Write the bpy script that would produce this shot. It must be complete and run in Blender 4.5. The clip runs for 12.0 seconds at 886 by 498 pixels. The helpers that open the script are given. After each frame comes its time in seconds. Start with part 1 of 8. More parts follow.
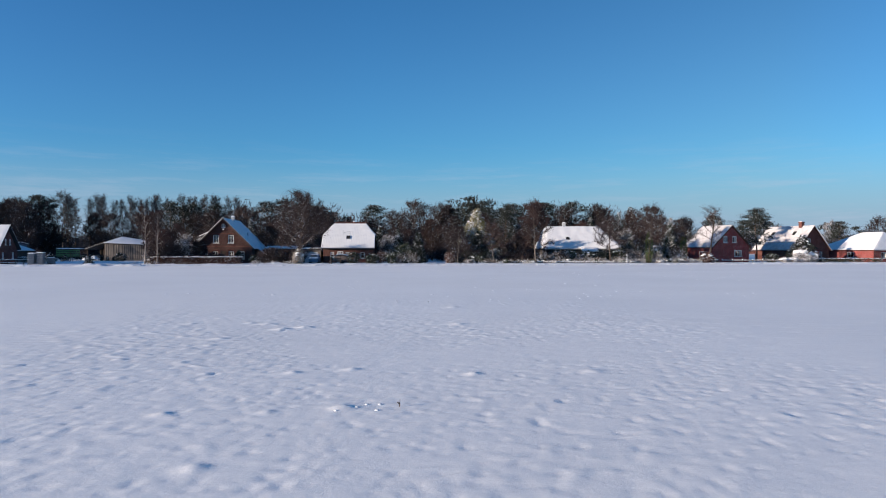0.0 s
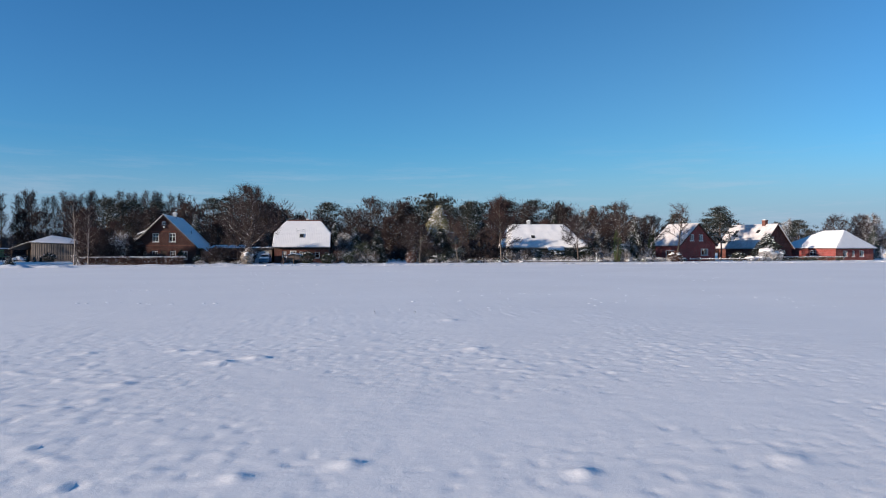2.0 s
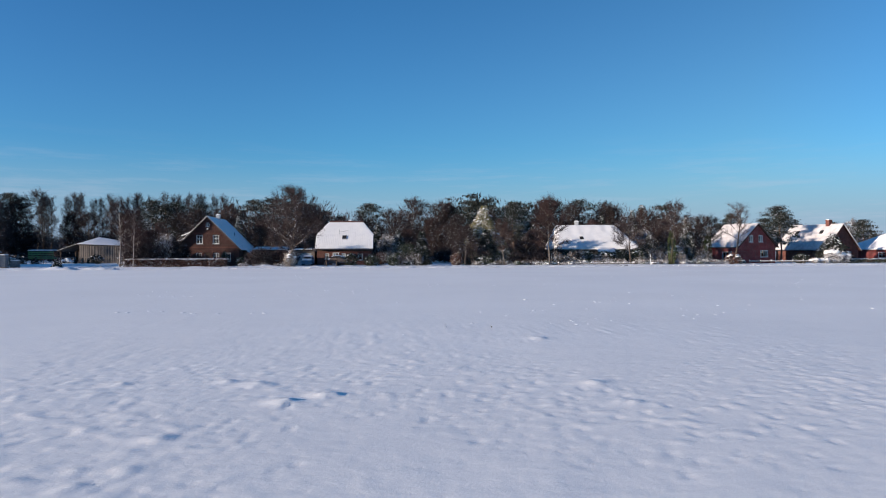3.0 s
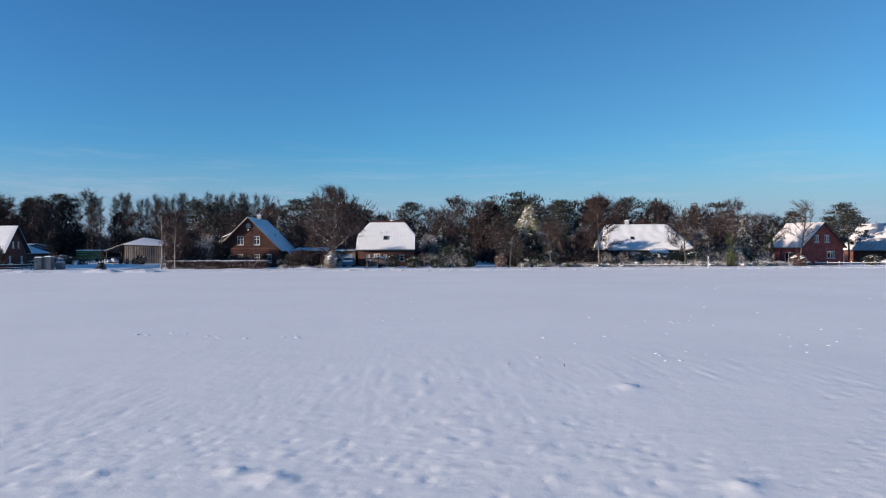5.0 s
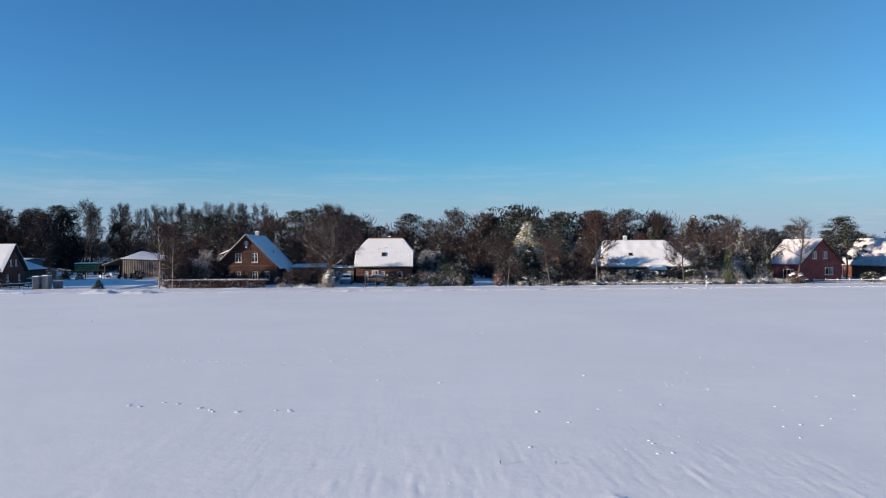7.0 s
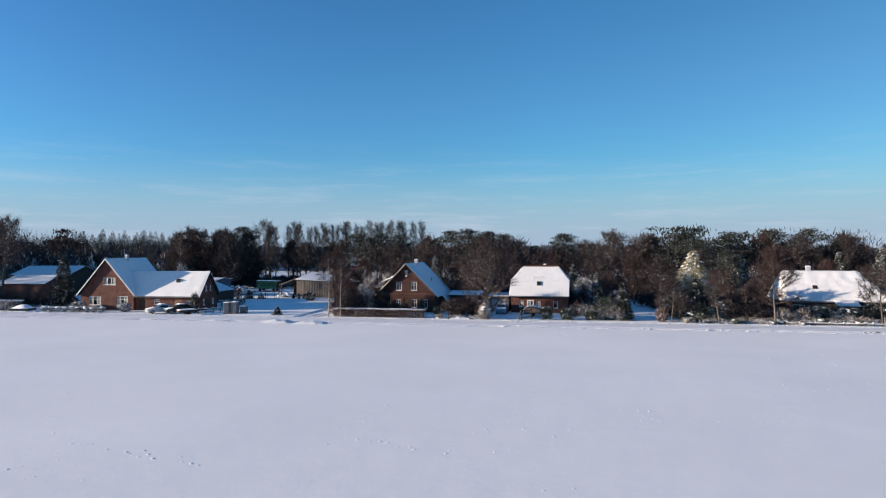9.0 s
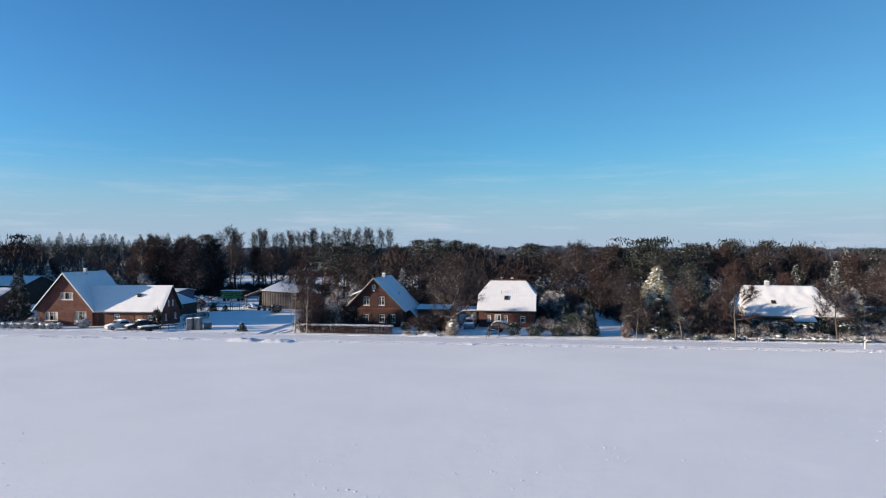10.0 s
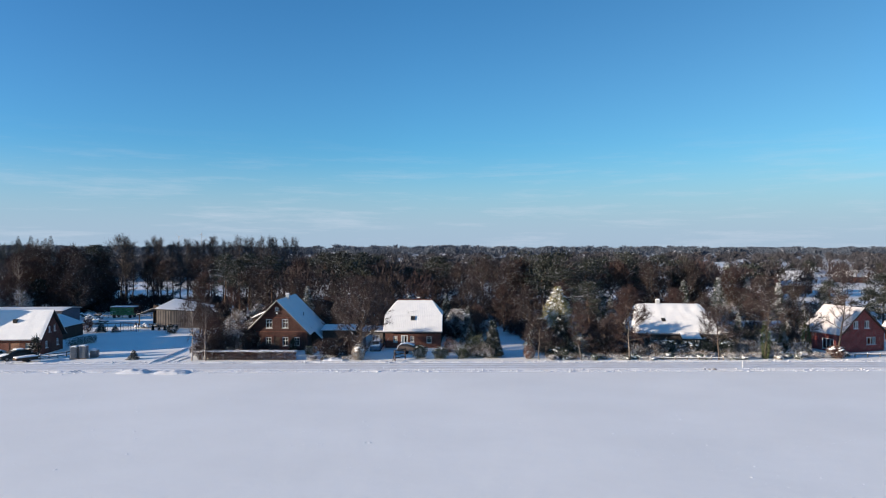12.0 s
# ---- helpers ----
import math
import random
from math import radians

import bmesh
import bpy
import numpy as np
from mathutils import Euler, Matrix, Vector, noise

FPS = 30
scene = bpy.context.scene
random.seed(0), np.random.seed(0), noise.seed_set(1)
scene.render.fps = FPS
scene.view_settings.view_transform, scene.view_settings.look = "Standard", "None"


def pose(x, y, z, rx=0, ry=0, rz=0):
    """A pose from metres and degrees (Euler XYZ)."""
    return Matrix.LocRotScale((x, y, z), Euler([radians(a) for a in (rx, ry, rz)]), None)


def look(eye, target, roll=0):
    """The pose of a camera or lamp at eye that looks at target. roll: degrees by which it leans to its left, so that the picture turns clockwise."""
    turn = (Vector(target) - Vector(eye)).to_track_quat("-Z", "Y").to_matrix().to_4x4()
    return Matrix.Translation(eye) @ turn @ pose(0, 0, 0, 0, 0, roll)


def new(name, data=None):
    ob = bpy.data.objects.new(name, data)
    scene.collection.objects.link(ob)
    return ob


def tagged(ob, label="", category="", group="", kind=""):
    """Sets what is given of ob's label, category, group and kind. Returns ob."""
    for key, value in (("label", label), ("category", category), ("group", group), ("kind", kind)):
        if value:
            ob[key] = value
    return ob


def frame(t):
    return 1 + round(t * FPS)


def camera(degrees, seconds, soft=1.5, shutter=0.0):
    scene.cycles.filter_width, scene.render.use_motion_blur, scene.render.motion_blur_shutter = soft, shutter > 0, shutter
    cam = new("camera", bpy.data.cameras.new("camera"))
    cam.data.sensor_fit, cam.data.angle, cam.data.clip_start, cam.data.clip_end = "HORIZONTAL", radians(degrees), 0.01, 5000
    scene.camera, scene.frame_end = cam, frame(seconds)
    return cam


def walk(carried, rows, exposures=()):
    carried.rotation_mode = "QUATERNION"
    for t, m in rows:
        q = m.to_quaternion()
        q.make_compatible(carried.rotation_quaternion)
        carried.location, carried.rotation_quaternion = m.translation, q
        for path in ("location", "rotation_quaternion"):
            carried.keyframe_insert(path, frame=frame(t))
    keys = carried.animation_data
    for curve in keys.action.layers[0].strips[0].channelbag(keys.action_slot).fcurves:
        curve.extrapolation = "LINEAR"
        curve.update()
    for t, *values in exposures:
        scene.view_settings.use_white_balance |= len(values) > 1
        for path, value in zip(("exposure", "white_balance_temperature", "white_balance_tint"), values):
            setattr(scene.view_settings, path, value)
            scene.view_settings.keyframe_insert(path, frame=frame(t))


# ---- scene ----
# the camera flies in low over the field, slows, and climbs while it pans to and fro
cam = camera(69.5, 12.0, soft=1.05)
PATH = [
    (0, pose(-1.736, -2.678, 2.559, 89.997, 0.032, -6.996)),
    (0.1, pose(-1.775, -2.347, 2.545, 89.994, 0.041, -8.762)),
    (0.2, pose(-1.815, -2.015, 2.530, 89.991, 0.050, -10.048)),
    (0.3, pose(-1.854, -1.684, 2.516, 89.987, 0.059, -10.693)),
    (0.5, pose(-1.923, -1.030, 2.492, 89.982, 0.076, -10.906)),
    (1, pose(-2.031, 0.551, 2.460, 89.976, 0.104, -10.976)),
    (1.5, pose(-2.152, 2.117, 2.436, 89.961, 0.130, -11.083)),
    (2, pose(-2.374, 3.733, 2.440, 89.963, 0.134, -11.268)),
    (2.5, pose(-2.716, 5.410, 2.505, 89.997, 0.181, -11.216)),
    (2.6, pose(-2.803, 5.736, 2.519, 90.007, 0.182, -10.833)),
    (2.7, pose(-2.899, 6.061, 2.533, 90.020, 0.179, -10.198)),
    (2.8, pose(-2.997, 6.381, 2.548, 90.032, 0.174, -9.365)),
    (2.9, pose(-3.090, 6.691, 2.564, 90.044, 0.169, -8.574)),
    (3, pose(-3.172, 6.986, 2.582, 90.052, 0.166, -7.942)),
    (3.1, pose(-3.240, 7.268, 2.601, 90.056, 0.164, -7.360)),
    (3.2, pose(-3.297, 7.540, 2.621, 90.055, 0.163, -6.940)),
    (4.8, pose(-3.308, 10.333, 3.151, 89.794, 0.206, -4.494)),
    (5, pose(-3.280, 10.454, 3.267, 89.779, 0.213, -4.324)),
    (5.5, pose(-3.207, 10.525, 3.613, 89.772, 0.233, -4.240)),
    (6, pose(-3.122, 10.556, 4.181, 89.830, 0.256, -4.283)),
    (6.5, pose(-3.048, 10.557, 4.933, 89.880, 0.265, -4.331)),
    (6.7, pose(-3.031, 10.545, 5.272, 89.894, 0.272, -4.331)),
    (8.3, pose(-3.224, 10.383, 8.710, 89.937, 0.322, -4.643)),
    (8.4, pose(-3.266, 10.405, 8.954, 89.952, 0.309, -4.364)),
    (8.5, pose(-3.314, 10.434, 9.201, 89.970, 0.291, -3.751)),
    (8.6, pose(-3.369, 10.471, 9.452, 89.994, 0.268, -1.895)),
    (8.7, pose(-3.431, 10.514, 9.707, 90.021, 0.242, 1.619)),
    (8.8, pose(-3.495, 10.560, 9.965, 90.049, 0.214, 4.369)),
    (8.9, pose(-3.556, 10.607, 10.224, 90.073, 0.188, 6.904)),
    (9, pose(-3.607, 10.652, 10.481, 90.090, 0.166, 9.180)),
    (9.1, pose(-3.650, 10.700, 10.737, 90.099, 0.149, 10.730)),
    (9.2, pose(-3.689, 10.752, 10.991, 90.102, 0.135, 11.836)),
    (9.3, pose(-3.721, 10.802, 11.246, 90.101, 0.124, 12.258)),
    (9.5, pose(-3.759, 10.866, 11.757, 90.090, 0.108, 12.381)),
    (9.6, pose(-3.758, 10.867, 12.015, 90.082, 0.105, 12.239)),
    (9.7, pose(-3.746, 10.852, 12.274, 90.070, 0.106, 11.856)),
    (9.8, pose(-3.726, 10.827, 12.534, 90.056, 0.109, 10.691)),
    (9.9, pose(-3.704, 10.798, 12.793, 90.041, 0.112, 8.576)),
    (10, pose(-3.685, 10.772, 13.050, 90.025, 0.112, 6.264)),
    (10.1, pose(-3.671, 10.745, 13.308, 90.008, 0.111, 3.875)),
    (10.2, pose(-3.656, 10.714, 13.565, 89.988, 0.108, 2.060)),
    (10.3, pose(-3.642, 10.682, 13.822, 89.967, 0.106, 0.497)),
    (10.4, pose(-3.627, 10.655, 14.075, 89.949, 0.103, -0.661)),
    (10.5, pose(-3.610, 10.638, 14.323, 89.934, 0.102, -1.351)),
    (11, pose(-3.513, 10.659, 15.498, 89.908, 0.108, -1.842)),
    (11.5, pose(-3.420, 10.829, 16.442, 89.866, 0.095, -1.895)),
    (12, pose(-3.375, 11.040, 17.090, 89.706, 0.092, -1.950)),
]
EXPOSURES = [(0.0, 0.36, 6500, 15), (5.0, 0.40, 6550, 15), (7.0, 0.47, 6700, 15), (9.5, 0.62, 6900, 14), (12.0, 0.66, 6850, 12)]
walk(cam, PATH, EXPOSURES)

# ---- sky and sun: clear winter morning, low sun from the west end of the road, a little behind the camera ----
SUN_EL, SUN_AZ = 10.2, 16.0          # height, and turn of the shadows from +x towards +y, in degrees
world = bpy.data.worlds.new("winter_sky")
scene.world = world
world.use_nodes = True
wn, wl = world.node_tree.nodes, world.node_tree.links
sky = wn.new("ShaderNodeTexSky")
sky.sky_type = "NISHITA"
sky.sun_disc = False
sky.sun_elevation = radians(SUN_EL)
sky.sun_rotation = radians(270 - SUN_AZ)
sky.air_density, sky.dust_density, sky.ozone_density = 1.0, 0.25, 3.0
wn["Background"].inputs["Strength"].default_value = 0.088
# thin streaks of high cloud low over the trees
tc = wn.new("ShaderNodeTexCoord")
mp = wn.new("ShaderNodeMapping")
mp.inputs["Scale"].default_value = (1.6, 1.6, 17.0)
mp.inputs["Rotation"].default_value = (radians(2), radians(-3), 0)
nz = wn.new("ShaderNodeTexNoise")
nz.inputs["Scale"].default_value, nz.inputs["Detail"].default_value, nz.inputs["Roughness"].default_value = 3.4, 9.0, 0.68
sx = wn.new("ShaderNodeSeparateXYZ")
rise = wn.new("ShaderNodeMapRange")
rise.inputs["From Min"].default_value, rise.inputs["From Max"].default_value = 0.17, 0.04
streak = wn.new("ShaderNodeMapRange")
streak.inputs["From Min"].default_value, streak.inputs["From Max"].default_value = 0.5, 0.76
mul = wn.new("ShaderNodeMath"); mul.operation = "MULTIPLY"
amt = wn.new("ShaderNodeMath"); amt.operation = "MULTIPLY"; amt.inputs[1].default_value = 0.5
cloud = wn.new("ShaderNodeMix"); cloud.data_type = "RGBA"
cloud.inputs["B"].default_value = (4.4, 5.1, 6.2, 1)
wl.new(tc.outputs["Generated"], mp.inputs["Vector"])
wl.new(tc.outputs["Generated"], sx.inputs["Vector"])
wl.new(mp.outputs["Vector"], nz.inputs["Vector"])
wl.new(nz.outputs["Fac"], streak.inputs["Value"])
wl.new(sx.outputs["Z"], rise.inputs["Value"])
wl.new(streak.outputs["Result"], mul.inputs[0])
wl.new(rise.outputs["Result"], mul.inputs[1])
wl.new(mul.outputs[0], amt.inputs[0])
wl.new(amt.outputs[0], cloud.inputs["Factor"])
deep = wn.new("ShaderNodeMix"); deep.data_type = "RGBA"; deep.blend_type = "MULTIPLY"
deep.inputs["Factor"].default_value = 1.0
deep.inputs["B"].default_value = (0.60, 1.17, 1.54, 1)       # deep, cold winter blue
# the sky pales and warms a little away from the sun
across = wn.new("ShaderNodeMapRange")
across.inputs["From Min"].default_value, across.inputs["From Max"].default_value = -1.0, 1.0
tone = wn.new("ShaderNodeValToRGB")
tone.color_ramp.elements[0].color, tone.color_ramp.elements[1].color = (0.80, 0.92, 0.98, 1), (0.72, 0.90, 1.0, 1)
for at_, colour_ in ((0.2, (0.78, 0.91, 0.98, 1)), (0.5, (0.88, 1.03, 1.03, 1)), (0.77, (0.97, 0.93, 0.86, 1))):
    tone.color_ramp.elements.new(at_).color = colour_
pale = wn.new("ShaderNodeMix"); pale.data_type = "RGBA"; pale.blend_type = "MULTIPLY"
pale.inputs["Factor"].default_value = 1.0
haze = wn.new("ShaderNodeMix"); haze.data_type = "RGBA"
haze.inputs["B"].default_value = (2.75, 3.75, 5.2, 1)
low = wn.new("ShaderNodeMapRange"); low.interpolation_type = "SMOOTHERSTEP"
low.inputs["From Min"].default_value, low.inputs["From Max"].default_value = 0.17, -0.01
low.inputs["To Max"].default_value = 0.9
wl.new(sx.outputs["Z"], low.inputs["Value"])
wl.new(low.outputs["Result"], haze.inputs["Factor"])
wl.new(sky.outputs["Color"], deep.inputs["A"])
wl.new(sx.outputs["X"], across.inputs["Value"])
wl.new(across.outputs["Result"], tone.inputs["Fac"])
wl.new(deep.outputs["Result"], pale.inputs["A"])
wl.new(tone.outputs["Color"], pale.inputs["B"])
# deeper blue towards the zenith
lift = wn.new("ShaderNodeMapRange"); lift.interpolation_type = "SMOOTHSTEP"
lift.inputs["From Min"].default_value, lift.inputs["From Max"].default_value = 0.2, 0.6
zenith = wn.new("ShaderNodeMix"); zenith.data_type = "RGBA"; zenith.blend_type = "MULTIPLY"
zenith.inputs["B"].default_value = (0.74, 0.92, 0.97, 1)
wl.new(sx.outputs["Z"], lift.inputs["Value"])
wl.new(lift.outputs["Result"], zenith.inputs["Factor"])
wl.new(pale.outputs["Result"], zenith.inputs["A"])
wl.new(zenith.outputs["Result"], haze.inputs["A"])
wl.new(haze.outputs["Result"], cloud.inputs["A"])
wl.new(cloud.outputs["Result"], wn["Background"].inputs["Color"])

sun = new("sun", bpy.data.lights.new("sun", "SUN"))
sun.data.energy, sun.data.angle, sun.data.color = 5.8, radians(0.6), (1.0, 0.87, 0.70)
ce, se = math.cos(radians(SUN_EL)), math.sin(radians(SUN_EL))
ca, sa = math.cos(radians(SUN_AZ)), math.sin(radians(SUN_AZ))
sun.matrix_world = look((0, 0, 60), (ce * ca, ce * sa, 60 - se))

# ---- materials ----
def material(name, colour, rough=0.8, second=None, scale=1.5, fine=18.0, spread=(0.35, 0.65), bump=0.25, bump_scale=None, metal=0.0,
             snow=0.0, snow_scale=1.0, snow_from=0.45, per_object=0.0, per_island=0.0, dist=0.02):
    """A surface with variation at two scales and fine relief; snow: how much lies on its upward faces."""
    m = bpy.data.materials.new(name)
    m.use_nodes = True
    n, l = m.node_tree.nodes, m.node_tree.links
    b = n["Principled BSDF"]
    b.inputs["Roughness"].default_value, b.inputs["Metallic"].default_value = rough, metal
    b.inputs["Specular IOR Level"].default_value = 0.25
    co = n.new("ShaderNodeNewGeometry")
    big = n.new("ShaderNodeTexNoise")
    big.inputs["Scale"].default_value, big.inputs["Detail"].default_value = scale, 5.0
    l.new(co.outputs["Position"], big.inputs["Vector"])
    small = n.new("ShaderNodeTexNoise")
    small.inputs["Scale"].default_value, small.inputs["Detail"].default_value = fine, 4.0
    l.new(co.outputs["Position"], small.inputs["Vector"])
    add = n.new("ShaderNodeMath"); add.operation = "MULTIPLY_ADD"
    add.inputs[1].default_value = 0.45
    l.new(small.outputs["Fac"], add.inputs[0])
    half = n.new("ShaderNodeMath"); half.operation = "MULTIPLY"; half.inputs[1].default_value = 0.55
    l.new(big.outputs["Fac"], half.inputs[0])
    l.new(half.outputs[0], add.inputs[2])
    ramp = n.new("ShaderNodeMapRange")
    ramp.inputs["From Min"].default_value, ramp.inputs["From Max"].default_value = spread
    l.new(add.outputs[0], ramp.inputs["Value"])
    mix = n.new("ShaderNodeMix"); mix.data_type = "RGBA"
    mix.inputs["A"].default_value = (*colour, 1)
    mix.inputs["B"].default_value = (*(second or [c * 0.7 for c in colour]), 1)
    l.new(ramp.outputs["Result"], mix.inputs["Factor"])
    out = mix.outputs["Result"]
    if per_object or per_island:
        if per_object:
            rnd = n.new("ShaderNodeObjectInfo").outputs["Random"]
        else:
            rnd = co.outputs["Random Per Island"]
        hs = n.new("ShaderNodeHueSaturation")
        vr = n.new("ShaderNodeMapRange")
        k = per_object or per_island
        vr.inputs["To Min"].default_value, vr.inputs["To Max"].default_value = 1 - k, 1 + k
        l.new(rnd, vr.inputs["Value"])
        l.new(vr.outputs["Result"], hs.inputs["Value"])
        l.new(out, hs.inputs["Color"])
        out = hs.outputs["Color"]
    if snow:
        sp = n.new("ShaderNodeSeparateXYZ")
        l.new(co.outputs["True Normal"], sp.inputs["Vector"])
        ab = n.new("ShaderNodeMath"); ab.operation = "ABSOLUTE"
        l.new(sp.outputs["Z"], ab.inputs[0])
        up = n.new("ShaderNodeMapRange")
        up.inputs["From Min"].default_value, up.inputs["From Max"].default_value = snow_from, snow_from + 0.3
        l.new(ab.outputs[0], up.inputs["Value"])
        pn = n.new("ShaderNodeTexNoise")
        pn.inputs["Scale"].default_value, pn.inputs["Detail"].default_value = snow_scale, 3.0
        l.new(co.outputs["Position"], pn.inputs["Vector"])
        pr = n.new("ShaderNodeMapRange")
        pr.inputs["From Min"].default_value, pr.inputs["From Max"].default_value = 0.62 - 0.3 * snow, 0.78 - 0.3 * snow
        l.new(pn.outputs["Fac"], pr.inputs["Value"])
        mm = n.new("ShaderNodeMath"); mm.operation = "MULTIPLY"
        l.new(up.outputs["Result"], mm.inputs[0]); l.new(pr.outputs["Result"], mm.inputs[1])
        sm = n.new("ShaderNodeMix"); sm.data_type = "RGBA"
        sm.inputs["B"].default_value = (0.82, 0.84, 0.88, 1)
        l.new(mm.outputs[0], sm.inputs["Factor"])
        l.new(out, sm.inputs["A"])
        out = sm.outputs["Result"]
    l.new(out, b.inputs["Base Color"])
    if bump:
        bp = n.new("ShaderNodeBump")
        bp.inputs["Strength"].default_value, bp.inputs["Distance"].default_value = bump, dist
        if bump_scale:
            bn = n.new("ShaderNodeTexNoise")
            bn.inputs["Scale"].default_value, bn.inputs["Detail"].default_value = bump_scale, 6.0
            l.new(co.outputs["Position"], bn.inputs["Vector"])
            l.new(bn.outputs["Fac"], bp.inputs["Height"])
        else:
            l.new(add.outputs[0], bp.inputs["Height"])
        l.new(bp.outputs["Normal"], b.inputs["Normal"])
    return m


def brick_material(name, a, b2, mortar):
    m = bpy.data.materials.new(name)
    m.use_nodes = True
    n, l = m.node_tree.nodes, m.node_tree.links
    b = n["Principled BSDF"]
    b.inputs["Roughness"].default_value = 0.9
    b.inputs["Specular IOR Level"].default_value = 0.2
    co = n.new("ShaderNodeTexCoord")
    sp = n.new("ShaderNodeSeparateXYZ")
    l.new(co.outputs["Object"], sp.inputs[0])
    ad = n.new("ShaderNodeMath")
    l.new(sp.outputs["X"], ad.inputs[0]); l.new(sp.outputs["Y"], ad.inputs[1])
    cb = n.new("ShaderNodeCombineXYZ")
    l.new(ad.outputs[0], cb.inputs["X"]); l.new(sp.outputs["Z"], cb.inputs["Y"])
    br = n.new("ShaderNodeTexBrick")
    br.inputs["Scale"].default_value = 1.0
    br.inputs["Brick Width"].default_value, br.inputs["Row Height"].default_value, br.inputs["Mortar Size"].default_value = 0.25, 0.075, 0.008
    br.inputs["Color1"].default_value, br.inputs["Color2"].default_value, br.inputs["Mortar"].default_value = (*a, 1), (*b2, 1), (*mortar, 1)
    l.new(cb.outputs[0], br.inputs["Vector"])
    nz_ = n.new("ShaderNodeTexNoise")
    nz_.inputs["Scale"].default_value, nz_.inputs["Detail"].default_value = 0.9, 6.0
    l.new(co.outputs["Object"], nz_.inputs["Vector"])
    mr = n.new("ShaderNodeMapRange")
    mr.inputs["From Min"].default_value, mr.inputs["From Max"].default_value, mr.inputs["To Min"].default_value, mr.inputs["To Max"].default_value = 0.3, 0.7, 0.72, 1.25
    l.new(nz_.outputs["Fac"], mr.inputs["Value"])
    hs = n.new("ShaderNodeHueSaturation")
    l.new(mr.outputs["Result"], hs.inputs["Value"]); l.new(br.outputs["Color"], hs.inputs["Color"])
    l.new(hs.outputs["Color"], b.inputs["Base Color"])
    bp = n.new("ShaderNodeBump")
    bp.inputs["Strength"].default_value, bp.inputs["Distance"].default_value = 0.5, 0.01
    bp.invert = True
    l.new(br.outputs["Fac"], bp.inputs["Height"]); l.new(bp.outputs["Normal"], b.inputs["Normal"])
    return m


def snow_ground_material(name):
    """Wind-packed field snow: faint drifts, crusts and grain."""
    m = bpy.data.materials.new(name)
    m.use_nodes = True
    n, l = m.node_tree.nodes, m.node_tree.links
    b = n["Principled BSDF"]
    b.inputs["Roughness"].default_value = 0.72
    b.inputs["Specular IOR Level"].default_value = 0.25
    co = n.new("ShaderNodeNewGeometry")
    st = n.new("ShaderNodeMapping")
    st.inputs["Rotation"].default_value = (0, 0, radians(24))
    st.inputs["Scale"].default_value = (0.8, 1.0, 1.0)
    l.new(co.outputs["Position"], st.inputs["Vector"])
    big = n.new("ShaderNodeTexNoise")
    big.inputs["Scale"].default_value, big.inputs["Detail"].default_value = 0.11, 7.0
    l.new(st.outputs["Vector"], big.inputs["Vector"])
    mix = n.new("ShaderNodeMix"); mix.data_type = "RGBA"
    mix.inputs["A"].default_value = (0.85, 0.84, 0.825, 1)
    mix.inputs["B"].default_value = (0.89, 0.88, 0.865, 1)
    mr = n.new("ShaderNodeMapRange")
    mr.inputs["From Min"].default_value, mr.inputs["From Max"].default_value = 0.35, 0.65
    l.new(big.outputs["Fac"], mr.inputs["Value"]); l.new(mr.outputs["Result"], mix.inputs["Factor"])
    l.new(mix.outputs["Result"], b.inputs["Base Color"])
    mid = n.new("ShaderNodeTexNoise")
    mid.inputs["Scale"].default_value, mid.inputs["Detail"].default_value, mid.inputs["Roughness"].default_value = 4.5, 9.0, 0.68
    l.new(st.outputs["Vector"], mid.inputs["Vector"])
    bp = n.new("ShaderNodeBump")
    bp.inputs["Strength"].default_value, bp.inputs["Distance"].default_value = 0.16, 0.05
    l.new(mid.outputs["Fac"], bp.inputs["Height"])
    gr = n.new("ShaderNodeTexNoise")
    gr.inputs["Scale"].default_value, gr.inputs["Detail"].default_value = 28.0, 3.0
    l.new(co.outputs["Position"], gr.inputs["Vector"])
    bp2 = n.new("ShaderNodeBump")
    bp2.inputs["Strength"].default_value, bp2.inputs["Distance"].default_value = 0.16, 0.006
    l.new(gr.outputs["Fac"], bp2.inputs["Height"]); l.new(bp.outputs["Normal"], bp2.inputs["Normal"])
    dr = n.new("ShaderNodeTexNoise")
    dr.inputs["Scale"].default_value, dr.inputs["Detail"].default_value = 0.8, 5.0
    l.new(st.outputs["Vector"], dr.inputs["Vector"])
    bp3 = n.new("ShaderNodeBump")
    bp3.inputs["Strength"].default_value, bp3.inputs["Distance"].default_value = 0.2, 0.09
    l.new(dr.outputs["Fac"], bp3.inputs["Height"]); l.new(bp3.outputs["Normal"], bp.inputs["Normal"])
    l.new(bp2.outputs["Normal"], b.inputs["Normal"])
    return m


def glass_material(name):
    m = bpy.data.materials.new(name)
    m.use_nodes = True
    b = m.node_tree.nodes["Principled BSDF"]
    b.inputs["Base Color"].default_value = (0.86, 0.9, 0.92, 1)
    b.inputs["Roughness"].default_value, b.inputs["Transmission Weight"].default_value, b.inputs["IOR"].default_value = 0.03, 1.0, 1.45
    return m


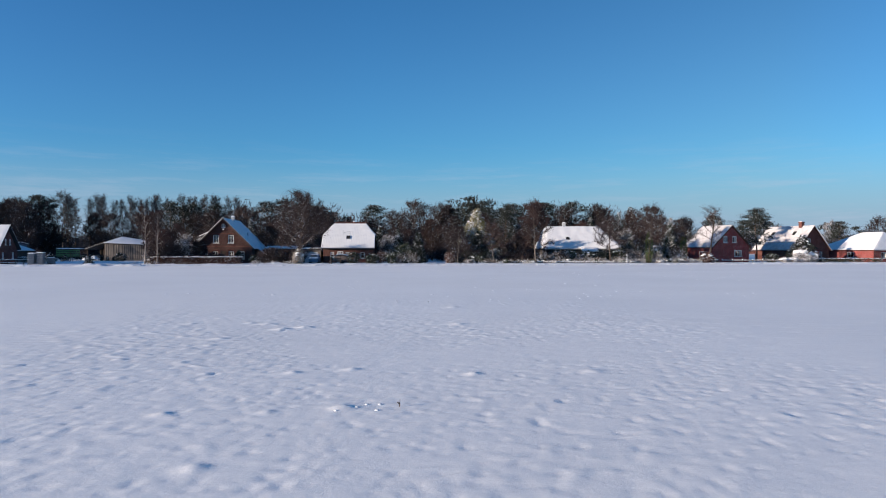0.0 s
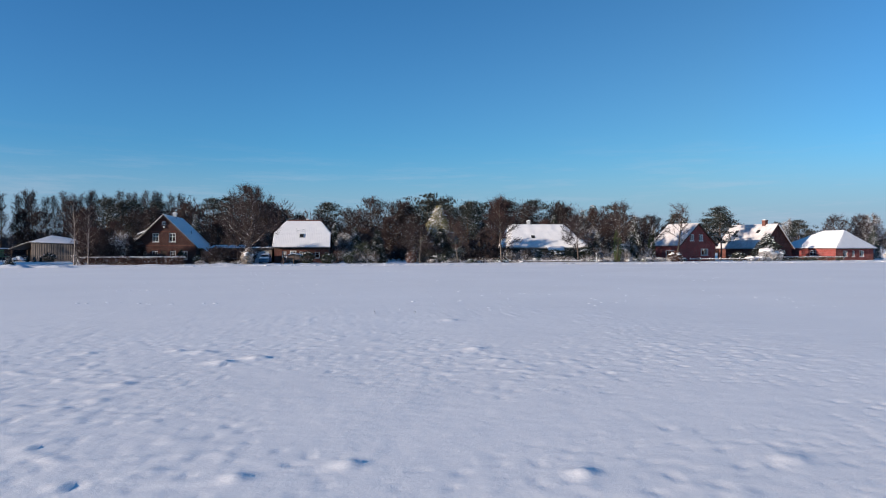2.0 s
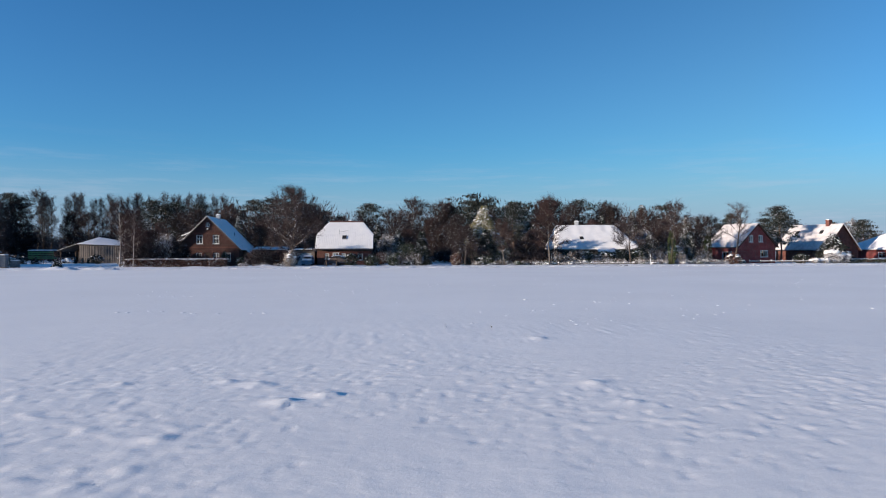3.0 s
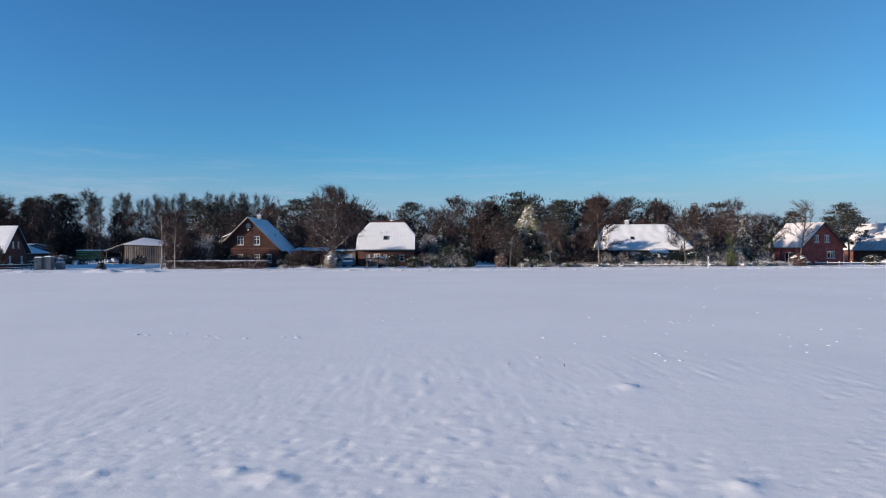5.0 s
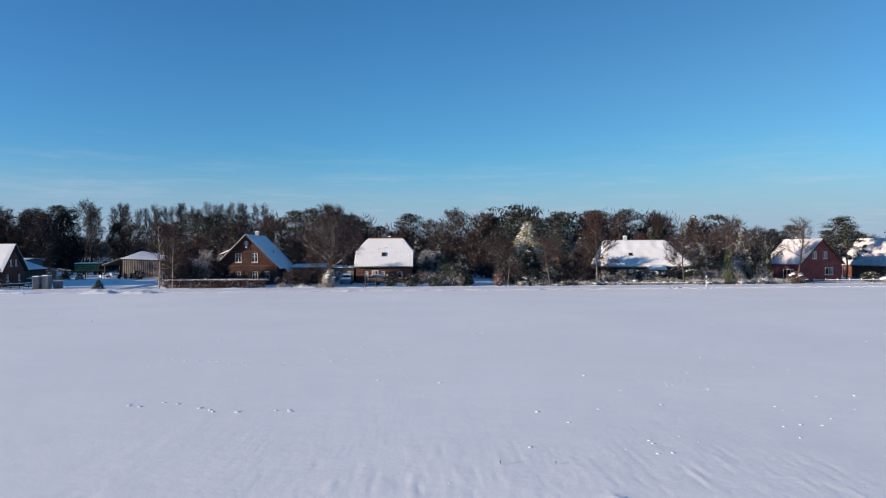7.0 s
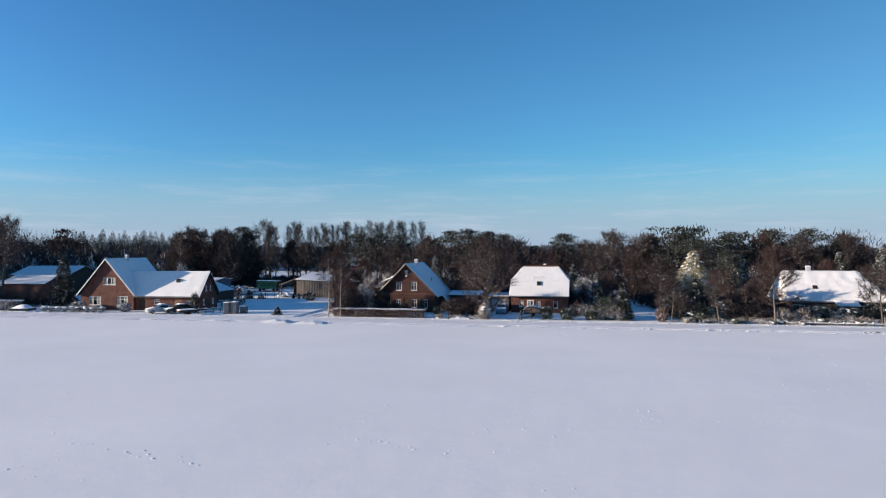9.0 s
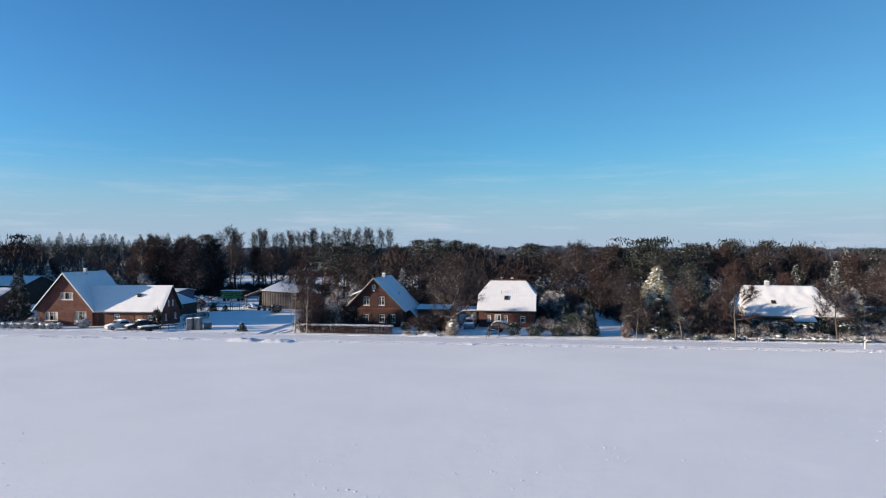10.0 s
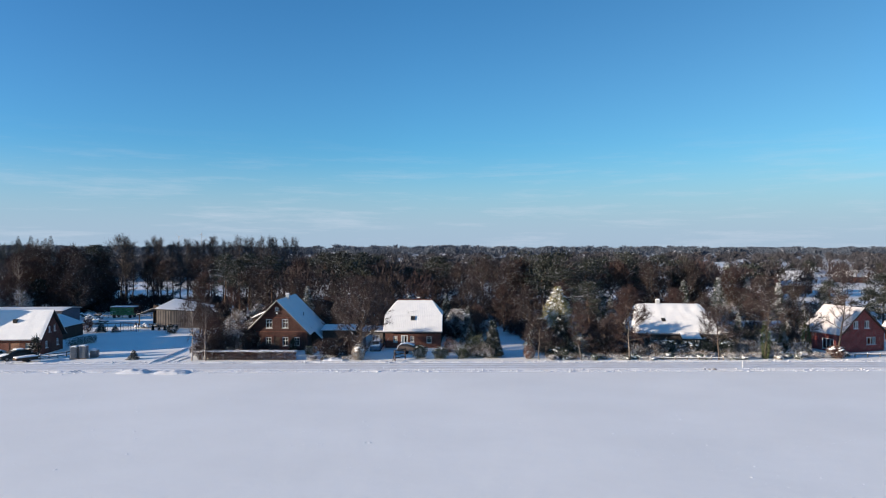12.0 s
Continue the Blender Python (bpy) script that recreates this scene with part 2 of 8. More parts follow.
SNOW_FIELD = snow_ground_material("field_snow")
SNOW = material("snow", (0.84, 0.84, 0.85), 0.7, (0.88, 0.875, 0.87), 0.8, 9.0, bump=0.5, bump_scale=3.0, dist=0.06)
ROOF_SNOW = material("thin_roof_snow", (0.70, 0.70, 0.71), 0.75, (0.78, 0.775, 0.77), 1.2, 12.0, bump=0.5, bump_scale=4.0, dist=0.05)
PATCHY_SNOW = material("patchy_roof_snow", (0.62, 0.60, 0.60), 0.8, (0.40, 0.35, 0.34), 1.4, 9.0, (0.4, 0.7), bump=0.5, bump_scale=4.0, dist=0.04)
ROAD_SNOW = material("packed_snow", (0.74, 0.75, 0.78), 0.6, (0.62, 0.60, 0.60), 0.5, 4.0, (0.45, 0.75), bump=0.5, bump_scale=5.0, dist=0.05)
BRICK_BROWN = brick_material("brown_brick", (0.135, 0.043, 0.033), (0.095, 0.032, 0.026), (0.14, 0.09, 0.075))
# brown brick darkened: the shade on the gable house is put into the colour
BRICK_SHADED = brick_material("shaded_brown_brick", (0.080, 0.031, 0.026), (0.056, 0.023, 0.021), (0.082, 0.055, 0.048))
BRICK_RED = brick_material("red_brick", (0.27, 0.050, 0.046), (0.20, 0.038, 0.036), (0.22, 0.14, 0.125))
BRICK_ORANGE = brick_material("orange_brick", (0.27, 0.11, 0.065), (0.22, 0.085, 0.05), (0.25, 0.2, 0.16))
GREY_BRICK = brick_material("grey_brick", (0.085, 0.075, 0.07), (0.06, 0.052, 0.05), (0.10, 0.09, 0.085))
TILE = material("roof_tile", (0.13, 0.055, 0.042), 0.8, (0.08, 0.04, 0.035), 2.0, 20.0)
DARK_TILE = material("dark_roof_tile", (0.045, 0.043, 0.045), 0.75, (0.03, 0.03, 0.032), 2.0, 20.0)
WHITE = material("white_paint", (0.74, 0.74, 0.73), 0.5, (0.66, 0.66, 0.65), 2.0, 20.0, bump=0.1)
GREY_PAINT = material("grey_paint", (0.42, 0.44, 0.46), 0.5, (0.36, 0.38, 0.4), 2.0, 20.0, bump=0.1)
DARK_WOOD = material("dark_wood", (0.075, 0.05, 0.038), 0.85, (0.045, 0.032, 0.027), 1.5, 14.0)
GREY_WOOD = material("weathered_wood", (0.20, 0.175, 0.155), 0.9, (0.12, 0.10, 0.09), 1.2, 9.0)
BARN_WOOD = material("barn_boards", (0.088, 0.083, 0.082), 0.9, (0.048, 0.045, 0.044), 1.2, 9.0)
GLASS = glass_material("window_glass")
CURTAIN = material("pale_curtain", (0.5, 0.49, 0.46), 0.9, (0.4, 0.39, 0.37), 2.0, 10.0)
ROOM = material("dim_room", (0.10, 0.09, 0.08), 0.9)
METAL = material("dull_metal", (0.30, 0.31, 0.33), 0.45, metal=0.8)
RUBBER = material("rubber", (0.025, 0.025, 0.026), 0.85)
BARK = material("bark", (0.105, 0.08, 0.065), 0.95, (0.06, 0.046, 0.04), 3.0, 20.0, snow=0.5, snow_scale=1.6, snow_from=0.45)
BIRCH_BARK = material("birch_bark", (0.36, 0.32, 0.29), 0.85, (0.14, 0.11, 0.10), 3.0, 12.0, (0.5, 0.62))
PALE_BARK = material("pale_bark", (0.21, 0.18, 0.155), 0.9, (0.10, 0.082, 0.07), 2.0, 12.0)
PINE_BARK = material("pine_bark", (0.15, 0.088, 0.06), 0.95, (0.085, 0.058, 0.045), 2.0, 15.0, snow=0.6, snow_scale=1.6, snow_from=0.45)
TWIG = material("brown_twigs", (0.048, 0.034, 0.034), 0.95, (0.031, 0.024, 0.025), 0.25, 2.5, bump=0, snow=0.3, snow_scale=1.9, snow_from=0.56, per_object=0.25)
TWIG_RED = material("reddish_twigs", (0.064, 0.037, 0.035), 0.95, (0.040, 0.027, 0.026), 0.3, 2.5, bump=0, snow=0.12, snow_scale=1.4, snow_from=0.55, per_object=0.2)
TWIG_FROST = material("frosted_twigs", (0.13, 0.105, 0.09), 0.95, (0.075, 0.06, 0.052), 0.3, 2.5, bump=0, snow=0.9, snow_scale=0.8, snow_from=0.32, per_object=0.2)
NEEDLES = material("pine_needles", (0.027, 0.033, 0.027), 0.85, (0.018, 0.022, 0.019), 0.4, 3.0, bump=0, snow=0.4, snow_scale=1.5, snow_from=0.55, per_object=0.25)
NEEDLES_DUSTED = material("dusted_needles", (0.034, 0.044, 0.032), 0.85, (0.022, 0.029, 0.023), 0.5, 3.0, bump=0, snow=0.55, snow_scale=0.9, snow_from=0.45, per_object=0.2)
NEEDLES_SNOWY = material("snowy_needles", (0.040, 0.055, 0.030), 0.85, (0.024, 0.032, 0.022), 0.5, 3.0, bump=0, snow=0.85, snow_scale=0.9, snow_from=0.4, per_object=0.2)
# the low sun's yellow is put into this needle colour
SUNNY_NEEDLES = material("sunlit_needles", (0.36, 0.30, 0.11), 0.85, (0.09, 0.09, 0.045), 0.7, 3.0, bump=0, snow=0.75, snow_scale=1.0, snow_from=0.45)
EVERGREEN = material("evergreen_leaves", (0.042, 0.050, 0.032), 0.75, (0.028, 0.038, 0.022), 0.8, 5.0, bump=0, snow=0.4, snow_scale=1.6, snow_from=0.45, per_object=0.25)
IVY = material("ivy_leaves", (0.085, 0.11, 0.04), 0.6, (0.045, 0.06, 0.025), 1.0, 5.0, bump=0)
BEECH = material("dead_beech_leaves", (0.12, 0.060, 0.044), 0.9, (0.068, 0.037, 0.031), 0.9, 6.0, bump=0, snow=0.5, snow_scale=2.2, snow_from=0.46)
# the next two carry far haze as a paler, bluer base colour
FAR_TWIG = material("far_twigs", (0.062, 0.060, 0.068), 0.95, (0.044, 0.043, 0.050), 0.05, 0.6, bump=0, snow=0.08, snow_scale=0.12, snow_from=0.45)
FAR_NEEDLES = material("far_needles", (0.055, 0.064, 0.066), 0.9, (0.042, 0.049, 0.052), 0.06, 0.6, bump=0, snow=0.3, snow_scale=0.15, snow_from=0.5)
PLASTERED = material("snow_plastered_twigs", (0.52, 0.50, 0.50), 0.9, (0.30, 0.27, 0.26), 1.2, 6.0, bump=0, snow=0.8, snow_scale=1.5, snow_from=0.35)
SOIL = material("bare_soil", (0.11, 0.085, 0.075), 0.95, (0.06, 0.05, 0.045), 1.5, 9.0, bump=0.6, snow=0.5, snow_scale=2.5, snow_from=0.6)
# horizon trees: blue haze is painted into the base colour
FAR_HAZE = material("haze_painted_trees", (0.074, 0.090, 0.118), 0.95, (0.056, 0.070, 0.092), 0.02, 0.3, bump=0, snow=0.06, snow_scale=0.05, snow_from=0.45)
STRAW = material("dry_stalk", (0.10, 0.075, 0.05), 0.9)

# ---- mesh helpers ----
class Shape:
    """Gathers vertices and faces for one mesh."""
    def __init__(self):
        self.v, self.f, self.n = [], [], 0

    def add(self, verts, faces):
        verts = np.asarray(verts, float).reshape(-1, 3)
        self.v.append(verts)
        self.f.extend([tuple(int(i) + self.n for i in face) for face in faces])
        self.n += len(verts)
        return self

    def tris(self, verts):
        """Loose triangles: an array n x 3 x 3."""
        verts = np.asarray(verts, float).reshape(-1, 3)
        idx = np.arange(self.n, self.n + len(verts)).reshape(-1, 3)
        self.v.append(verts)
        self.f.extend(map(tuple, idx.tolist()))
        self.n += len(verts)
        return self

    def mesh(self, name, smooth=False):
        me = bpy.data.meshes.new(name)
        me.from_pydata(np.concatenate(self.v).tolist(), [], self.f)
        if smooth:
            me.polygons.foreach_set("use_smooth", np.ones(len(me.polygons), bool))
        me.update()
        return me


def part(name, shape, mat, parent=None, label="", smooth=False):
    me = shape if isinstance(shape, bpy.types.Mesh) else shape.mesh(name, smooth)
    if not me.materials:
        me.materials.append(mat)
    if name.endswith("wall"):                       # wall pieces grow together into one
        bm = bmesh.new()
        bm.from_mesh(me)
        bmesh.ops.remove_doubles(bm, verts=bm.verts, dist=0.002)
        bm.to_mesh(me)
        bm.free()
    ob = new(name, me)
    if parent is not None:
        ob.parent = parent
    if label:
        tagged(ob, label)
    return ob


def thing(name, label, category, m=None, group="", kind=""):
    ob = new(name)
    if m is not None:
        ob.matrix_basis = m
    return tagged(ob, label, category, group, kind)


BOX_FACES = [(0, 3, 2, 1), (4, 5, 6, 7), (0, 1, 5, 4), (1, 2, 6, 5), (2, 3, 7, 6), (3, 0, 4, 7)]


def hexa(s, low, high):
    """Eight corners: four below, four above, both counter-clockwise from above."""
    return s.add(list(low) + list(high), BOX_FACES)


def box(s, x0, x1, y0, y1, z0, z1):
    return hexa(s, [(x0, y0, z0), (x1, y0, z0), (x1, y1, z0), (x0, y1, z0)], [(x0, y0, z1), (x1, y0, z1), (x1, y1, z1), (x0, y1, z1)])


def bevel_box(name, x0, x1, y0, y1, z0, z1, r=0.03, seg=2):
    """A box with rounded edges, as a mesh."""
    bm = bmesh.new()
    bmesh.ops.create_cube(bm, size=1)
    for v in bm.verts:
        v.co = Vector(((x0 + x1) / 2 + v.co.x * (x1 - x0), (y0 + y1) / 2 + v.co.y * (y1 - y0), (z0 + z1) / 2 + v.co.z * (z1 - z0)))
    bmesh.ops.bevel(bm, geom=list(bm.edges), offset=r, segments=seg, affect="EDGES", profile=0.5)
    me = bpy.data.meshes.new(name)
    bm.to_mesh(me)
    bm.free()
    return me


def tube(s, pts, radii, sides=6):
    pts = [Vector(p) for p in pts]
    ring = []
    base = s.n
    verts, faces = [], []
    for i, p in enumerate(pts):
        d = (pts[min(i + 1, len(pts) - 1)] - pts[max(i - 1, 0)]).normalized()
        a = d.cross(Vector((0.31, 0.87, 0.13))).normalized()
        b = d.cross(a)
        for k in range(sides):
            t = 2 * math.pi * k / sides
            verts.append(tuple(p + (a * math.cos(t) + b * math.sin(t)) * radii[i]))
    for i in range(len(pts) - 1):
        for k in range(sides):
            q = (k + 1) % sides
            faces.append((i * sides + k, i * sides + q, (i + 1) * sides + q, (i + 1) * sides + k))
    faces.append(tuple(range(sides))[::-1])
    faces.append(tuple((len(pts) - 1) * sides + k for k in range(sides)))
    return s.add(verts, faces)


def lathe(s, rows, sides=16, centre=(0, 0, 0)):
    """Rows of (radius, height) turned round the upright axis."""
    cx, cy, cz = centre
    verts = [(cx + r * math.cos(2 * math.pi * k / sides), cy + r * math.sin(2 * math.pi * k / sides), cz + z) for r, z in rows for k in range(sides)]
    faces = [(i * sides + k, i * sides + (k + 1) % sides, (i + 1) * sides + (k + 1) % sides, (i + 1) * sides + k) for i in range(len(rows) - 1) for k in range(sides)]
    faces.append(tuple(range(sides))[::-1])
    faces.append(tuple((len(rows) - 1) * sides + k for k in range(sides)))
    return s.add(verts, faces)


def wobble(x, y, z=0.0):
    return noise.noise(Vector((x, y, z)))


def blanket(s, corners, nx, ny, thick, uneven=0.03, ribs=0.0, pitch=0.3, scale=0.8, edge=0.5):
    """A layer of given thickness on a four-cornered plane (a, b along the lower edge, c, d above b and a); edges thin out a little."""
    a, b, c, d = [Vector(p) for p in corners]
    nrm = ((b - a).cross(d - a)).normalized()
    if nrm.z < 0:
        nrm = -nrm
    width = (b - a).length
    top, low = [], []
    for j in range(ny + 1):
        for i in range(nx + 1):
            u, v = i / nx, j / ny
            p = (a * (1 - u) + b * u) * (1 - v) + (d * (1 - u) + c * u) * v
            h = thick + uneven * wobble(p.x * scale, p.y * scale, p.z * scale)
            if i in (0, nx) or j in (0, ny):
                h *= edge
            if ribs:
                along = ((p - a).dot((b - a).normalized())) / pitch
                h += ribs * (abs(math.sin(math.pi * along)) - 0.6)
            top.append(tuple(p + nrm * max(h, 0.012)))
            low.append(tuple(p))
    m = (nx + 1) * (ny + 1)
    faces = []
    at = lambda i, j: j * (nx + 1) + i
    for j in range(ny):
        for i in range(nx):
            faces.append((at(i, j), at(i + 1, j), at(i + 1, j + 1), at(i, j + 1)))
            faces.append((m + at(i, j), m + at(i, j + 1), m + at(i + 1, j + 1), m + at(i + 1, j)))
    for i in range(nx):
        faces.append((at(i + 1, 0), at(i, 0), m + at(i, 0), m + at(i + 1, 0)))
        faces.append((at(i, ny), at(i + 1, ny), m + at(i + 1, ny), m + at(i, ny)))
    for j in range(ny):
        faces.append((at(0, j), at(0, j + 1), m + at(0, j + 1), m + at(0, j)))
        faces.append((at(nx, j + 1), at(nx, j), m + at(nx, j), m + at(nx, j + 1)))
    return s.add(top + low, faces)


def slivers(start, way, length, width, rng):
    """Thin pointed blades as loose triangles."""
    n = len(start)
    side = np.cross(way, rng.normal(size=(n, 3)))
    side /= np.linalg.norm(side, axis=1, keepdims=True) + 1e-9
    w = (np.asarray(width) * np.ones(n))[:, None] / 2
    tip = start + way * (np.asarray(length) * np.ones(n))[:, None]
    return np.stack([start - side * w, start + side * w, tip], 1)


def unit(a):
    return a / (np.linalg.norm(a, axis=-1, keepdims=True) + 1e-9)

# ---- ground, road, snow banks ----
def road_y(x):
    """The middle of the lane behind the field."""
    return 101.1 - 0.028 * x


def spaced(a, b, step, grow, far):
    """Even steps from a to b, widening beyond to far on both sides."""
    mid = list(np.arange(a, b + step / 2, step))
    hi, s = [mid[-1]], step
    while hi[-1] < far[1]:
        s *= grow
        hi.append(hi[-1] + s)
    lo, s = [mid[0]], step
    while lo[-1] > far[0]:
        s *= grow
        lo.append(lo[-1] - s)
    return np.array(lo[:0:-1] + mid + hi[1:])


# single lumps of wind-thrown snow: x, y, radius, height
LUMPS = ((-4.95, 19.55, 0.26, 0.042), (-5.6, 19.95, 0.16, 0.03), (-7.6, 20.0, 0.2, 0.03), (1.45, 18.75, 0.2, 0.04), (-2.0, 11.05, 0.14, 0.045), (-3.2, 10.85, 0.13, 0.04), (0.5, 10.25, 0.14, 0.04), (-5.8, 16.15, 0.2, 0.04),
         (-3.62, 18.5, 0.24, 0.05), (3.05, 10.2, 0.16, 0.03), (-2.05, 7.72, 0.15, 0.045), (-3.7, 5.1, 0.13, 0.04), (-4.85, 7.7, 0.11, 0.035), (-3.25, 7.65, 0.1, 0.03), (-4.32, 18.1, 0.24, 0.055), (1.5, 17.2, 0.16, 0.03), (2.1, 24.75, 0.24, 0.045))


def ground_height(x, y):
    """The field's drifts, ripples and hoof-sized dents; flat from the lane on."""
    if abs(x) > 160 or y < -20 or y > 97:
        return 0.0
    c, s = math.cos(radians(24)), math.sin(radians(24))
    u, v = (x * c + y * s), (-x * s + y * c)
    h = 0.05 * wobble(x * 0.06, y * 0.06) + 0.008 * wobble(u * 0.35, v * 1.0, 3.0)
    if y < 44 and abs(x) < 36:
        near = min(1.0, max(0.0, (36 - y) / 17))
        h += near * (0.0022 * wobble(x * 1.6, y * 2.0, 9.0) + 0.003 * wobble(x * 4.7, y * 5.3, 13.0))
        patch = wobble(x * 0.2, y * 0.2, 31.0) - 0.02 * x
        p = wobble(x * 2.5, y * 3.1, 21.0)                 # crusted lumps, in patches
        if p > 0.2:
            h += near * min(0.014, 0.045 * (p - 0.2)) * min(1.0, max(0.15, 0.5 + 1.6 * patch))
        q = wobble(x * 5.5, y * 6.5, 41.0)                 # small pits and crumbs
        if q > 0.3 and patch > -0.3:
            h -= near * min(0.014, 0.07 * (q - 0.3))
        for a, b, r, up in LUMPS:
            d = ((x - a) / (1.3 * r)) ** 2 + ((y - b) / r) ** 2
            if d < 6:
                h += up * math.exp(-d * (1.0 if x < a else 1.9)) * (1 + 0.5 * wobble(x * 9, y * 9, 3.0))
    return h * min(1.0, max(0.0, (97 - y) / 6))


def build_ground():
    xs = spaced(-9.5, 8.0, 0.075, 1.06, (-2600, 2600))
    ys = spaced(4.4, 21.5, 0.075, 1.05, (-400, 3400))
    gx, gy = np.meshgrid(xs, ys)
    gz = np.array([[ground_height(x, y) for x in xs] for y in ys])
    n = len(xs)
    s_ = Shape()
    v = np.stack([gx, gy, gz], -1).reshape(-1, 3)
    faces = [(j * n + i, j * n + i + 1, (j + 1) * n + i + 1, (j + 1) * n + i) for j in range(len(ys) - 1) for i in range(n - 1)]
    s_.add(v, faces)
    g = part("ground", s_, SNOW_FIELD, smooth=True)
    tagged(g, "flat open field under wind-packed pale snow with shallow drifts", "ground", kind="structure")


build_ground()


def build_road():
    s = Shape()
    xs = np.arange(-190, 190.1, 0.8)
    prof = [(-2.6, -0.03), (-2.2, 0.10), (-1.25, 0.085), (-0.9, 0.02), (-0.55, 0.075), (0.45, 0.09), (0.8, 0.025), (1.15, 0.09), (2.2, 0.10), (2.7, -0.03)]
    v = [(x, road_y(x) + o, 0.03 + h + (0.02 * wobble(x * 0.9, o * 2.0) if 0 < k < 9 else 0)) for x in xs for k, (o, h) in enumerate(prof)]
    m = len(prof)
    f = [(i * m + k, (i + 1) * m + k, (i + 1) * m + k + 1, i * m + k + 1) for i in range(len(xs) - 1) for k in range(m - 1)]
    r = part("road", s.add(v, f), ROAD_SNOW, smooth=True)
    tagged(r, "narrow country lane of packed snow with wheel tracks", "road", kind="structure")


build_road()


def clods(s, rng, centres, size, flat=0.6):
    """Rough lumps of snow."""
    for (x, y, z), r in zip(centres, size):
        a = rng.uniform(0, 6.3)
        k = 6
        ring = [(x + r * rng.uniform(0.8, 1.25) * math.cos(a + 2 * math.pi * i / k), y + r * rng.uniform(0.8, 1.25) * math.sin(a + 2 * math.pi * i / k), z - 0.02) for i in range(k)]
        top = [(x + 0.6 * (p[0] - x), y + 0.6 * (p[1] - y), z + r * flat * rng.uniform(0.6, 1.1)) for p in ring]
        peak = (x + rng.uniform(-0.2, 0.2) * r, y + rng.uniform(-0.2, 0.2) * r, z + r * flat * 1.25)
        s.add(ring + top + [peak], [(i, (i + 1) % k, k + (i + 1) % k, k + i) for i in range(k)] + [(k + i, k + (i + 1) % k, 2 * k) for i in range(k)])


def snow_bank(name, label, x0, x1, off, height, width, seed):
    """The low ridge that a plough leaves along a road's edge."""
    rng = np.random.default_rng(seed)
    s = Shape()
    xs = np.arange(x0, x1, 0.22)
    prof = np.array([(-1.0, 0.0), (-0.55, 0.55), (-0.15, 1.0), (0.2, 0.85), (0.6, 0.45), (1.0, 0.0)])
    v = []
    for x in xs:
        k = 0.7 + 0.6 * wobble(x * 0.37, off) + 0.3 * wobble(x * 1.3, off + 5) + 0.25 * wobble(x * 3.1, off + 9)
        for o, h in prof:
            v.append((x, road_y(x) + off + o * width * 0.5 + 0.12 * wobble(x * 0.7, o), -0.02 + h * height * max(0.15, k)))
    m = len(prof)
    f = [(i * m + q, (i + 1) * m + q, (i + 1) * m + q + 1, i * m + q + 1) for i in range(len(xs) - 1) for q in range(m - 1)]
    s.add(v, f)
    n = int((x1 - x0) * 18)
    cx = rng.uniform(x0, x1, n)
    cen = [(x, road_y(x) + off + rng.normal(0, width * 0.36), height * rng.uniform(0.0, 0.5)) for x in cx]
    clods(s, rng, cen, 0.04 + 0.11 * rng.random(n) ** 2.4, 0.5)
    tagged(part(name, s, ROAD_SNOW, smooth=True), label, "snow bank", kind="stuff")


snow_bank("snow_bank", "low lumpy ridge of ploughed snow along the field edge", -150, 150, -3.1, 0.22, 1.5, 1)
snow_bank("verge_snow_bank", "broken ridge of shovelled snow along the garden side", -150, 150, 3.3, 0.22, 1.3, 2)


def snow_pile(x, y, length, height, seed):
    rng = np.random.default_rng(seed)
    t = thing("snow_pile", "heap of shovelled snow beside the lane", "snow pile", pose(x, y, 0), "snow piles by the lane")
    s = Shape()
    nx, ny = 16, 9
    v = []
    for j in range(ny):
        for i in range(nx):
            u, w = i / (nx - 1) * 2 - 1, j / (ny - 1) * 2 - 1
            d = max(0.0, 1 - u * u) * max(0.0, 1 - w * w)
            v.append((u * length / 2, w * length * 0.3, -0.03 + height * d ** 0.7 * (0.75 + 0.5 * wobble(u * 3 + seed, w * 3))))
    s.add(v, [(j * nx + i, j * nx + i + 1, (j + 1) * nx + i + 1, (j + 1) * nx + i) for j in range(ny - 1) for i in range(nx - 1)])
    cen = [(rng.uniform(-0.5, 0.5) * length, rng.uniform(-0.26, 0.26) * length, height * rng.uniform(0, 0.4)) for _ in range(34)]
    clods(s, rng, cen, 0.05 + 0.13 * rng.random(34) ** 2, 0.5)
    part("mound", s, ROAD_SNOW, t, smooth=True)


snow_pile(-42.2, 98.9, 4.6, 0.55, 4)
snow_pile(-36.9, 98.4, 4.8, 0.46, 5)
snow_pile(-16.5, 107.0, 3.4, 0.5, 6)


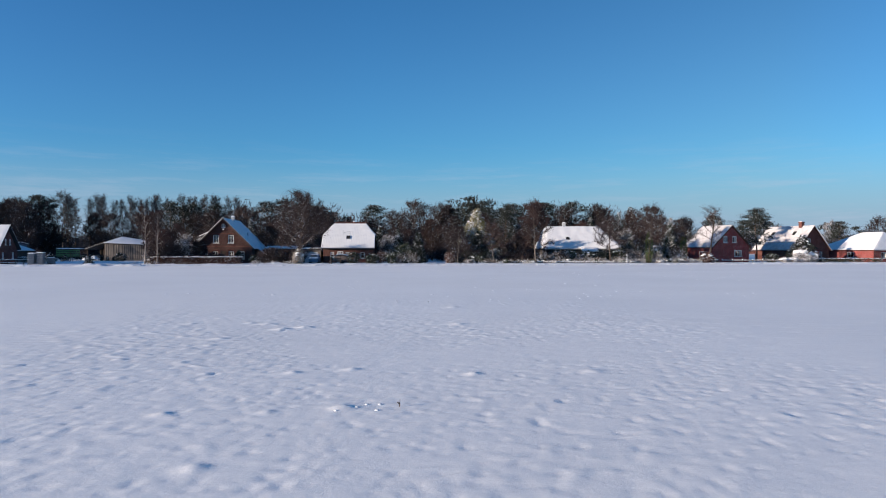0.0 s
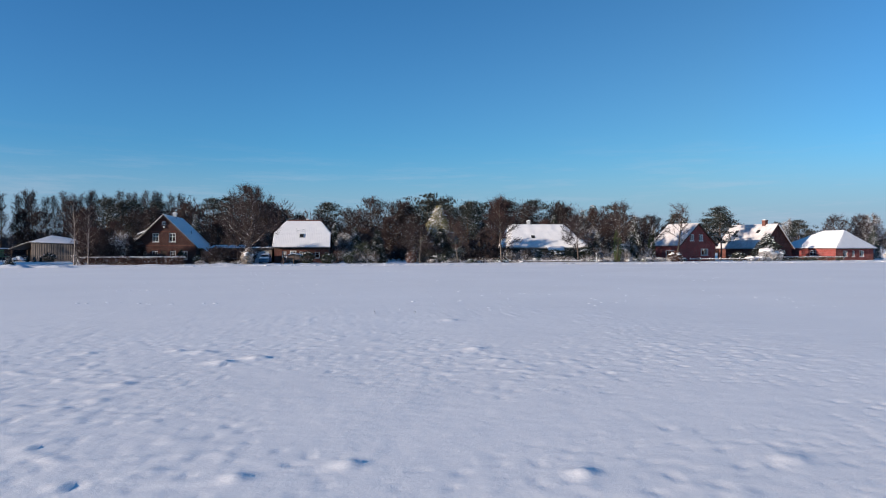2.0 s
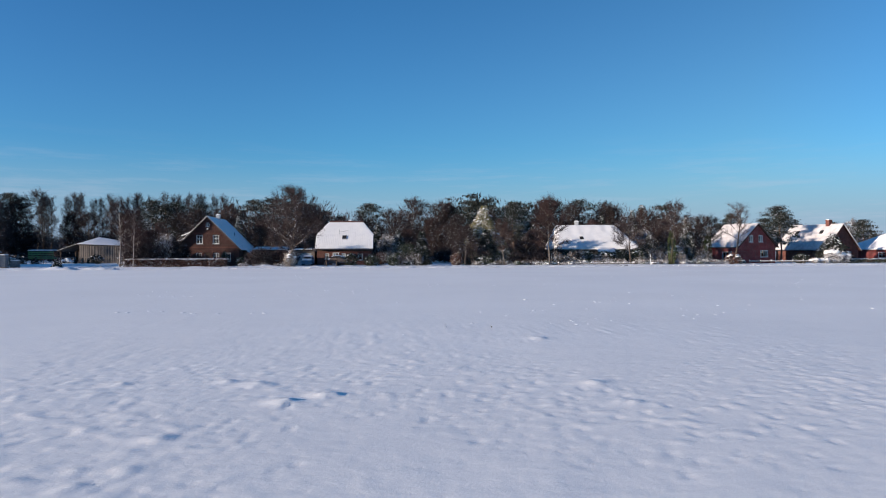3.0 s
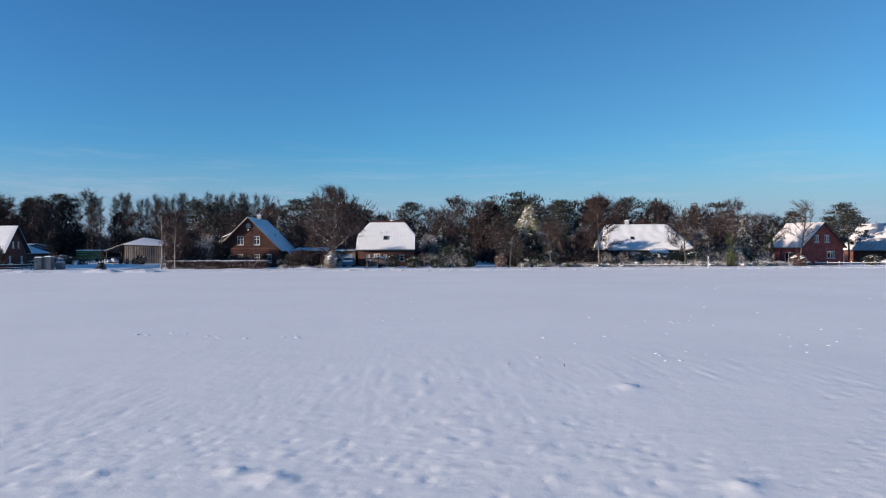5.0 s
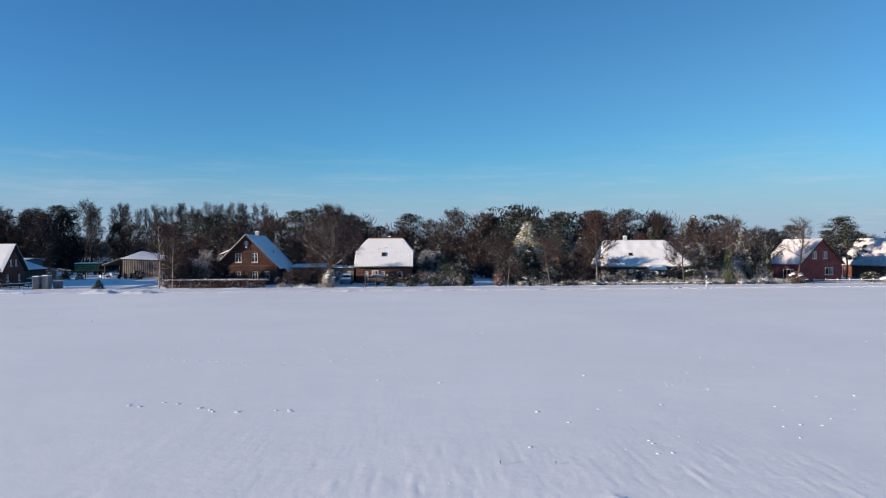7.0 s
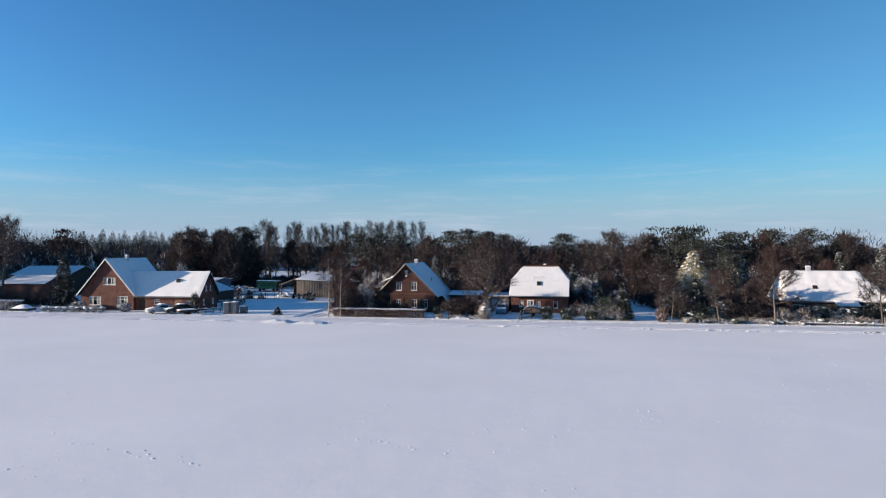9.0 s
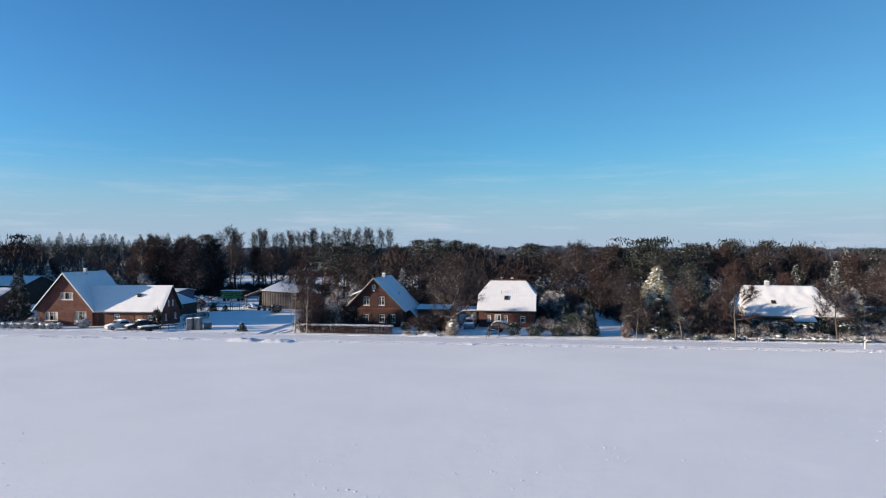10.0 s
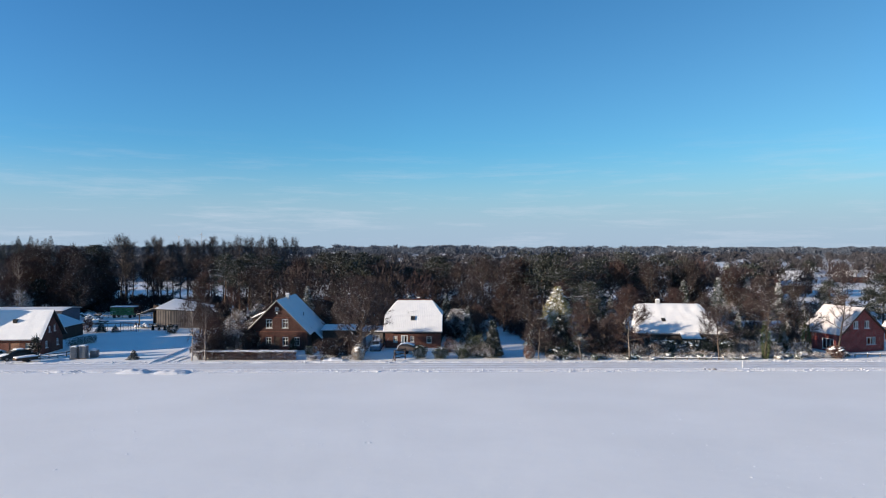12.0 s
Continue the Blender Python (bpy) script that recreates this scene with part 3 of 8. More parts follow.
def field_clods():
    """Low crumbs and the thrown-up edges of animal tracks over the field."""
    rng = np.random.default_rng(11)
    s = Shape()

    def hump(x, y, r, h):
        z, k, a = ground_height(x, y), 7, rng.uniform(0, 6.3)
        rim = [(x + r * rng.uniform(0.7, 1.3) * math.cos(a + 2 * math.pi * i / k), y + r * rng.uniform(0.7, 1.3) * math.sin(a + 2 * math.pi * i / k), z - 0.01) for i in range(k)]
        mid = [(x + 0.45 * (p[0] - x), y + 0.45 * (p[1] - y), z + h * rng.uniform(0.6, 1.0)) for p in rim]
        s.add(rim + mid + [(x, y, z + h)], [(i, (i + 1) % k, k + (i + 1) % k, k + i) for i in range(k)] + [(k + i, k + (i + 1) % k, 2 * k) for i in range(k)])

    n = 1300
    y = 26 + 69 * rng.random(n) ** 0.9
    x = rng.uniform(-0.85, 0.85, n) * (y + 6)
    for a, b in zip(x, y):
        if wobble(a * 0.07, b * 0.07, 2.0) > -0.02:
            r = rng.uniform(0.035, 0.1) * (0.7 + b / 70)
            hump(a, b, r, r * rng.uniform(0.1, 0.22))
    for x0, y0, x1, y1, k in ((-1.5, 72.5, 8.3, 72.1, 26), (-15.0, 45.3, -10.2, 43.7, 13), (1.0, 51.5, 12.5, 52, 20), (-29, 42.0, -20, 39.5, 22), (-13, 35, -5, 33.2, 20), (-2.2, 7.55, -1.3, 7.75, 6), (-27, 69, -12, 70, 24), (-45, 78, -20, 74, 34), (14, 62, 40, 66, 34)):
        for i in range(k):
            t = (i + rng.uniform(-0.45, 0.45)) / k
            if rng.random() < 0.4:
                continue
            hump(x0 + (x1 - x0) * t, y0 + (y1 - y0) * t + (0.14 if i % 2 else -0.14) + rng.normal(0, 0.25 if y0 > 10 else 0.03) + 0.5 * wobble(t * 3, y0), rng.uniform(0.07, 0.13) * (0.5 if y0 < 10 else 1.2), 0.014 if y0 < 10 else 0.02)
    tagged(part("snow_crumbs", s, SNOW_FIELD, smooth=True), "scattered low crumbs and track edges of snow on the field", "snow crumbs", kind="stuff")


field_clods()


def dry_stalk(x, y, h, lean):
    t = thing("dry_stalk", "dry brown weed stalk poking through the field snow", "plant stalk", pose(x, y, -0.02, 0, 0, lean * 40), "weed stalks in the field")
    s = Shape()
    tube(s, [(0, 0, 0), (0.01, 0, h * 0.6), (0.03, 0.01, h)], [0.008, 0.007, 0.003], 5)
    part("stem", s, STRAW, t)
    b = Shape()
    tube(b, [(0.006, 0, h * 0.45), (-0.03, 0.01, h * 0.75)], [0.006, 0.012], 5)
    part("seed_head", b, STRAW, t)


for sx_, sy_, sh_, sl_ in ((-1.18, 7.7, 0.13, 1), (-0.23, 27.4, 0.2, 2), (1.25, 27.3, 0.16, 3)):
    dry_stalk(sx_, sy_, sh_, sl_)


# ---- building blocks of houses ----
def wall_panel(s, length, top, holes, thick=0.3, at=(0, 0), turn=0.0, extra=()):
    """An upright wall from (0,0) along its own x, its outside towards -y; top(x) is its height; holes are (x0, x1, z0, z1), cut right through."""
    cuts = sorted({0.0, length, *extra, *(h[0] for h in holes), *(h[1] for h in holes)})
    ct, st = math.cos(radians(turn)), math.sin(radians(turn))
    put = lambda x, y, z: (at[0] + x * ct - y * st, at[1] + x * st + y * ct, z)
    for a, b in zip(cuts, cuts[1:]):
        spans, z = [], 0.0
        for h in sorted((h for h in holes if h[0] <= a + 1e-6 and h[1] >= b - 1e-6), key=lambda h: h[2]):
            if h[2] > z:
                spans.append((z, z, h[2], h[2]))
            z = h[3]
        spans.append((z, z, top(a), top(b)))
        for za, zb, ta, tb in spans:
            low = [put(a, 0, za), put(b, 0, zb), put(b, thick, zb), put(a, thick, za)]
            high = [put(a, 0, ta), put(b, 0, tb), put(b, thick, tb), put(a, thick, ta)]
            hexa(s, low, high)
    return s


def window(parent, x0, x1, z0, z1, y=0.0, turn=0.0, at=(0, 0), bars=1, cross=True, curtain=False, frame_mat=None, name="window"):
    """A white-framed window set into a wall panel's hole: frame with glazing bars, pane, sill."""
    ct, st = math.cos(radians(turn)), math.sin(radians(turn))
    m = Matrix.Translation((at[0], at[1], 0)) @ Matrix.Rotation(radians(turn), 4, "Z")
    f = Shape()
    w = 0.085
    g = 0.003
    X0, X1, Z0, Z1 = x0 + g, x1 - g, z0 + g, z1 - g
    ya, yb = y + 0.06, y + 0.14
    box(f, X0, X0 + w, ya, yb, Z0, Z1); box(f, X1 - w, X1, ya, yb, Z0, Z1)
    box(f, X0 + w, X1 - w, ya, yb, Z0, Z0 + w); box(f, X0 + w, X1 - w, ya, yb, Z1 - w, Z1)
    for i in range(bars):
        c = X0 + (X1 - X0) * (i + 1) / (bars + 1)
        box(f, c - 0.035, c + 0.035, ya + 0.01, yb - 0.01, Z0 + w, Z1 - w)
    if cross:
        zc = Z0 + (Z1 - Z0) * 0.62
        box(f, X0 + w, X1 - w, ya + 0.015, yb - 0.015, zc - 0.03, zc + 0.03)
    fr = part(name, f, frame_mat or WHITE, parent)
    fr.matrix_basis = m
    p = Shape()
    box(p, X0 + w * 0.5, X1 - w * 0.5, y + 0.105, y + 0.111, Z0 + w * 0.5, Z1 - w * 0.5)
    po = part("pane", p, GLASS, fr)
    po.visible_shadow = False
    si = Shape()
    hexa(si, [(x0 - 0.06, y - 0.09, z0 - 0.07), (x1 + 0.06, y - 0.09, z0 - 0.07), (x1 + 0.06, y - 0.003, z0 - 0.07), (x0 - 0.06, y - 0.003, z0 - 0.07)],
         [(x0 - 0.06, y - 0.09, z0 - 0.03), (x1 + 0.06, y - 0.09, z0 - 0.03), (x1 + 0.06, y - 0.003, z0), (x0 - 0.06, y - 0.003, z0)])
    part("sill", si, WHITE, fr)
    if curtain:
        for ca_, cb_ in ((X0 + w, X0 + (X1 - X0) * 0.27), (X1 - (X1 - X0) * 0.27, X1 - w)):
            c = Shape()
            box(c, ca_, cb_, y + 0.2, y + 0.22, Z0 + w, Z1 - w)
            part("curtain", c, CURTAIN, fr)
    return fr


def door(parent, x0, x1, z1, y=0.0, mat=None, at=(0, 0), turn=0.0, name="door"):
    m = Matrix.Translation((at[0], at[1], 0)) @ Matrix.Rotation(radians(turn), 4, "Z")
    s = Shape()
    box(s, x0 + 0.003, x1 - 0.003, y + 0.08, y + 0.14, 0.0, z1 - 0.003)
    n = 3
    for i in range(n):
        za, zb = 0.15 + (z1 - 0.25) * i / n, 0.15 + (z1 - 0.25) * (i + 0.85) / n
        box(s, x0 + 0.14, x1 - 0.14, y + 0.06, y + 0.08, za, zb)
    d = part(name, s, mat or DARK_WOOD, parent)
    d.matrix_basis = m
    h = Shape()
    tube(h, [(x1 - 0.16, y + 0.03, 1.02), (x1 - 0.28, y + 0.03, 1.02)], [0.014, 0.012], 6)
    box(h, x1 - 0.175, x1 - 0.145, y + 0.03, y + 0.08, 1.0, 1.04)
    part("handle", h, METAL, d)
    return d


def chimney(parent, x, y, z0, z1, w=0.6, mat=None, d=None):
    d = d or w
    s = Shape()
    box(s, x - w / 2, x + w / 2, y - d / 2, y + d / 2, z0, z1 - 0.12)
    box(s, x - w / 2 - 0.05, x + w / 2 + 0.05, y - d / 2 - 0.05, y + d / 2 + 0.05, z1 - 0.12, z1)
    c = part("chimney", s, mat or BRICK_BROWN, parent)
    b = Shape()
    blanket(b, [(x - w / 2, y - d / 2, z1), (x + w / 2, y - d / 2, z1), (x + w / 2, y + d / 2, z1), (x - w / 2, y + d / 2, z1)], 4, 4, 0.14, 0.02)
    part("snow_cap", b, SNOW, c)
    return c


def slab(s, corners, thick):
    """A flat slab below a four-cornered plane."""
    a, b, c, d = [Vector(p) for p in corners]
    n = (b - a).cross(d - a).normalized()
    if n.z < 0:
        n = -n
    return hexa(s, [tuple(p - n * thick) for p in (a, b, c, d)], [tuple(p) for p in (a, b, c, d)])


def roof(parent, planes, tile=TILE, snow=0.12, ribs=0.0, pitch=0.3, label="", name="roof", uneven=0.03, res=0.55, cover=ROOF_SNOW):
    """Tiled slopes, each with its layer of snow lying on it."""
    s, w = Shape(), Shape()
    for c in planes:
        slab(s, c, 0.16)
        a, b, c2, d = [Vector(p) for p in c]
        length, high = max((b - a).length, (c2 - d).length), ((d - a).length + (c2 - b).length) / 2
        nx = max(4, int(length / (pitch / 4 if ribs else res)))
        ny = max(4, int(high / res))
        n = (b - a).cross(d - a).normalized()
        n = n if n.z > 0 else -n
        up = [tuple(p + n * 0.004) for p in (a, b, c2, d)]
        blanket(w, up, nx, ny, snow, uneven, ribs, pitch)
    r = part(name, s, tile, parent)
    part("snow", w, cover, r, label)
    return r


def gutter(parent, a, b, r=0.07):
    s = Shape()
    tube(s, [a, b], [r, r], 6)
    part("gutter", s, METAL, parent)


def verge(parent, a, b, mat=None, depth=0.22, thick=0.05):
    """A barge board along a sloping roof edge, in the plane of the gable."""
    a, b = Vector(a), Vector(b)
    s = Shape()
    hexa(s, [tuple(a + Vector((0, 0, -depth))), tuple(b + Vector((0, 0, -depth))), tuple(b + Vector((0, thick, -depth))), tuple(a + Vector((0, thick, -depth)))],
         [tuple(a), tuple(b), tuple(b + Vector((0, thick, 0))), tuple(a + Vector((0, thick, 0)))])
    part("barge_board", s, mat or WHITE, parent)


def floor_slab(parent, x0, x1, y0, y1):
    s = Shape()
    box(s, x0, x1, y0, y1, 0.0, 0.06)
    part("floor_slab", s, ROOM, parent)


# ---- the steep-gabled brick house behind the hedge ----
def gable_house():
    W, D, E, R = 4.95, 13.6, 2.75, 8.18
    h = thing("gable_house", "steep-gabled brown brick house with snow-covered tile roof", "house", pose(-27.0, 116.45, 0, 0, 0, -1.0))
    slope = (R - E) / 5.35
    top = lambda x: R - 0.16 - abs(x - W) * slope
    holes = [(3.15, 4.15, 3.65, 5.1), (5.75, 6.75, 3.65, 5.1), (1.35, 2.2, 0.75, 2.15), (3.1, 4.0, 0.75, 2.15), (4.45, 5.35, 0.0, 2.2), (5.85, 6.75, 0.75, 2.15), (7.7, 8.6, 0.75, 2.15), (4.62, 5.28, 6.5, 7.12)]
    s = Shape()
    wall_panel(s, 2 * W, top, holes, at=(-W, 0), extra=(W,))
    wall_panel(s, 2 * W, top, [], at=(W, D), turn=180, extra=(W,))
    wall_panel(s, D - 0.6, lambda x: top(0.3) - 0.02, [], at=(-W, D - 0.3), turn=-90)
    wall_panel(s, D - 0.6, lambda x: top(0.3) - 0.02, [], at=(W, 0.3), turn=90)
    part("wall", s, BRICK_SHADED, h)
    band = Shape()
    box(band, -W - 0.02, W + 0.02, -0.045, -0.003, 3.0, 3.16)
    box(band, -W * 0.55, W * 0.55, -0.04, -0.003, 5.35, 5.45)
    part("string_course", band, BRICK_BROWN, h)
    for x0, x1, z0, z1 in (holes[0], holes[1], holes[2], holes[3], holes[5], holes[6]):
        window(h, x0, x1, z0, z1, at=(-W, 0))
        a = Shape()
        k = 8
        for i in range(k):
            t0, t1 = math.pi * (1 - i / k), math.pi * (1 - (i + 1) / k)
            cx, r, rise_ = -W + (x0 + x1) / 2, (x1 - x0) / 2 + 0.08, 0.22
            p = lambda t, q: (cx + (r + q) * math.cos(t), z1 + 0.02 + (rise_ + q) * math.sin(t))
            (ax, az), (bx, bz), (cx2, cz), (dx, dz) = p(t0, 0), p(t1, 0), p(t1, 0.14), p(t0, 0.14)
            hexa(a, [(ax, -0.035, az), (bx, -0.035, bz), (bx, -0.003, bz), (ax, -0.003, az)], [(dx, -0.035, dz), (cx2, -0.035, cz), (cx2, -0.003, cz), (dx, -0.003, dz)])
        part("window_arch", a, BRICK_BROWN, h)
    door(h, 4.45, 5.35, 2.2, at=(-W, 0))
    rw = window(h, 4.62, 5.28, 6.5, 7.12, at=(-W, 0), name="attic_window")
    ring = Shape()
    k = 20
    for i in range(k):
        t0, t1 = 2 * math.pi * i / k, 2 * math.pi * (i + 1) / k
        q = lambda r, t, y: (r * math.cos(t), y, 6.81 + r * math.sin(t))
        ring.add([q(0.34, t0, -0.05), q(0.34, t1, -0.05), q(0.52, t1, -0.05), q(0.52, t0, -0.05), q(0.34, t0, -0.003), q(0.34, t1, -0.003), q(0.52, t1, -0.003), q(0.52, t0, -0.003)], BOX_FACES)
    part("brick_ring", ring, BRICK_BROWN, h)
    lamp = Shape()
    box(lamp, -0.12, 0.12, -0.22, -0.003, 6.0, 6.22)
    part("outdoor_lamp", lamp, WHITE, h)
    k = slope
    F, B = -0.5, D + 0.4
    EX, EZ = 5.5, R - 5.5 * k
    XB, ZB = 6.75, R - 6.75 * k
    left = [(-EX, B, EZ), (-EX, F, EZ), (0, F, R), (0, B, R)]
    right_front = [(EX, F, EZ), (EX, 3.4, EZ), (0, 3.4, R), (0, F, R)]
    right_back = [(XB, 3.4, ZB), (XB, B, ZB), (0, B, R), (0, 3.4, R)]
    roof(h, [left, right_front, right_back], DARK_TILE, 0.11, label="undisturbed snow layer")
    verge(h, (-EX, F - 0.06, EZ), (-0.01, F - 0.06, R), GREY_WOOD, 0.18)
    verge(h, (0.01, F - 0.06, R), (EX, F - 0.06, EZ), GREY_WOOD, 0.18)
    ex = Shape()
    zt = lambda x: R - 0.2 - (W + x) * k
    wall_panel(ex, 1.5, zt, [], at=(W + 0.003, 3.7))
    wall_panel(ex, D - 4.0, lambda x: zt(1.5), [], at=(W + 1.5, 4.0), turn=90)
    part("lean_to_wall", ex, DARK_WOOD, h)
    # shed dormer on the west slope
    d = Shape()
    y0, y1 = 3.2, 8.6
    box(d, -4.75, -2.6, y0, y1, 3.2, 4.85)
    dm = part("dormer", d, DARK_WOOD, h)
    rs = Shape()
    slab(rs, [(-5.0, y1 + 0.2, 4.95), (-5.0, y0 - 0.2, 4.95), (-1.9, y0 - 0.2, 6.3), (-1.9, y1 + 0.2, 6.3)], 0.14)
    dr = part("dormer_roof", rs, DARK_TILE, dm)
    ds = Shape()
    blanket(ds, [(-5.0, y1 + 0.2, 4.954), (-5.0, y0 - 0.2, 4.954), (-1.9, y0 - 0.2, 6.304), (-1.9, y1 + 0.2, 6.304)], 6, 8, 0.2)
    part("dormer_snow", ds, SNOW, dm)
    chimney(h, 0.25, 6.6, R - 0.5, 8.75, 0.6, GREY_PAINT)
    vent = Shape()
    tube(vent, [(3.2, 5.5, R - 3.2 * k - 0.1), (3.2, 5.5, R - 3.2 * k + 0.75)], [0.09, 0.09], 8)
    part("vent_pipe", vent, METAL, h)
    floor_slab(h, -W + 0.3, W - 0.3, 0.3, D - 0.3)


gable_house()


# ---- the half-hipped house with the ribbed snowy roof ----
def half_hip_house():
    W, D, E, R = 4.65, 10.6, 2.8, 7.55
    h = thing("half_hip_house", "brown brick house with half-hipped snowy pantile roof", "house", pose(-4.8, 118.0, 0, 0, 0, -3.0))
    s = Shape()
    holes = [(1.35, 2.05, 0.98, 1.98), (2.65, 3.75, 0.0, 2.05), (4.2, 4.85, 0.98, 1.98), (6.95, 7.75, 0.83, 1.9)]
    wall_panel(s, 2 * W, lambda x: E - 0.1, holes, at=(-W, 0))
    wall_panel(s, 2 * W, lambda x: E - 0.1, [], at=(W, D), turn=180)
    k = (R - E) / (D / 2 + 0.55)
    ght = lambda x: min(E - 0.05 + (min(x, D - 0.6 - x) + 0.3) * k, 5.05)
    knee = (5.05 - E + 0.05) / k - 0.3
    ex = (knee, D - 0.6 - knee)
    gh = [(4.2, 5.2, 3.2, 4.4)]
    wall_panel(s, D - 0.6, ght, gh, at=(W, 0.3), turn=90, extra=ex)
    wall_panel(s, D - 0.6, ght, [], at=(-W, D - 0.3), turn=-90, extra=ex)
    part("wall", s, BRICK_BROWN, h)
    for i, (x0, x1, z0, z1) in enumerate((holes[0], holes[2], holes[3])):
        window(h, x0, x1, z0, z1, at=(-W, 0), curtain=i < 2, bars=0 if i == 2 else 1)
    window(h, 4.2, 5.2, 3.2, 4.4, at=(W, 0.3), turn=90)
    fr = Shape()
    for a, b in ((2.65, 2.8), (3.6, 3.75), (3.15, 3.25)):
        box(fr, -W + a, -W + b, -0.04, 0.1, 0.0, 2.05)
    box(fr, -W + 2.65, -W + 3.75, -0.042, 0.1, 2.0, 2.12)
    df = part("door_frame", fr, WHITE, h)
    door(h, 2.8, 3.15, 2.0, at=(-W, 0), mat=GREY_PAINT)
    bandm = Shape()
    box(bandm, -W - 0.02, W + 0.02, -0.05, -0.003, E - 0.42, E - 0.16)
    part("fascia", bandm, DARK_WOOD, h)
    F, Bk, mid = -0.6, D + 0.6, D / 2
    k = (R - E) / (mid - F)
    X = W + 0.3
    zh = 5.25
    yh = F + (zh - E) / k
    xr = X - 1.95
    ribs = dict(ribs=0.016, pitch=0.31)
    front_low = [(-X, F, E), (X, F, E), (X, yh, zh), (-X, yh, zh)]
    front_high = [(-X, yh, zh), (X, yh, zh), (xr, mid, R), (-xr, mid, R)]
    back_low = [(X, Bk, E), (-X, Bk, E), (-X, 2 * mid - yh, zh), (X, 2 * mid - yh, zh)]
    back_high = [(X, 2 * mid - yh, zh), (-X, 2 * mid - yh, zh), (-xr, mid, R), (xr, mid, R)]
    hip_r = [(X, yh, zh), (X, 2 * mid - yh, zh), (xr, mid + 0.02, R), (xr, mid - 0.02, R)]
    hip_l = [(-X, 2 * mid - yh, zh), (-X, yh, zh), (-xr, mid - 0.02, R), (-xr, mid + 0.02, R)]
    roof(h, [front_low, front_high], TILE, 0.065, label="thin snow showing the tile rows", uneven=0.012, **ribs)
    roof(h, [back_low, back_high, hip_r, hip_l], TILE, 0.07, name="rear_roof")
    ridge = Shape()
    for i in range(18):
        a = -xr + 2 * xr * i / 18
        tube(ridge, [(a, mid, R + 0.06), (a + 2 * xr / 18 * 0.96, mid, R + 0.085)], [0.11, 0.13], 7)
    part("ridge_tiles", ridge, TILE, h)
    # roof light
    y, z = 1.75, E + (1.75 - F) * k
    lt = Shape()
    n = Vector((0, -k, 1)).normalized()
    u = Vector((0, 1, k)).normalized()
    c = Vector((-0.1, y, z)) + n * 0.1
    for sx1, sx2, su1, su2 in ((-0.38, -0.3, -0.5, 0.5), (0.3, 0.38, -0.5, 0.5), (-0.3, 0.3, -0.5, -0.42), (-0.3, 0.3, 0.42, 0.5)):
        q = [c + Vector((sx1, 0, 0)) + u * su1, c + Vector((sx2, 0, 0)) + u * su1, c + Vector((sx2, 0, 0)) + u * su2, c + Vector((sx1, 0, 0)) + u * su2]
        hexa(lt, [tuple(p - n * 0.1) for p in q], [tuple(p + n * 0.07) for p in q])
    sl = part("roof_light", lt, METAL, h)
    gl = Shape()
    q = [c + Vector((-0.3, 0, 0)) - u * 0.42, c + Vector((0.3, 0, 0)) - u * 0.42, c + Vector((0.3, 0, 0)) + u * 0.42, c + Vector((-0.3, 0, 0)) + u * 0.42]
    hexa(gl, [tuple(p + n * 0.02) for p in q], [tuple(p + n * 0.03) for p in q])
    part("roof_light_pane", gl, RUBBER, sl, "dark glass pane clear of snow")
    aer = Shape()
    yb = 2.6
    zb = E + (yb - F) * k
    tube(aer, [(-1.0, yb, zb), (-1.0, yb - 0.3, zb + 0.75)], [0.03, 0.025], 5)
    tube(aer, [(-1.0, yb - 0.25, zb + 0.3), (0.55, yb - 0.25, zb + 0.62)], [0.02, 0.02], 5)
    part("aerial", aer, METAL, h)
    chimney(h, 0.6, mid + 1.2, R - 1.4, R + 0.32, 0.5)
    gutter(h, (-X, F - 0.05, E - 0.08), (X, F - 0.05, E - 0.08))
    floor_slab(h, -W + 0.3, W - 0.3, 0.3, D - 0.3)


half_hip_house()


def flat_roof_hut(name, label, category, x, y, rz, w, d, zf, zb, wall_mat, front=None, snow=0.16):
    """A small building with a roof that falls to the front or back."""
    h = thing(name, label, category, pose(x, y, 0, 0, 0, rz))
    s = Shape()
    t = lambda yy: zf + (zb - zf) * yy / d
    holes = front or []
    wall_panel(s, w, lambda q: t(0) - 0.02, [hh[:4] for hh in holes], 0.18, at=(0, 0))
    wall_panel(s, w, lambda q: t(d) - 0.02, [], 0.18, at=(w, d), turn=180)
    wall_panel(s, d - 0.36, lambda q: t(q + 0.18) - 0.02, [], 0.18, at=(w, 0.18), turn=90)
    wall_panel(s, d - 0.36, lambda q: t(d - q - 0.18) - 0.02, [], 0.18, at=(0, d - 0.18), turn=-90)
    part("wall", s, wall_mat, h)
    o = 0.25
    zo = lambda yy: t(yy) + 0.16
    roof(h, [[(-o, -o, zo(-o)), (w + o, -o, zo(-o)), (w + o, d + o, zo(d + o)), (-o, d + o, zo(d + o))]], DARK_TILE, snow)
    floor_slab(h, 0.18, w - 0.18, 0.18, d - 0.18)
    return h


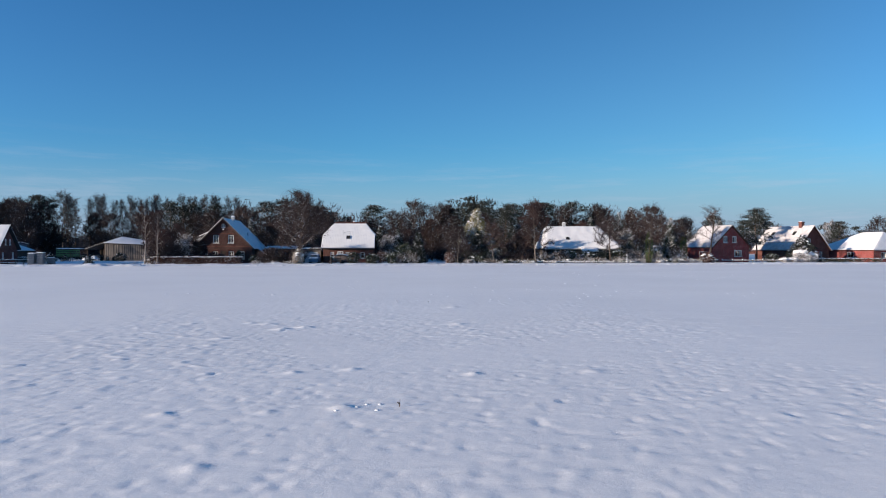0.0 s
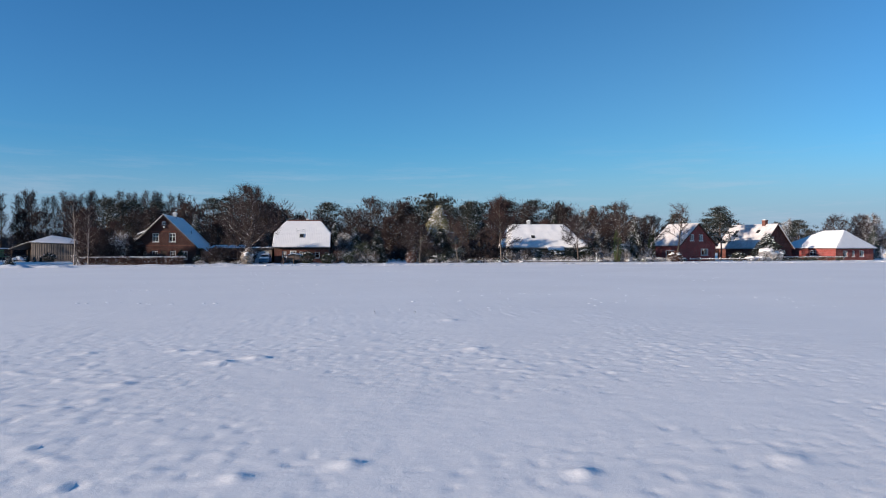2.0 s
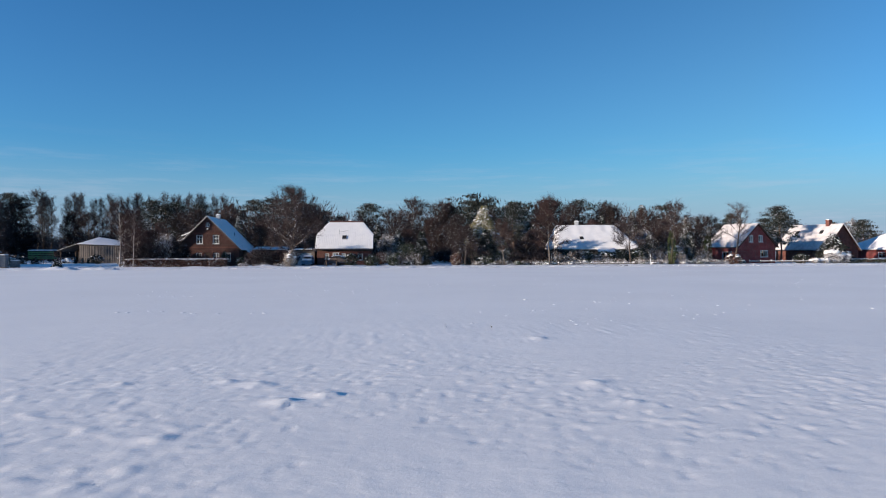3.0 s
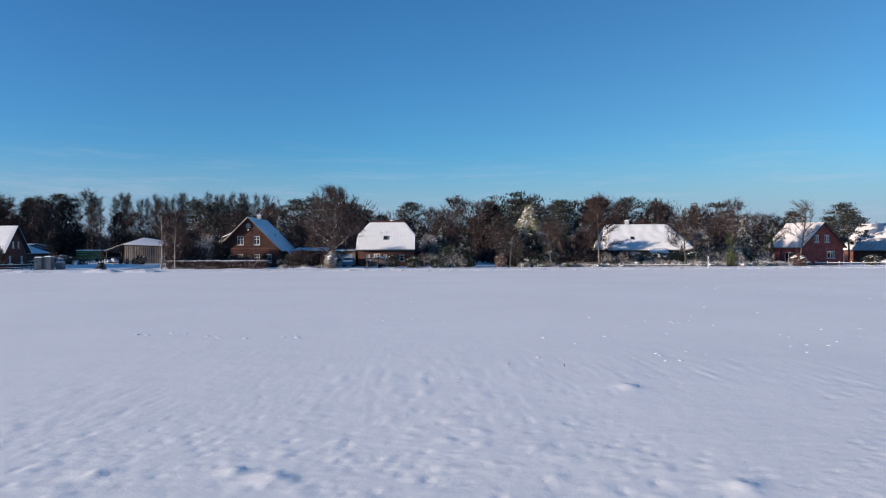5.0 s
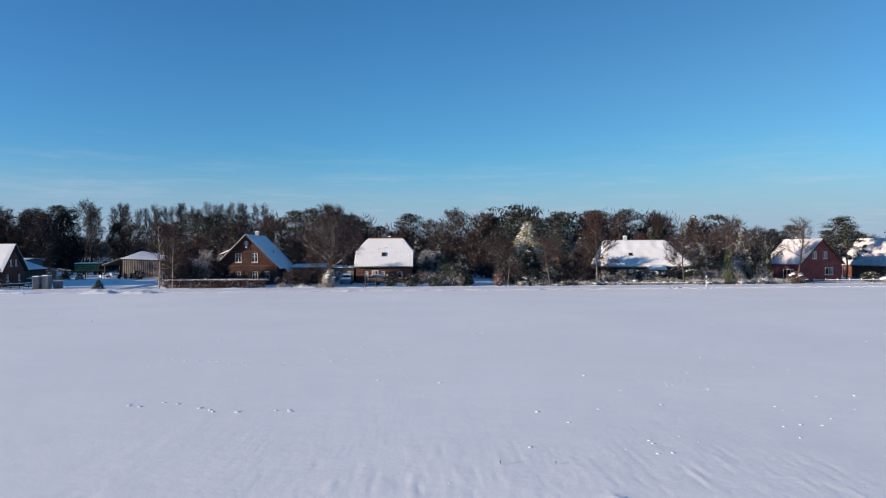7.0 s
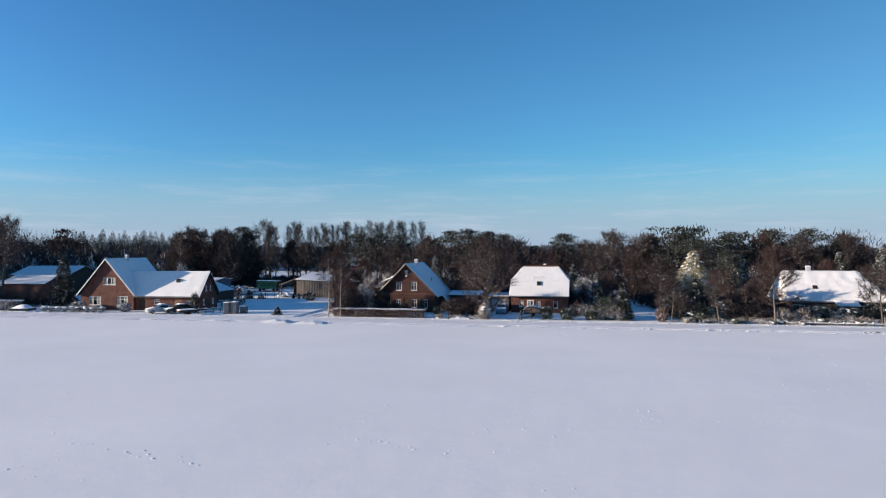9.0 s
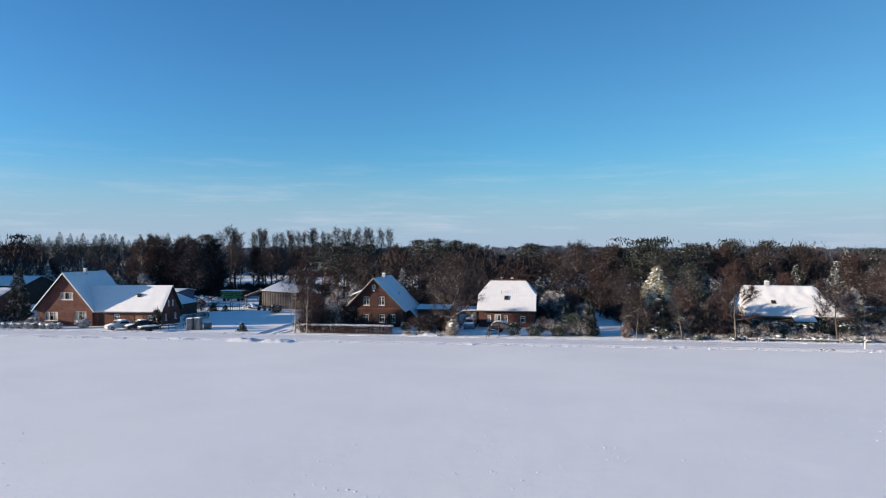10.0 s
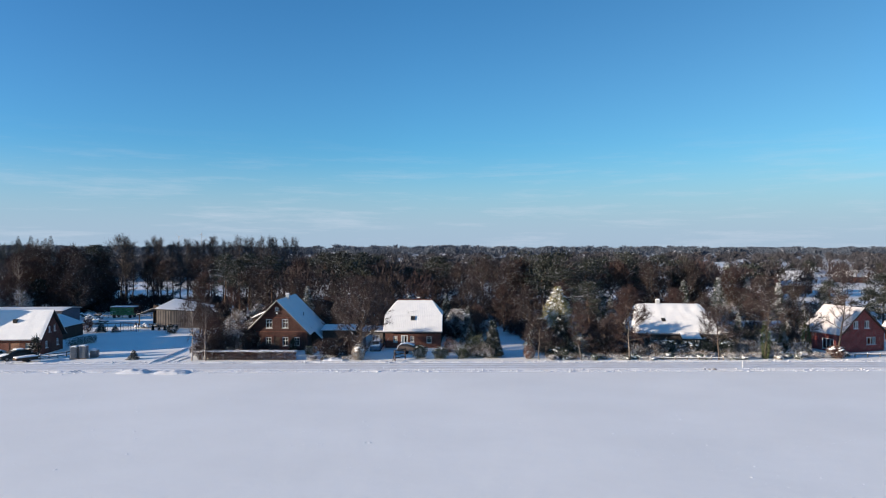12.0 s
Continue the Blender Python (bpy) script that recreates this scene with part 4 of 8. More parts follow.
g = flat_roof_hut("garage", "low garage with pale up-and-over door and snowy flat roof", "garage", -13.4, 119.3, -2, 3.5, 6.0, 2.45, 2.6, GREY_WOOD, [(0.6, 2.95, 0.0, 2.05)])
gd = Shape()
for i in range(6):
    box(gd, 0.603, 2.947, 0.06, 0.10, 0.01 + i * 0.34, 0.33 + i * 0.34)
part("garage_door", gd, material("pale_blue_grey_paint", (0.42, 0.47, 0.52), 0.5, (0.36, 0.41, 0.46), 2.0, 16.0, bump=0.1), g, "pale grey panelled garage door")
flat_roof_hut("garden_shed", "dark timber shed with snowy roof between two houses", "shed", -20.3, 121.0, -1, 5.4, 4.0, 2.5, 2.9, DARK_WOOD)


# ---- the long house with a steep hipped snowy roof ----
def hipped_house():
    E, R = 2.55, 6.95
    h = thing("hipped_house", "low house with a broad hipped roof under thick snow", "house", pose(40.2, 114.9, 0, 0, 0, -7.0))
    x0, x1, D = -8.0, 6.4, 10.0
    s = Shape()
    holes = [(1.3, 2.5, 0.75, 2.0), (4.6, 5.5, 0.0, 2.05), (9.0, 10.2, 0.75, 2.0), (12.0, 13.2, 0.75, 2.0)]
    wall_panel(s, x1 - x0, lambda x: E - 0.12, holes, at=(x0, 0))
    wall_panel(s, x1 - x0, lambda x: E - 0.12, [], at=(x1, D), turn=180)
    wall_panel(s, D - 0.6, lambda x: E - 0.12, [], at=(x1, 0.3), turn=90)
    k = (R - E) / (D / 2 + 0.5)
    wall_panel(s, D - 0.6, lambda x: E - 0.12, [], at=(x0, D - 0.3), turn=-90)
    part("wall", s, GREY_BRICK, h)
    for hh in (holes[0], holes[2], holes[3]):
        window(h, *hh, at=(x0, 0), curtain=True)
    door(h, 4.6, 5.5, 2.05, at=(x0, 0))
    F, B, mid = -0.5, D + 0.5, D / 2
    L, Rr = x0 - 0.3, x1 + 0.5
    lx, rx = L + 1.35, 3.3
    roof(h, [[(L, F, E), (Rr, F, E), (rx, mid, R), (lx, mid, R)], [(Rr, B, E), (L, B, E), (lx, mid, R), (rx, mid, R)], [(Rr, F, E), (Rr, B, E), (rx, mid + 0.02, R), (rx, mid - 0.02, R)], [(L, B, E), (L, F, E), (lx, mid - 0.02, R), (lx, mid + 0.02, R)]],
         DARK_TILE, 0.22, label="thick smooth snow", uneven=0.07)
    chimney(h, -3.3, mid + 0.1, R - 0.4, R + 0.75, 0.6, GREY_PAINT)
    # roof light, half bare
    y = 1.9
    z = E + (y - F) * k
    c, n, u = Vector((-3.15, y, z)), Vector((0, -k, 1)).normalized(), Vector((0, 1, k)).normalized()
    q = [c + Vector((-0.33, 0, 0)) - u * 0.45, c + Vector((0.33, 0, 0)) - u * 0.45, c + Vector((0.33, 0, 0)) + u * 0.3, c + Vector((-0.33, 0, 0)) + u * 0.3]
    lt = Shape()
    hexa(lt, [tuple(p) for p in q], [tuple(p + n * 0.27) for p in q])
    part("roof_light", lt, RUBBER, h, "dark roof light half clear of snow")
    # entrance porch with its own little roof
    for px in (-0.9, 1.5):
        p = Shape()
        box(p, px - 0.09, px + 0.09, -2.3, -2.12, 0, 2.0)
        part("porch_post", p, WHITE, h)
    roof(h, [[(-1.2, -2.6, 2.0), (1.8, -2.6, 2.0), (1.8, -0.5, 2.75), (-1.2, -0.5, 2.75)]], DARK_TILE, 0.25, name="porch_roof", uneven=0.08)
    gutter(h, (L, F - 0.06, E - 0.1), (Rr, F - 0.06, E - 0.1))
    floor_slab(h, x0 + 0.3, x1 - 0.3, 0.3, D - 0.3)


hipped_house()


def road_gable_house(name, label, x, y, rz, W, D, E, R, brick, windows, tile=TILE, left_holes=(), snow=0.1, dormant=True, chim=None):
    """A brick house whose gable faces the lane; its ridge runs back from it."""
    h = thing(name, label, "house", pose(x, y, 0, 0, 0, rz))
    k = (R - E) / (W + 0.35)
    top = lambda q: R - 0.16 - abs(q - W) * k
    s = Shape()
    wall_panel(s, 2 * W, top, windows, at=(-W, 0), extra=(W,))
    wall_panel(s, 2 * W, top, [], at=(W, D), turn=180, extra=(W,))
    wall_panel(s, D - 0.6, lambda q: top(0.3) - 0.02, list(left_holes), at=(-W, D - 0.3), turn=-90)
    wall_panel(s, D - 0.6, lambda q: top(0.3) - 0.02, [], at=(W, 0.3), turn=90)
    part("wall", s, brick, h)
    for w in windows:
        window(h, *w, at=(-W, 0), curtain=True, cross=False)
    for w in left_holes:
        window(h, *w, at=(-W, D - 0.3), turn=-90, cross=False, bars=2)
    F, B, X = -0.35, D + 0.35, W + 0.4
    EZ = R - X * k
    roof(h, [[(-X, B, EZ), (-X, F, EZ), (0, F, R), (0, B, R)], [(X, F, EZ), (X, B, EZ), (0, B, R), (0, F, R)]], tile, snow, cover=PATCHY_SNOW)
    verge(h, (-X, F - 0.055, EZ), (-0.01, F - 0.055, R), DARK_WOOD)
    verge(h, (0.01, F - 0.055, R), (X, F - 0.055, EZ), WHITE if chim else DARK_WOOD)
    gutter(h, (-X - 0.05, F, EZ - 0.06), (-X - 0.05, B, EZ - 0.06))
    if chim:
        chimney(h, *chim)
    floor_slab(h, -W + 0.3, W - 0.3, 0.3, D - 0.3)
    return h


rh = road_gable_house("red_brick_house", "red brick house with dark gable and snow-covered roof", 67.2, 110.8, 16.0, 4.6, 6.7, 2.95, 7.05, BRICK_RED,
                      [(2.6, 3.7, 3.75, 4.95), (4.95, 6.05, 3.75, 4.95), (5.4, 7.4, 1.1, 2.3)], left_holes=[(3.0, 5.1, 0.35, 2.05)])
bh = road_gable_house("chimneyed_house", "brick house with snowy roof, white barge boards and brick chimney", 87.0, 114.6, 13.0, 4.2, 10.5, 2.4, 7.2, BRICK_BROWN,
                      [(2.6, 3.5, 3.5, 4.6), (5.4, 6.6, 0.8, 2.0)], chim=(-0.15, 2.6, 6.7, 8.0, 0.75))
sl_ = Shape()
for yy, xx in ((3.0, -1.5), (8.2, -1.5)):
    k_ = (7.2 - 2.4) / 4.55
    zz = 7.2 + xx * k_ + 0.02
    n_ = Vector((-k_, 0, 1)).normalized()
    u_ = Vector((1, 0, k_)).normalized()
    c_ = Vector((xx, yy, zz))
    q_ = [c_ + Vector((0, -0.35, 0)) - u_ * 0.45, c_ + Vector((0, 0.35, 0)) - u_ * 0.45, c_ + Vector((0, 0.35, 0)) + u_ * 0.45, c_ + Vector((0, -0.35, 0)) + u_ * 0.45]
    sl_ = Shape()
    hexa(sl_, [tuple(p) for p in q_][::-1], [tuple(p + n_ * 0.16) for p in q_][::-1])
    part("roof_light", sl_, RUBBER, bh, "dark roof light clear of snow")


def bungalow():
    E, R = 2.35, 5.85
    h = thing("hipped_bungalow", "brick bungalow with a snow-covered hipped roof", "house", pose(99.9, 109.3, 0, 0, 0, 10.0))
    W, D = 5.2, 12.9
    s = Shape()
    holes = [(1.9, 3.2, 0.7, 1.85), (4.4, 5.2, 0.75, 1.85), (6.5, 7.8, 0.7, 1.85)]
    wall_panel(s, 2 * W, lambda x: E - 0.12, holes, at=(-W, 0))
    wall_panel(s, 2 * W, lambda x: E - 0.12, [], at=(W, D), turn=180)
    wall_panel(s, D - 0.6, lambda x: E - 0.12, [(7.0, 8.4, 0.8, 1.9)], at=(-W, D - 0.3), turn=-90)
    wall_panel(s, D - 0.6, lambda x: E - 0.12, [], at=(W, 0.3), turn=90)
    part("wall", s, BRICK_RED, h)
    for w in holes:
        window(h, *w, at=(-W, 0), curtain=True, cross=False)
    window(h, 7.0, 8.4, 0.8, 1.9, at=(-W, D - 0.3), turn=-90)
    X, F, B = W + 0.45, -0.45, D + 0.45
    r0, r1 = 2.2, 6.4
    roof(h, [[(-X, F, E), (X, F, E), (0.02, r0, R), (-0.02, r0, R)], [(X, B, E), (-X, B, E), (-0.02, r1, R), (0.02, r1, R)],
             [(-X, B, E), (-X, F, E), (0, r0, R), (0, r1, R)], [(X, F, E), (X, B, E), (0, r1, R), (0, r0, R)]], TILE, 0.1)
    gutter(h, (-X, F - 0.06, E - 0.08), (X, F - 0.06, E - 0.08))
    floor_slab(h, -W + 0.3, W - 0.3, 0.3, D - 0.3)


bungalow()


# ---- the farmhouse with its long wing ----
def farmhouse():
    h = thing("farmhouse", "red-brown brick farmhouse with gable front and low wing under snow", "house", pose(-80.4, 112.8, 0, 0, 0, 1.0))
    W, E, R, D = 5.1, 2.75, 9.15, 11.0
    k = (R - E) / (W + 0.45)
    top = lambda q: R - 0.16 - abs(q - W) * k
    holes = [(4.4, 6.7, 4.5, 5.75), (1.6, 3.9, 0.9, 2.4), (7.0, 9.1, 0.9, 2.5)]
    s = Shape()
    wall_panel(s, 2 * W, top, holes, at=(-W, 0), extra=(W,))
    wall_panel(s, 2 * W, top, [], at=(W, D), turn=180, extra=(W,))
    wall_panel(s, D - 0.6, lambda q: top(0.3) - 0.02, [], at=(-W, D - 0.3), turn=-90)
    wall_panel(s, D - 0.6, lambda q: top(0.3) - 0.02, [], at=(W, 0.3), turn=90)
    part("wall", s, BRICK_BROWN, h)
    window(h, *holes[0], at=(-W, 0), bars=2, cross=False, curtain=True)
    window(h, *holes[1], at=(-W, 0), bars=2, curtain=True)
    window(h, *holes[2], at=(-W, 0), bars=2, curtain=True)
    X, F, B = W + 0.5, -0.5, D + 0.4
    EZ = R - X * k
    roof(h, [[(-X, B, EZ), (-X, F, EZ), (0, F, R), (0, B, R)], [(X, F, EZ), (X, B, EZ), (0, B, R), (0, F, R)]], DARK_TILE, 0.1)
    verge(h, (-X, F - 0.06, EZ), (-0.01, F - 0.06, R))
    verge(h, (0.01, F - 0.06, R), (X, F - 0.06, EZ))
    chimney(h, 0.4, 5.0, R - 0.9, R + 0.5, 0.45, GREY_PAINT)
    # the wing, its ridge along the lane
    x0, x1, y0, y1, WR, WE = W + 0.01, 17.2, 0.45, 6.75, 6.8, 2.5
    mid = (y0 + y1) / 2
    wh = [(0.9, 1.9, 0.0, 2.05), (3.6, 4.6, 1.0, 2.0), (7.2, 8.8, 0.0, 2.0), (9.7, 11.3, 1.0, 1.85)]
    gw = [(0.9, 1.6, 0.9, 2.0), (1.85, 2.45, 3.3, 4.3), (3.3, 3.9, 3.3, 4.3), (4.1, 4.8, 0.9, 2.0)]
    ws = Shape()
    wall_panel(ws, x1 - x0, lambda q: WE - 0.1, wh, at=(x0, y0))
    wall_panel(ws, x1 - x0, lambda q: WE - 0.1, [], at=(x1, y1), turn=180)
    kk = (WR - WE) / (mid - y0 + 0.5)
    gt = lambda q: WE - 0.05 + (min(q, y1 - y0 - 0.6 - q) + 0.3) * kk
    wall_panel(ws, y1 - y0 - 0.6, gt, gw, at=(x1, y0 + 0.3), turn=90, extra=((y1 - y0 - 0.6) / 2,))
    part("wing_wall", ws, BRICK_BROWN, h)
    window(h, *wh[1], at=(x0, y0), bars=1)
    window(h, *wh[3], at=(x0, y0), bars=1, curtain=True)
    door(h, wh[0][0], wh[0][1], 2.05, at=(x0, y0), mat=DARK_WOOD)
    door(h, wh[2][0], wh[2][1], 2.0, at=(x0, y0), mat=BRICK_ORANGE, name="barn_door")
    for w in gw:
        window(h, *w, at=(x1, y0 + 0.3), turn=90, bars=1)
    roof(h, [[(x0 + 0.1, y0 - 0.5, WE), (x1 + 0.4, y0 - 0.5, WE), (x1 + 0.4, mid, WR), (x0 - 3.2, mid, WR)], [(x1 + 0.4, y1 + 0.5, WE), (x0 + 0.1, y1 + 0.5, WE), (x0 - 3.2, mid, WR), (x1 + 0.4, mid, WR)]],
         DARK_TILE, 0.1, name="wing_roof", label="even snow layer")
    vx, vy = 12.4, y0 + 1.6
    vz = WE + (vy - y0 + 0.5) * kk
    v = Shape()
    box(v, vx - 0.3, vx + 0.3, vy - 0.25, vy + 0.25, vz - 0.1, vz + 0.5)
    part("roof_light", v, RUBBER, h, "small dark roof light")
    gutter(h, (x0 + 0.1, y0 - 0.56, WE - 0.1), (x1 + 0.4, y0 - 0.56, WE - 0.1))
    floor_slab(h, -W + 0.3, W - 0.3, 0.3, D - 0.3)


farmhouse()
an = flat_roof_hut("timber_annex", "dark timber annex with sloping snowy roof", "shed", -68.9, 128.0, 90, 9.0, 4.2, 2.2, 3.7, DARK_WOOD)


def gable_shed(name, label, category, x, y, rz, w, d, E, R, mat, snow=0.16, battens=True, tile=None):
    """A long shed whose ridge runs along its own x."""
    h = thing(name, label, category, pose(x, y, 0, 0, 0, rz))
    k = (R - E) / (d / 2 + 0.3)
    s = Shape()
    wall_panel(s, w, lambda q: E - 0.08, [], 0.15, at=(0, 0))
    wall_panel(s, w, lambda q: E - 0.08, [], 0.15, at=(w, d), turn=180)
    gt = lambda q: E - 0.05 + (min(q, d - 0.3 - q) + 0.15) * k
    wall_panel(s, d - 0.3, gt, [], 0.15, at=(w, 0.15), turn=90, extra=((d - 0.3) / 2,))
    wall_panel(s, d - 0.3, gt, [], 0.15, at=(0, d - 0.15), turn=-90, extra=((d - 0.3) / 2,))
    part("wall", s, mat, h)
    if battens:
        n = int(w / 0.9)
        for i in range(n):
            p = Shape()
            px = 0.2 + (w - 0.4) * i / max(1, n - 1)
            box(p, px - 0.05, px + 0.05, -0.035, -0.003, 0, E - 0.15)
            part("batten", p, GREY_WOOD, h)
    roof(h, [[(-0.3, -0.3, E), (w + 0.3, -0.3, E), (w + 0.3, d / 2, R), (-0.3, d / 2, R)], [(w + 0.3, d + 0.3, E), (-0.3, d + 0.3, E), (-0.3, d / 2, R), (w + 0.3, d / 2, R)]], tile or DARK_TILE, snow)
    return h


def timber_barn(x, y, rz, w, d):
    """A boarded barn under one roof plane that falls to the front and to one side."""
    h = thing("timber_barn", "grey timber barn with snow on its low sloping roof", "barn", pose(x, y, 0, 0, 0, rz))
    top = lambda px, py: 4.0 - 0.045 * px + (0.18 - 0.014 * px) * py
    s = Shape()
    wall_panel(s, w, lambda q: top(q, 0) - 0.1, [], 0.15, at=(0, 0))
    wall_panel(s, w, lambda q: top(w - q, d) - 0.1, [], 0.15, at=(w, d), turn=180)
    wall_panel(s, d - 0.3, lambda q: top(w, q) - 0.1, [], 0.15, at=(w, 0.15), turn=90)
    wall_panel(s, d - 0.3, lambda q: top(0, d - q) - 0.1, [], 0.15, at=(0, d - 0.15), turn=-90)
    part("wall", s, BARN_WOOD, h)
    rng = np.random.default_rng(8)
    px = 0.05
    while px < w - 0.4:
        wb = rng.uniform(0.18, 0.34)
        bd = Shape()
        box(bd, px, px + wb, -0.05, -0.003, 0.05, top(px + wb, 0) - rng.uniform(0.12, 0.3))
        part("board", bd, GREY_WOOD, h)
        px += wb + rng.uniform(0.06, 0.4)
    o = 0.35
    roof(h, [[(-o, -o, top(-o, -o)), (w + o, -o, top(w + o, -o)), (w + o, d + o, top(w + o, d + o)), (-o, d + o, top(-o, d + o))]], DARK_TILE, 0.07, ribs=0.025, pitch=0.6)


timber_barn(-59.0, 147.2, -9, 12.8, 7.5)


def lean_to(x, y, rz, w, d, za, zb):
    """An open shelter: four posts under one sloping roof."""
    h = thing("lean_to", "open lean-to with dark sloping roof beside the barn", "shed", pose(x, y, 0, 0, 0, rz))
    for px, py in ((0.1, 0.1), (w - 0.1, 0.1), (0.1, d - 0.1), (w - 0.1, d - 0.1)):
        p = Shape()
        box(p, px - 0.08, px + 0.08, py - 0.08, py + 0.08, -0.05, za + (zb - za) * px / w - 0.02)
        part("post", p, DARK_WOOD, h)
    b = Shape()
    wall_panel(b, w, lambda q: za + (zb - za) * q / w - 0.02, [], 0.1, at=(w, d + 0.12), turn=180)
    part("back_wall", b, DARK_WOOD, h)
    roof(h, [[(-0.3, -0.3, za), (w + 0.1, -0.3, zb), (w + 0.1, d + 0.3, zb), (-0.3, d + 0.3, za)]], DARK_TILE, 0.05)


lean_to(-63.6, 149.2, -9, 4.2, 5.5, 2.6, 4.2)
gable_shed("machine_shed", "dark brick machine shed with sunlit snowy roof", "shed", -112.4, 124.0, 2, 9.4, 8, 3.9, 5.5, BRICK_BROWN, battens=False)
gable_shed("low_shed", "low dark shed with snowy roof beside the machine shed", "shed", -118.2, 124.6, 3, 5.7, 6.5, 3.4, 4.4, DARK_WOOD, battens=False)
gable_shed("field_barn", "large barn roof covered in shaded snow", "barn", -133.5, 149, 2, 15, 12, 4.6, 6.7, DARK_WOOD, battens=False)
gable_shed("rear_shed", "blue-grey shed with snow-dusted roof behind the farmhouse", "shed", -96.5, 146.0, 0, 18.6, 7.0, 3.7, 4.1, material("blue_grey_boards", (0.10, 0.13, 0.17), 0.8, (0.07, 0.09, 0.12), 1.0, 9.0))
gable_shed("garden_shed", "long low garden shed with snow-covered roof between the houses", "shed", 51.8, 125.2, -4, 10.6, 4.4, 2.1, 3.1, DARK_WOOD, battens=False)
gable_shed("far_farmhouse", "distant house with snow-covered roof among trees", "house", -102, 300, 20, 10, 8, 3.0, 7.0, BRICK_RED)
gable_shed("far_villa", "distant house with broad snow-covered roof", "house", 123.4, 231, 4, 11.2, 11, 2.9, 7.8, BRICK_BROWN, 0.2)
gable_shed("far_cottage", "distant cottage roof white with snow", "house", 98, 215, -25, 7, 7, 3.6, 6.8, BRICK_BROWN, 0.2)
gable_shed("distant_house", "distant snowy-roofed house beyond the meadow", "house", 187, 300, -42, 13, 9, 2.6, 5.6, BRICK_BROWN, 0.2)

# ---- trees ----
def lumps(s, rng, at, turn, length, width, height):
    """One soft pillow of snow lying along a branch."""
    rows, k = ((0.0, 0.0), (0.12, 0.65), (0.45, 1.0), (0.8, 0.75), (1.0, 0.0)), 7
    ct, st = math.cos(turn), math.sin(turn)
    v = []
    for u, w in rows:
        for i in range(k):
            a = 2 * math.pi * i / k
            x, y, z = (u - 0.5) * length, math.cos(a) * w * width * rng.uniform(0.45, 0.6), (max(-0.3, math.sin(a)) * w * rng.uniform(0.8, 1.15)) * height - 0.25 * (u - 0.3) * length
            v.append((at[0] + x * ct - y * st, at[1] + x * st + y * ct, at[2] + z))
    s.add(v, [(j * k + i, j * k + (i + 1) % k, (j + 1) * k + (i + 1) % k, (j + 1) * k + i) for j in range(4) for i in range(k)])


def branch_line(rng, start, way, length, bend, n=4, droop=0.0):
    pts, d = [np.array(start, float)], np.array(way, float)
    for i in range(n):
        d = unit(d + rng.normal(0, bend, 3) + np.array([0, 0, -droop]))
        pts.append(pts[-1] + d * length / n)
    return pts


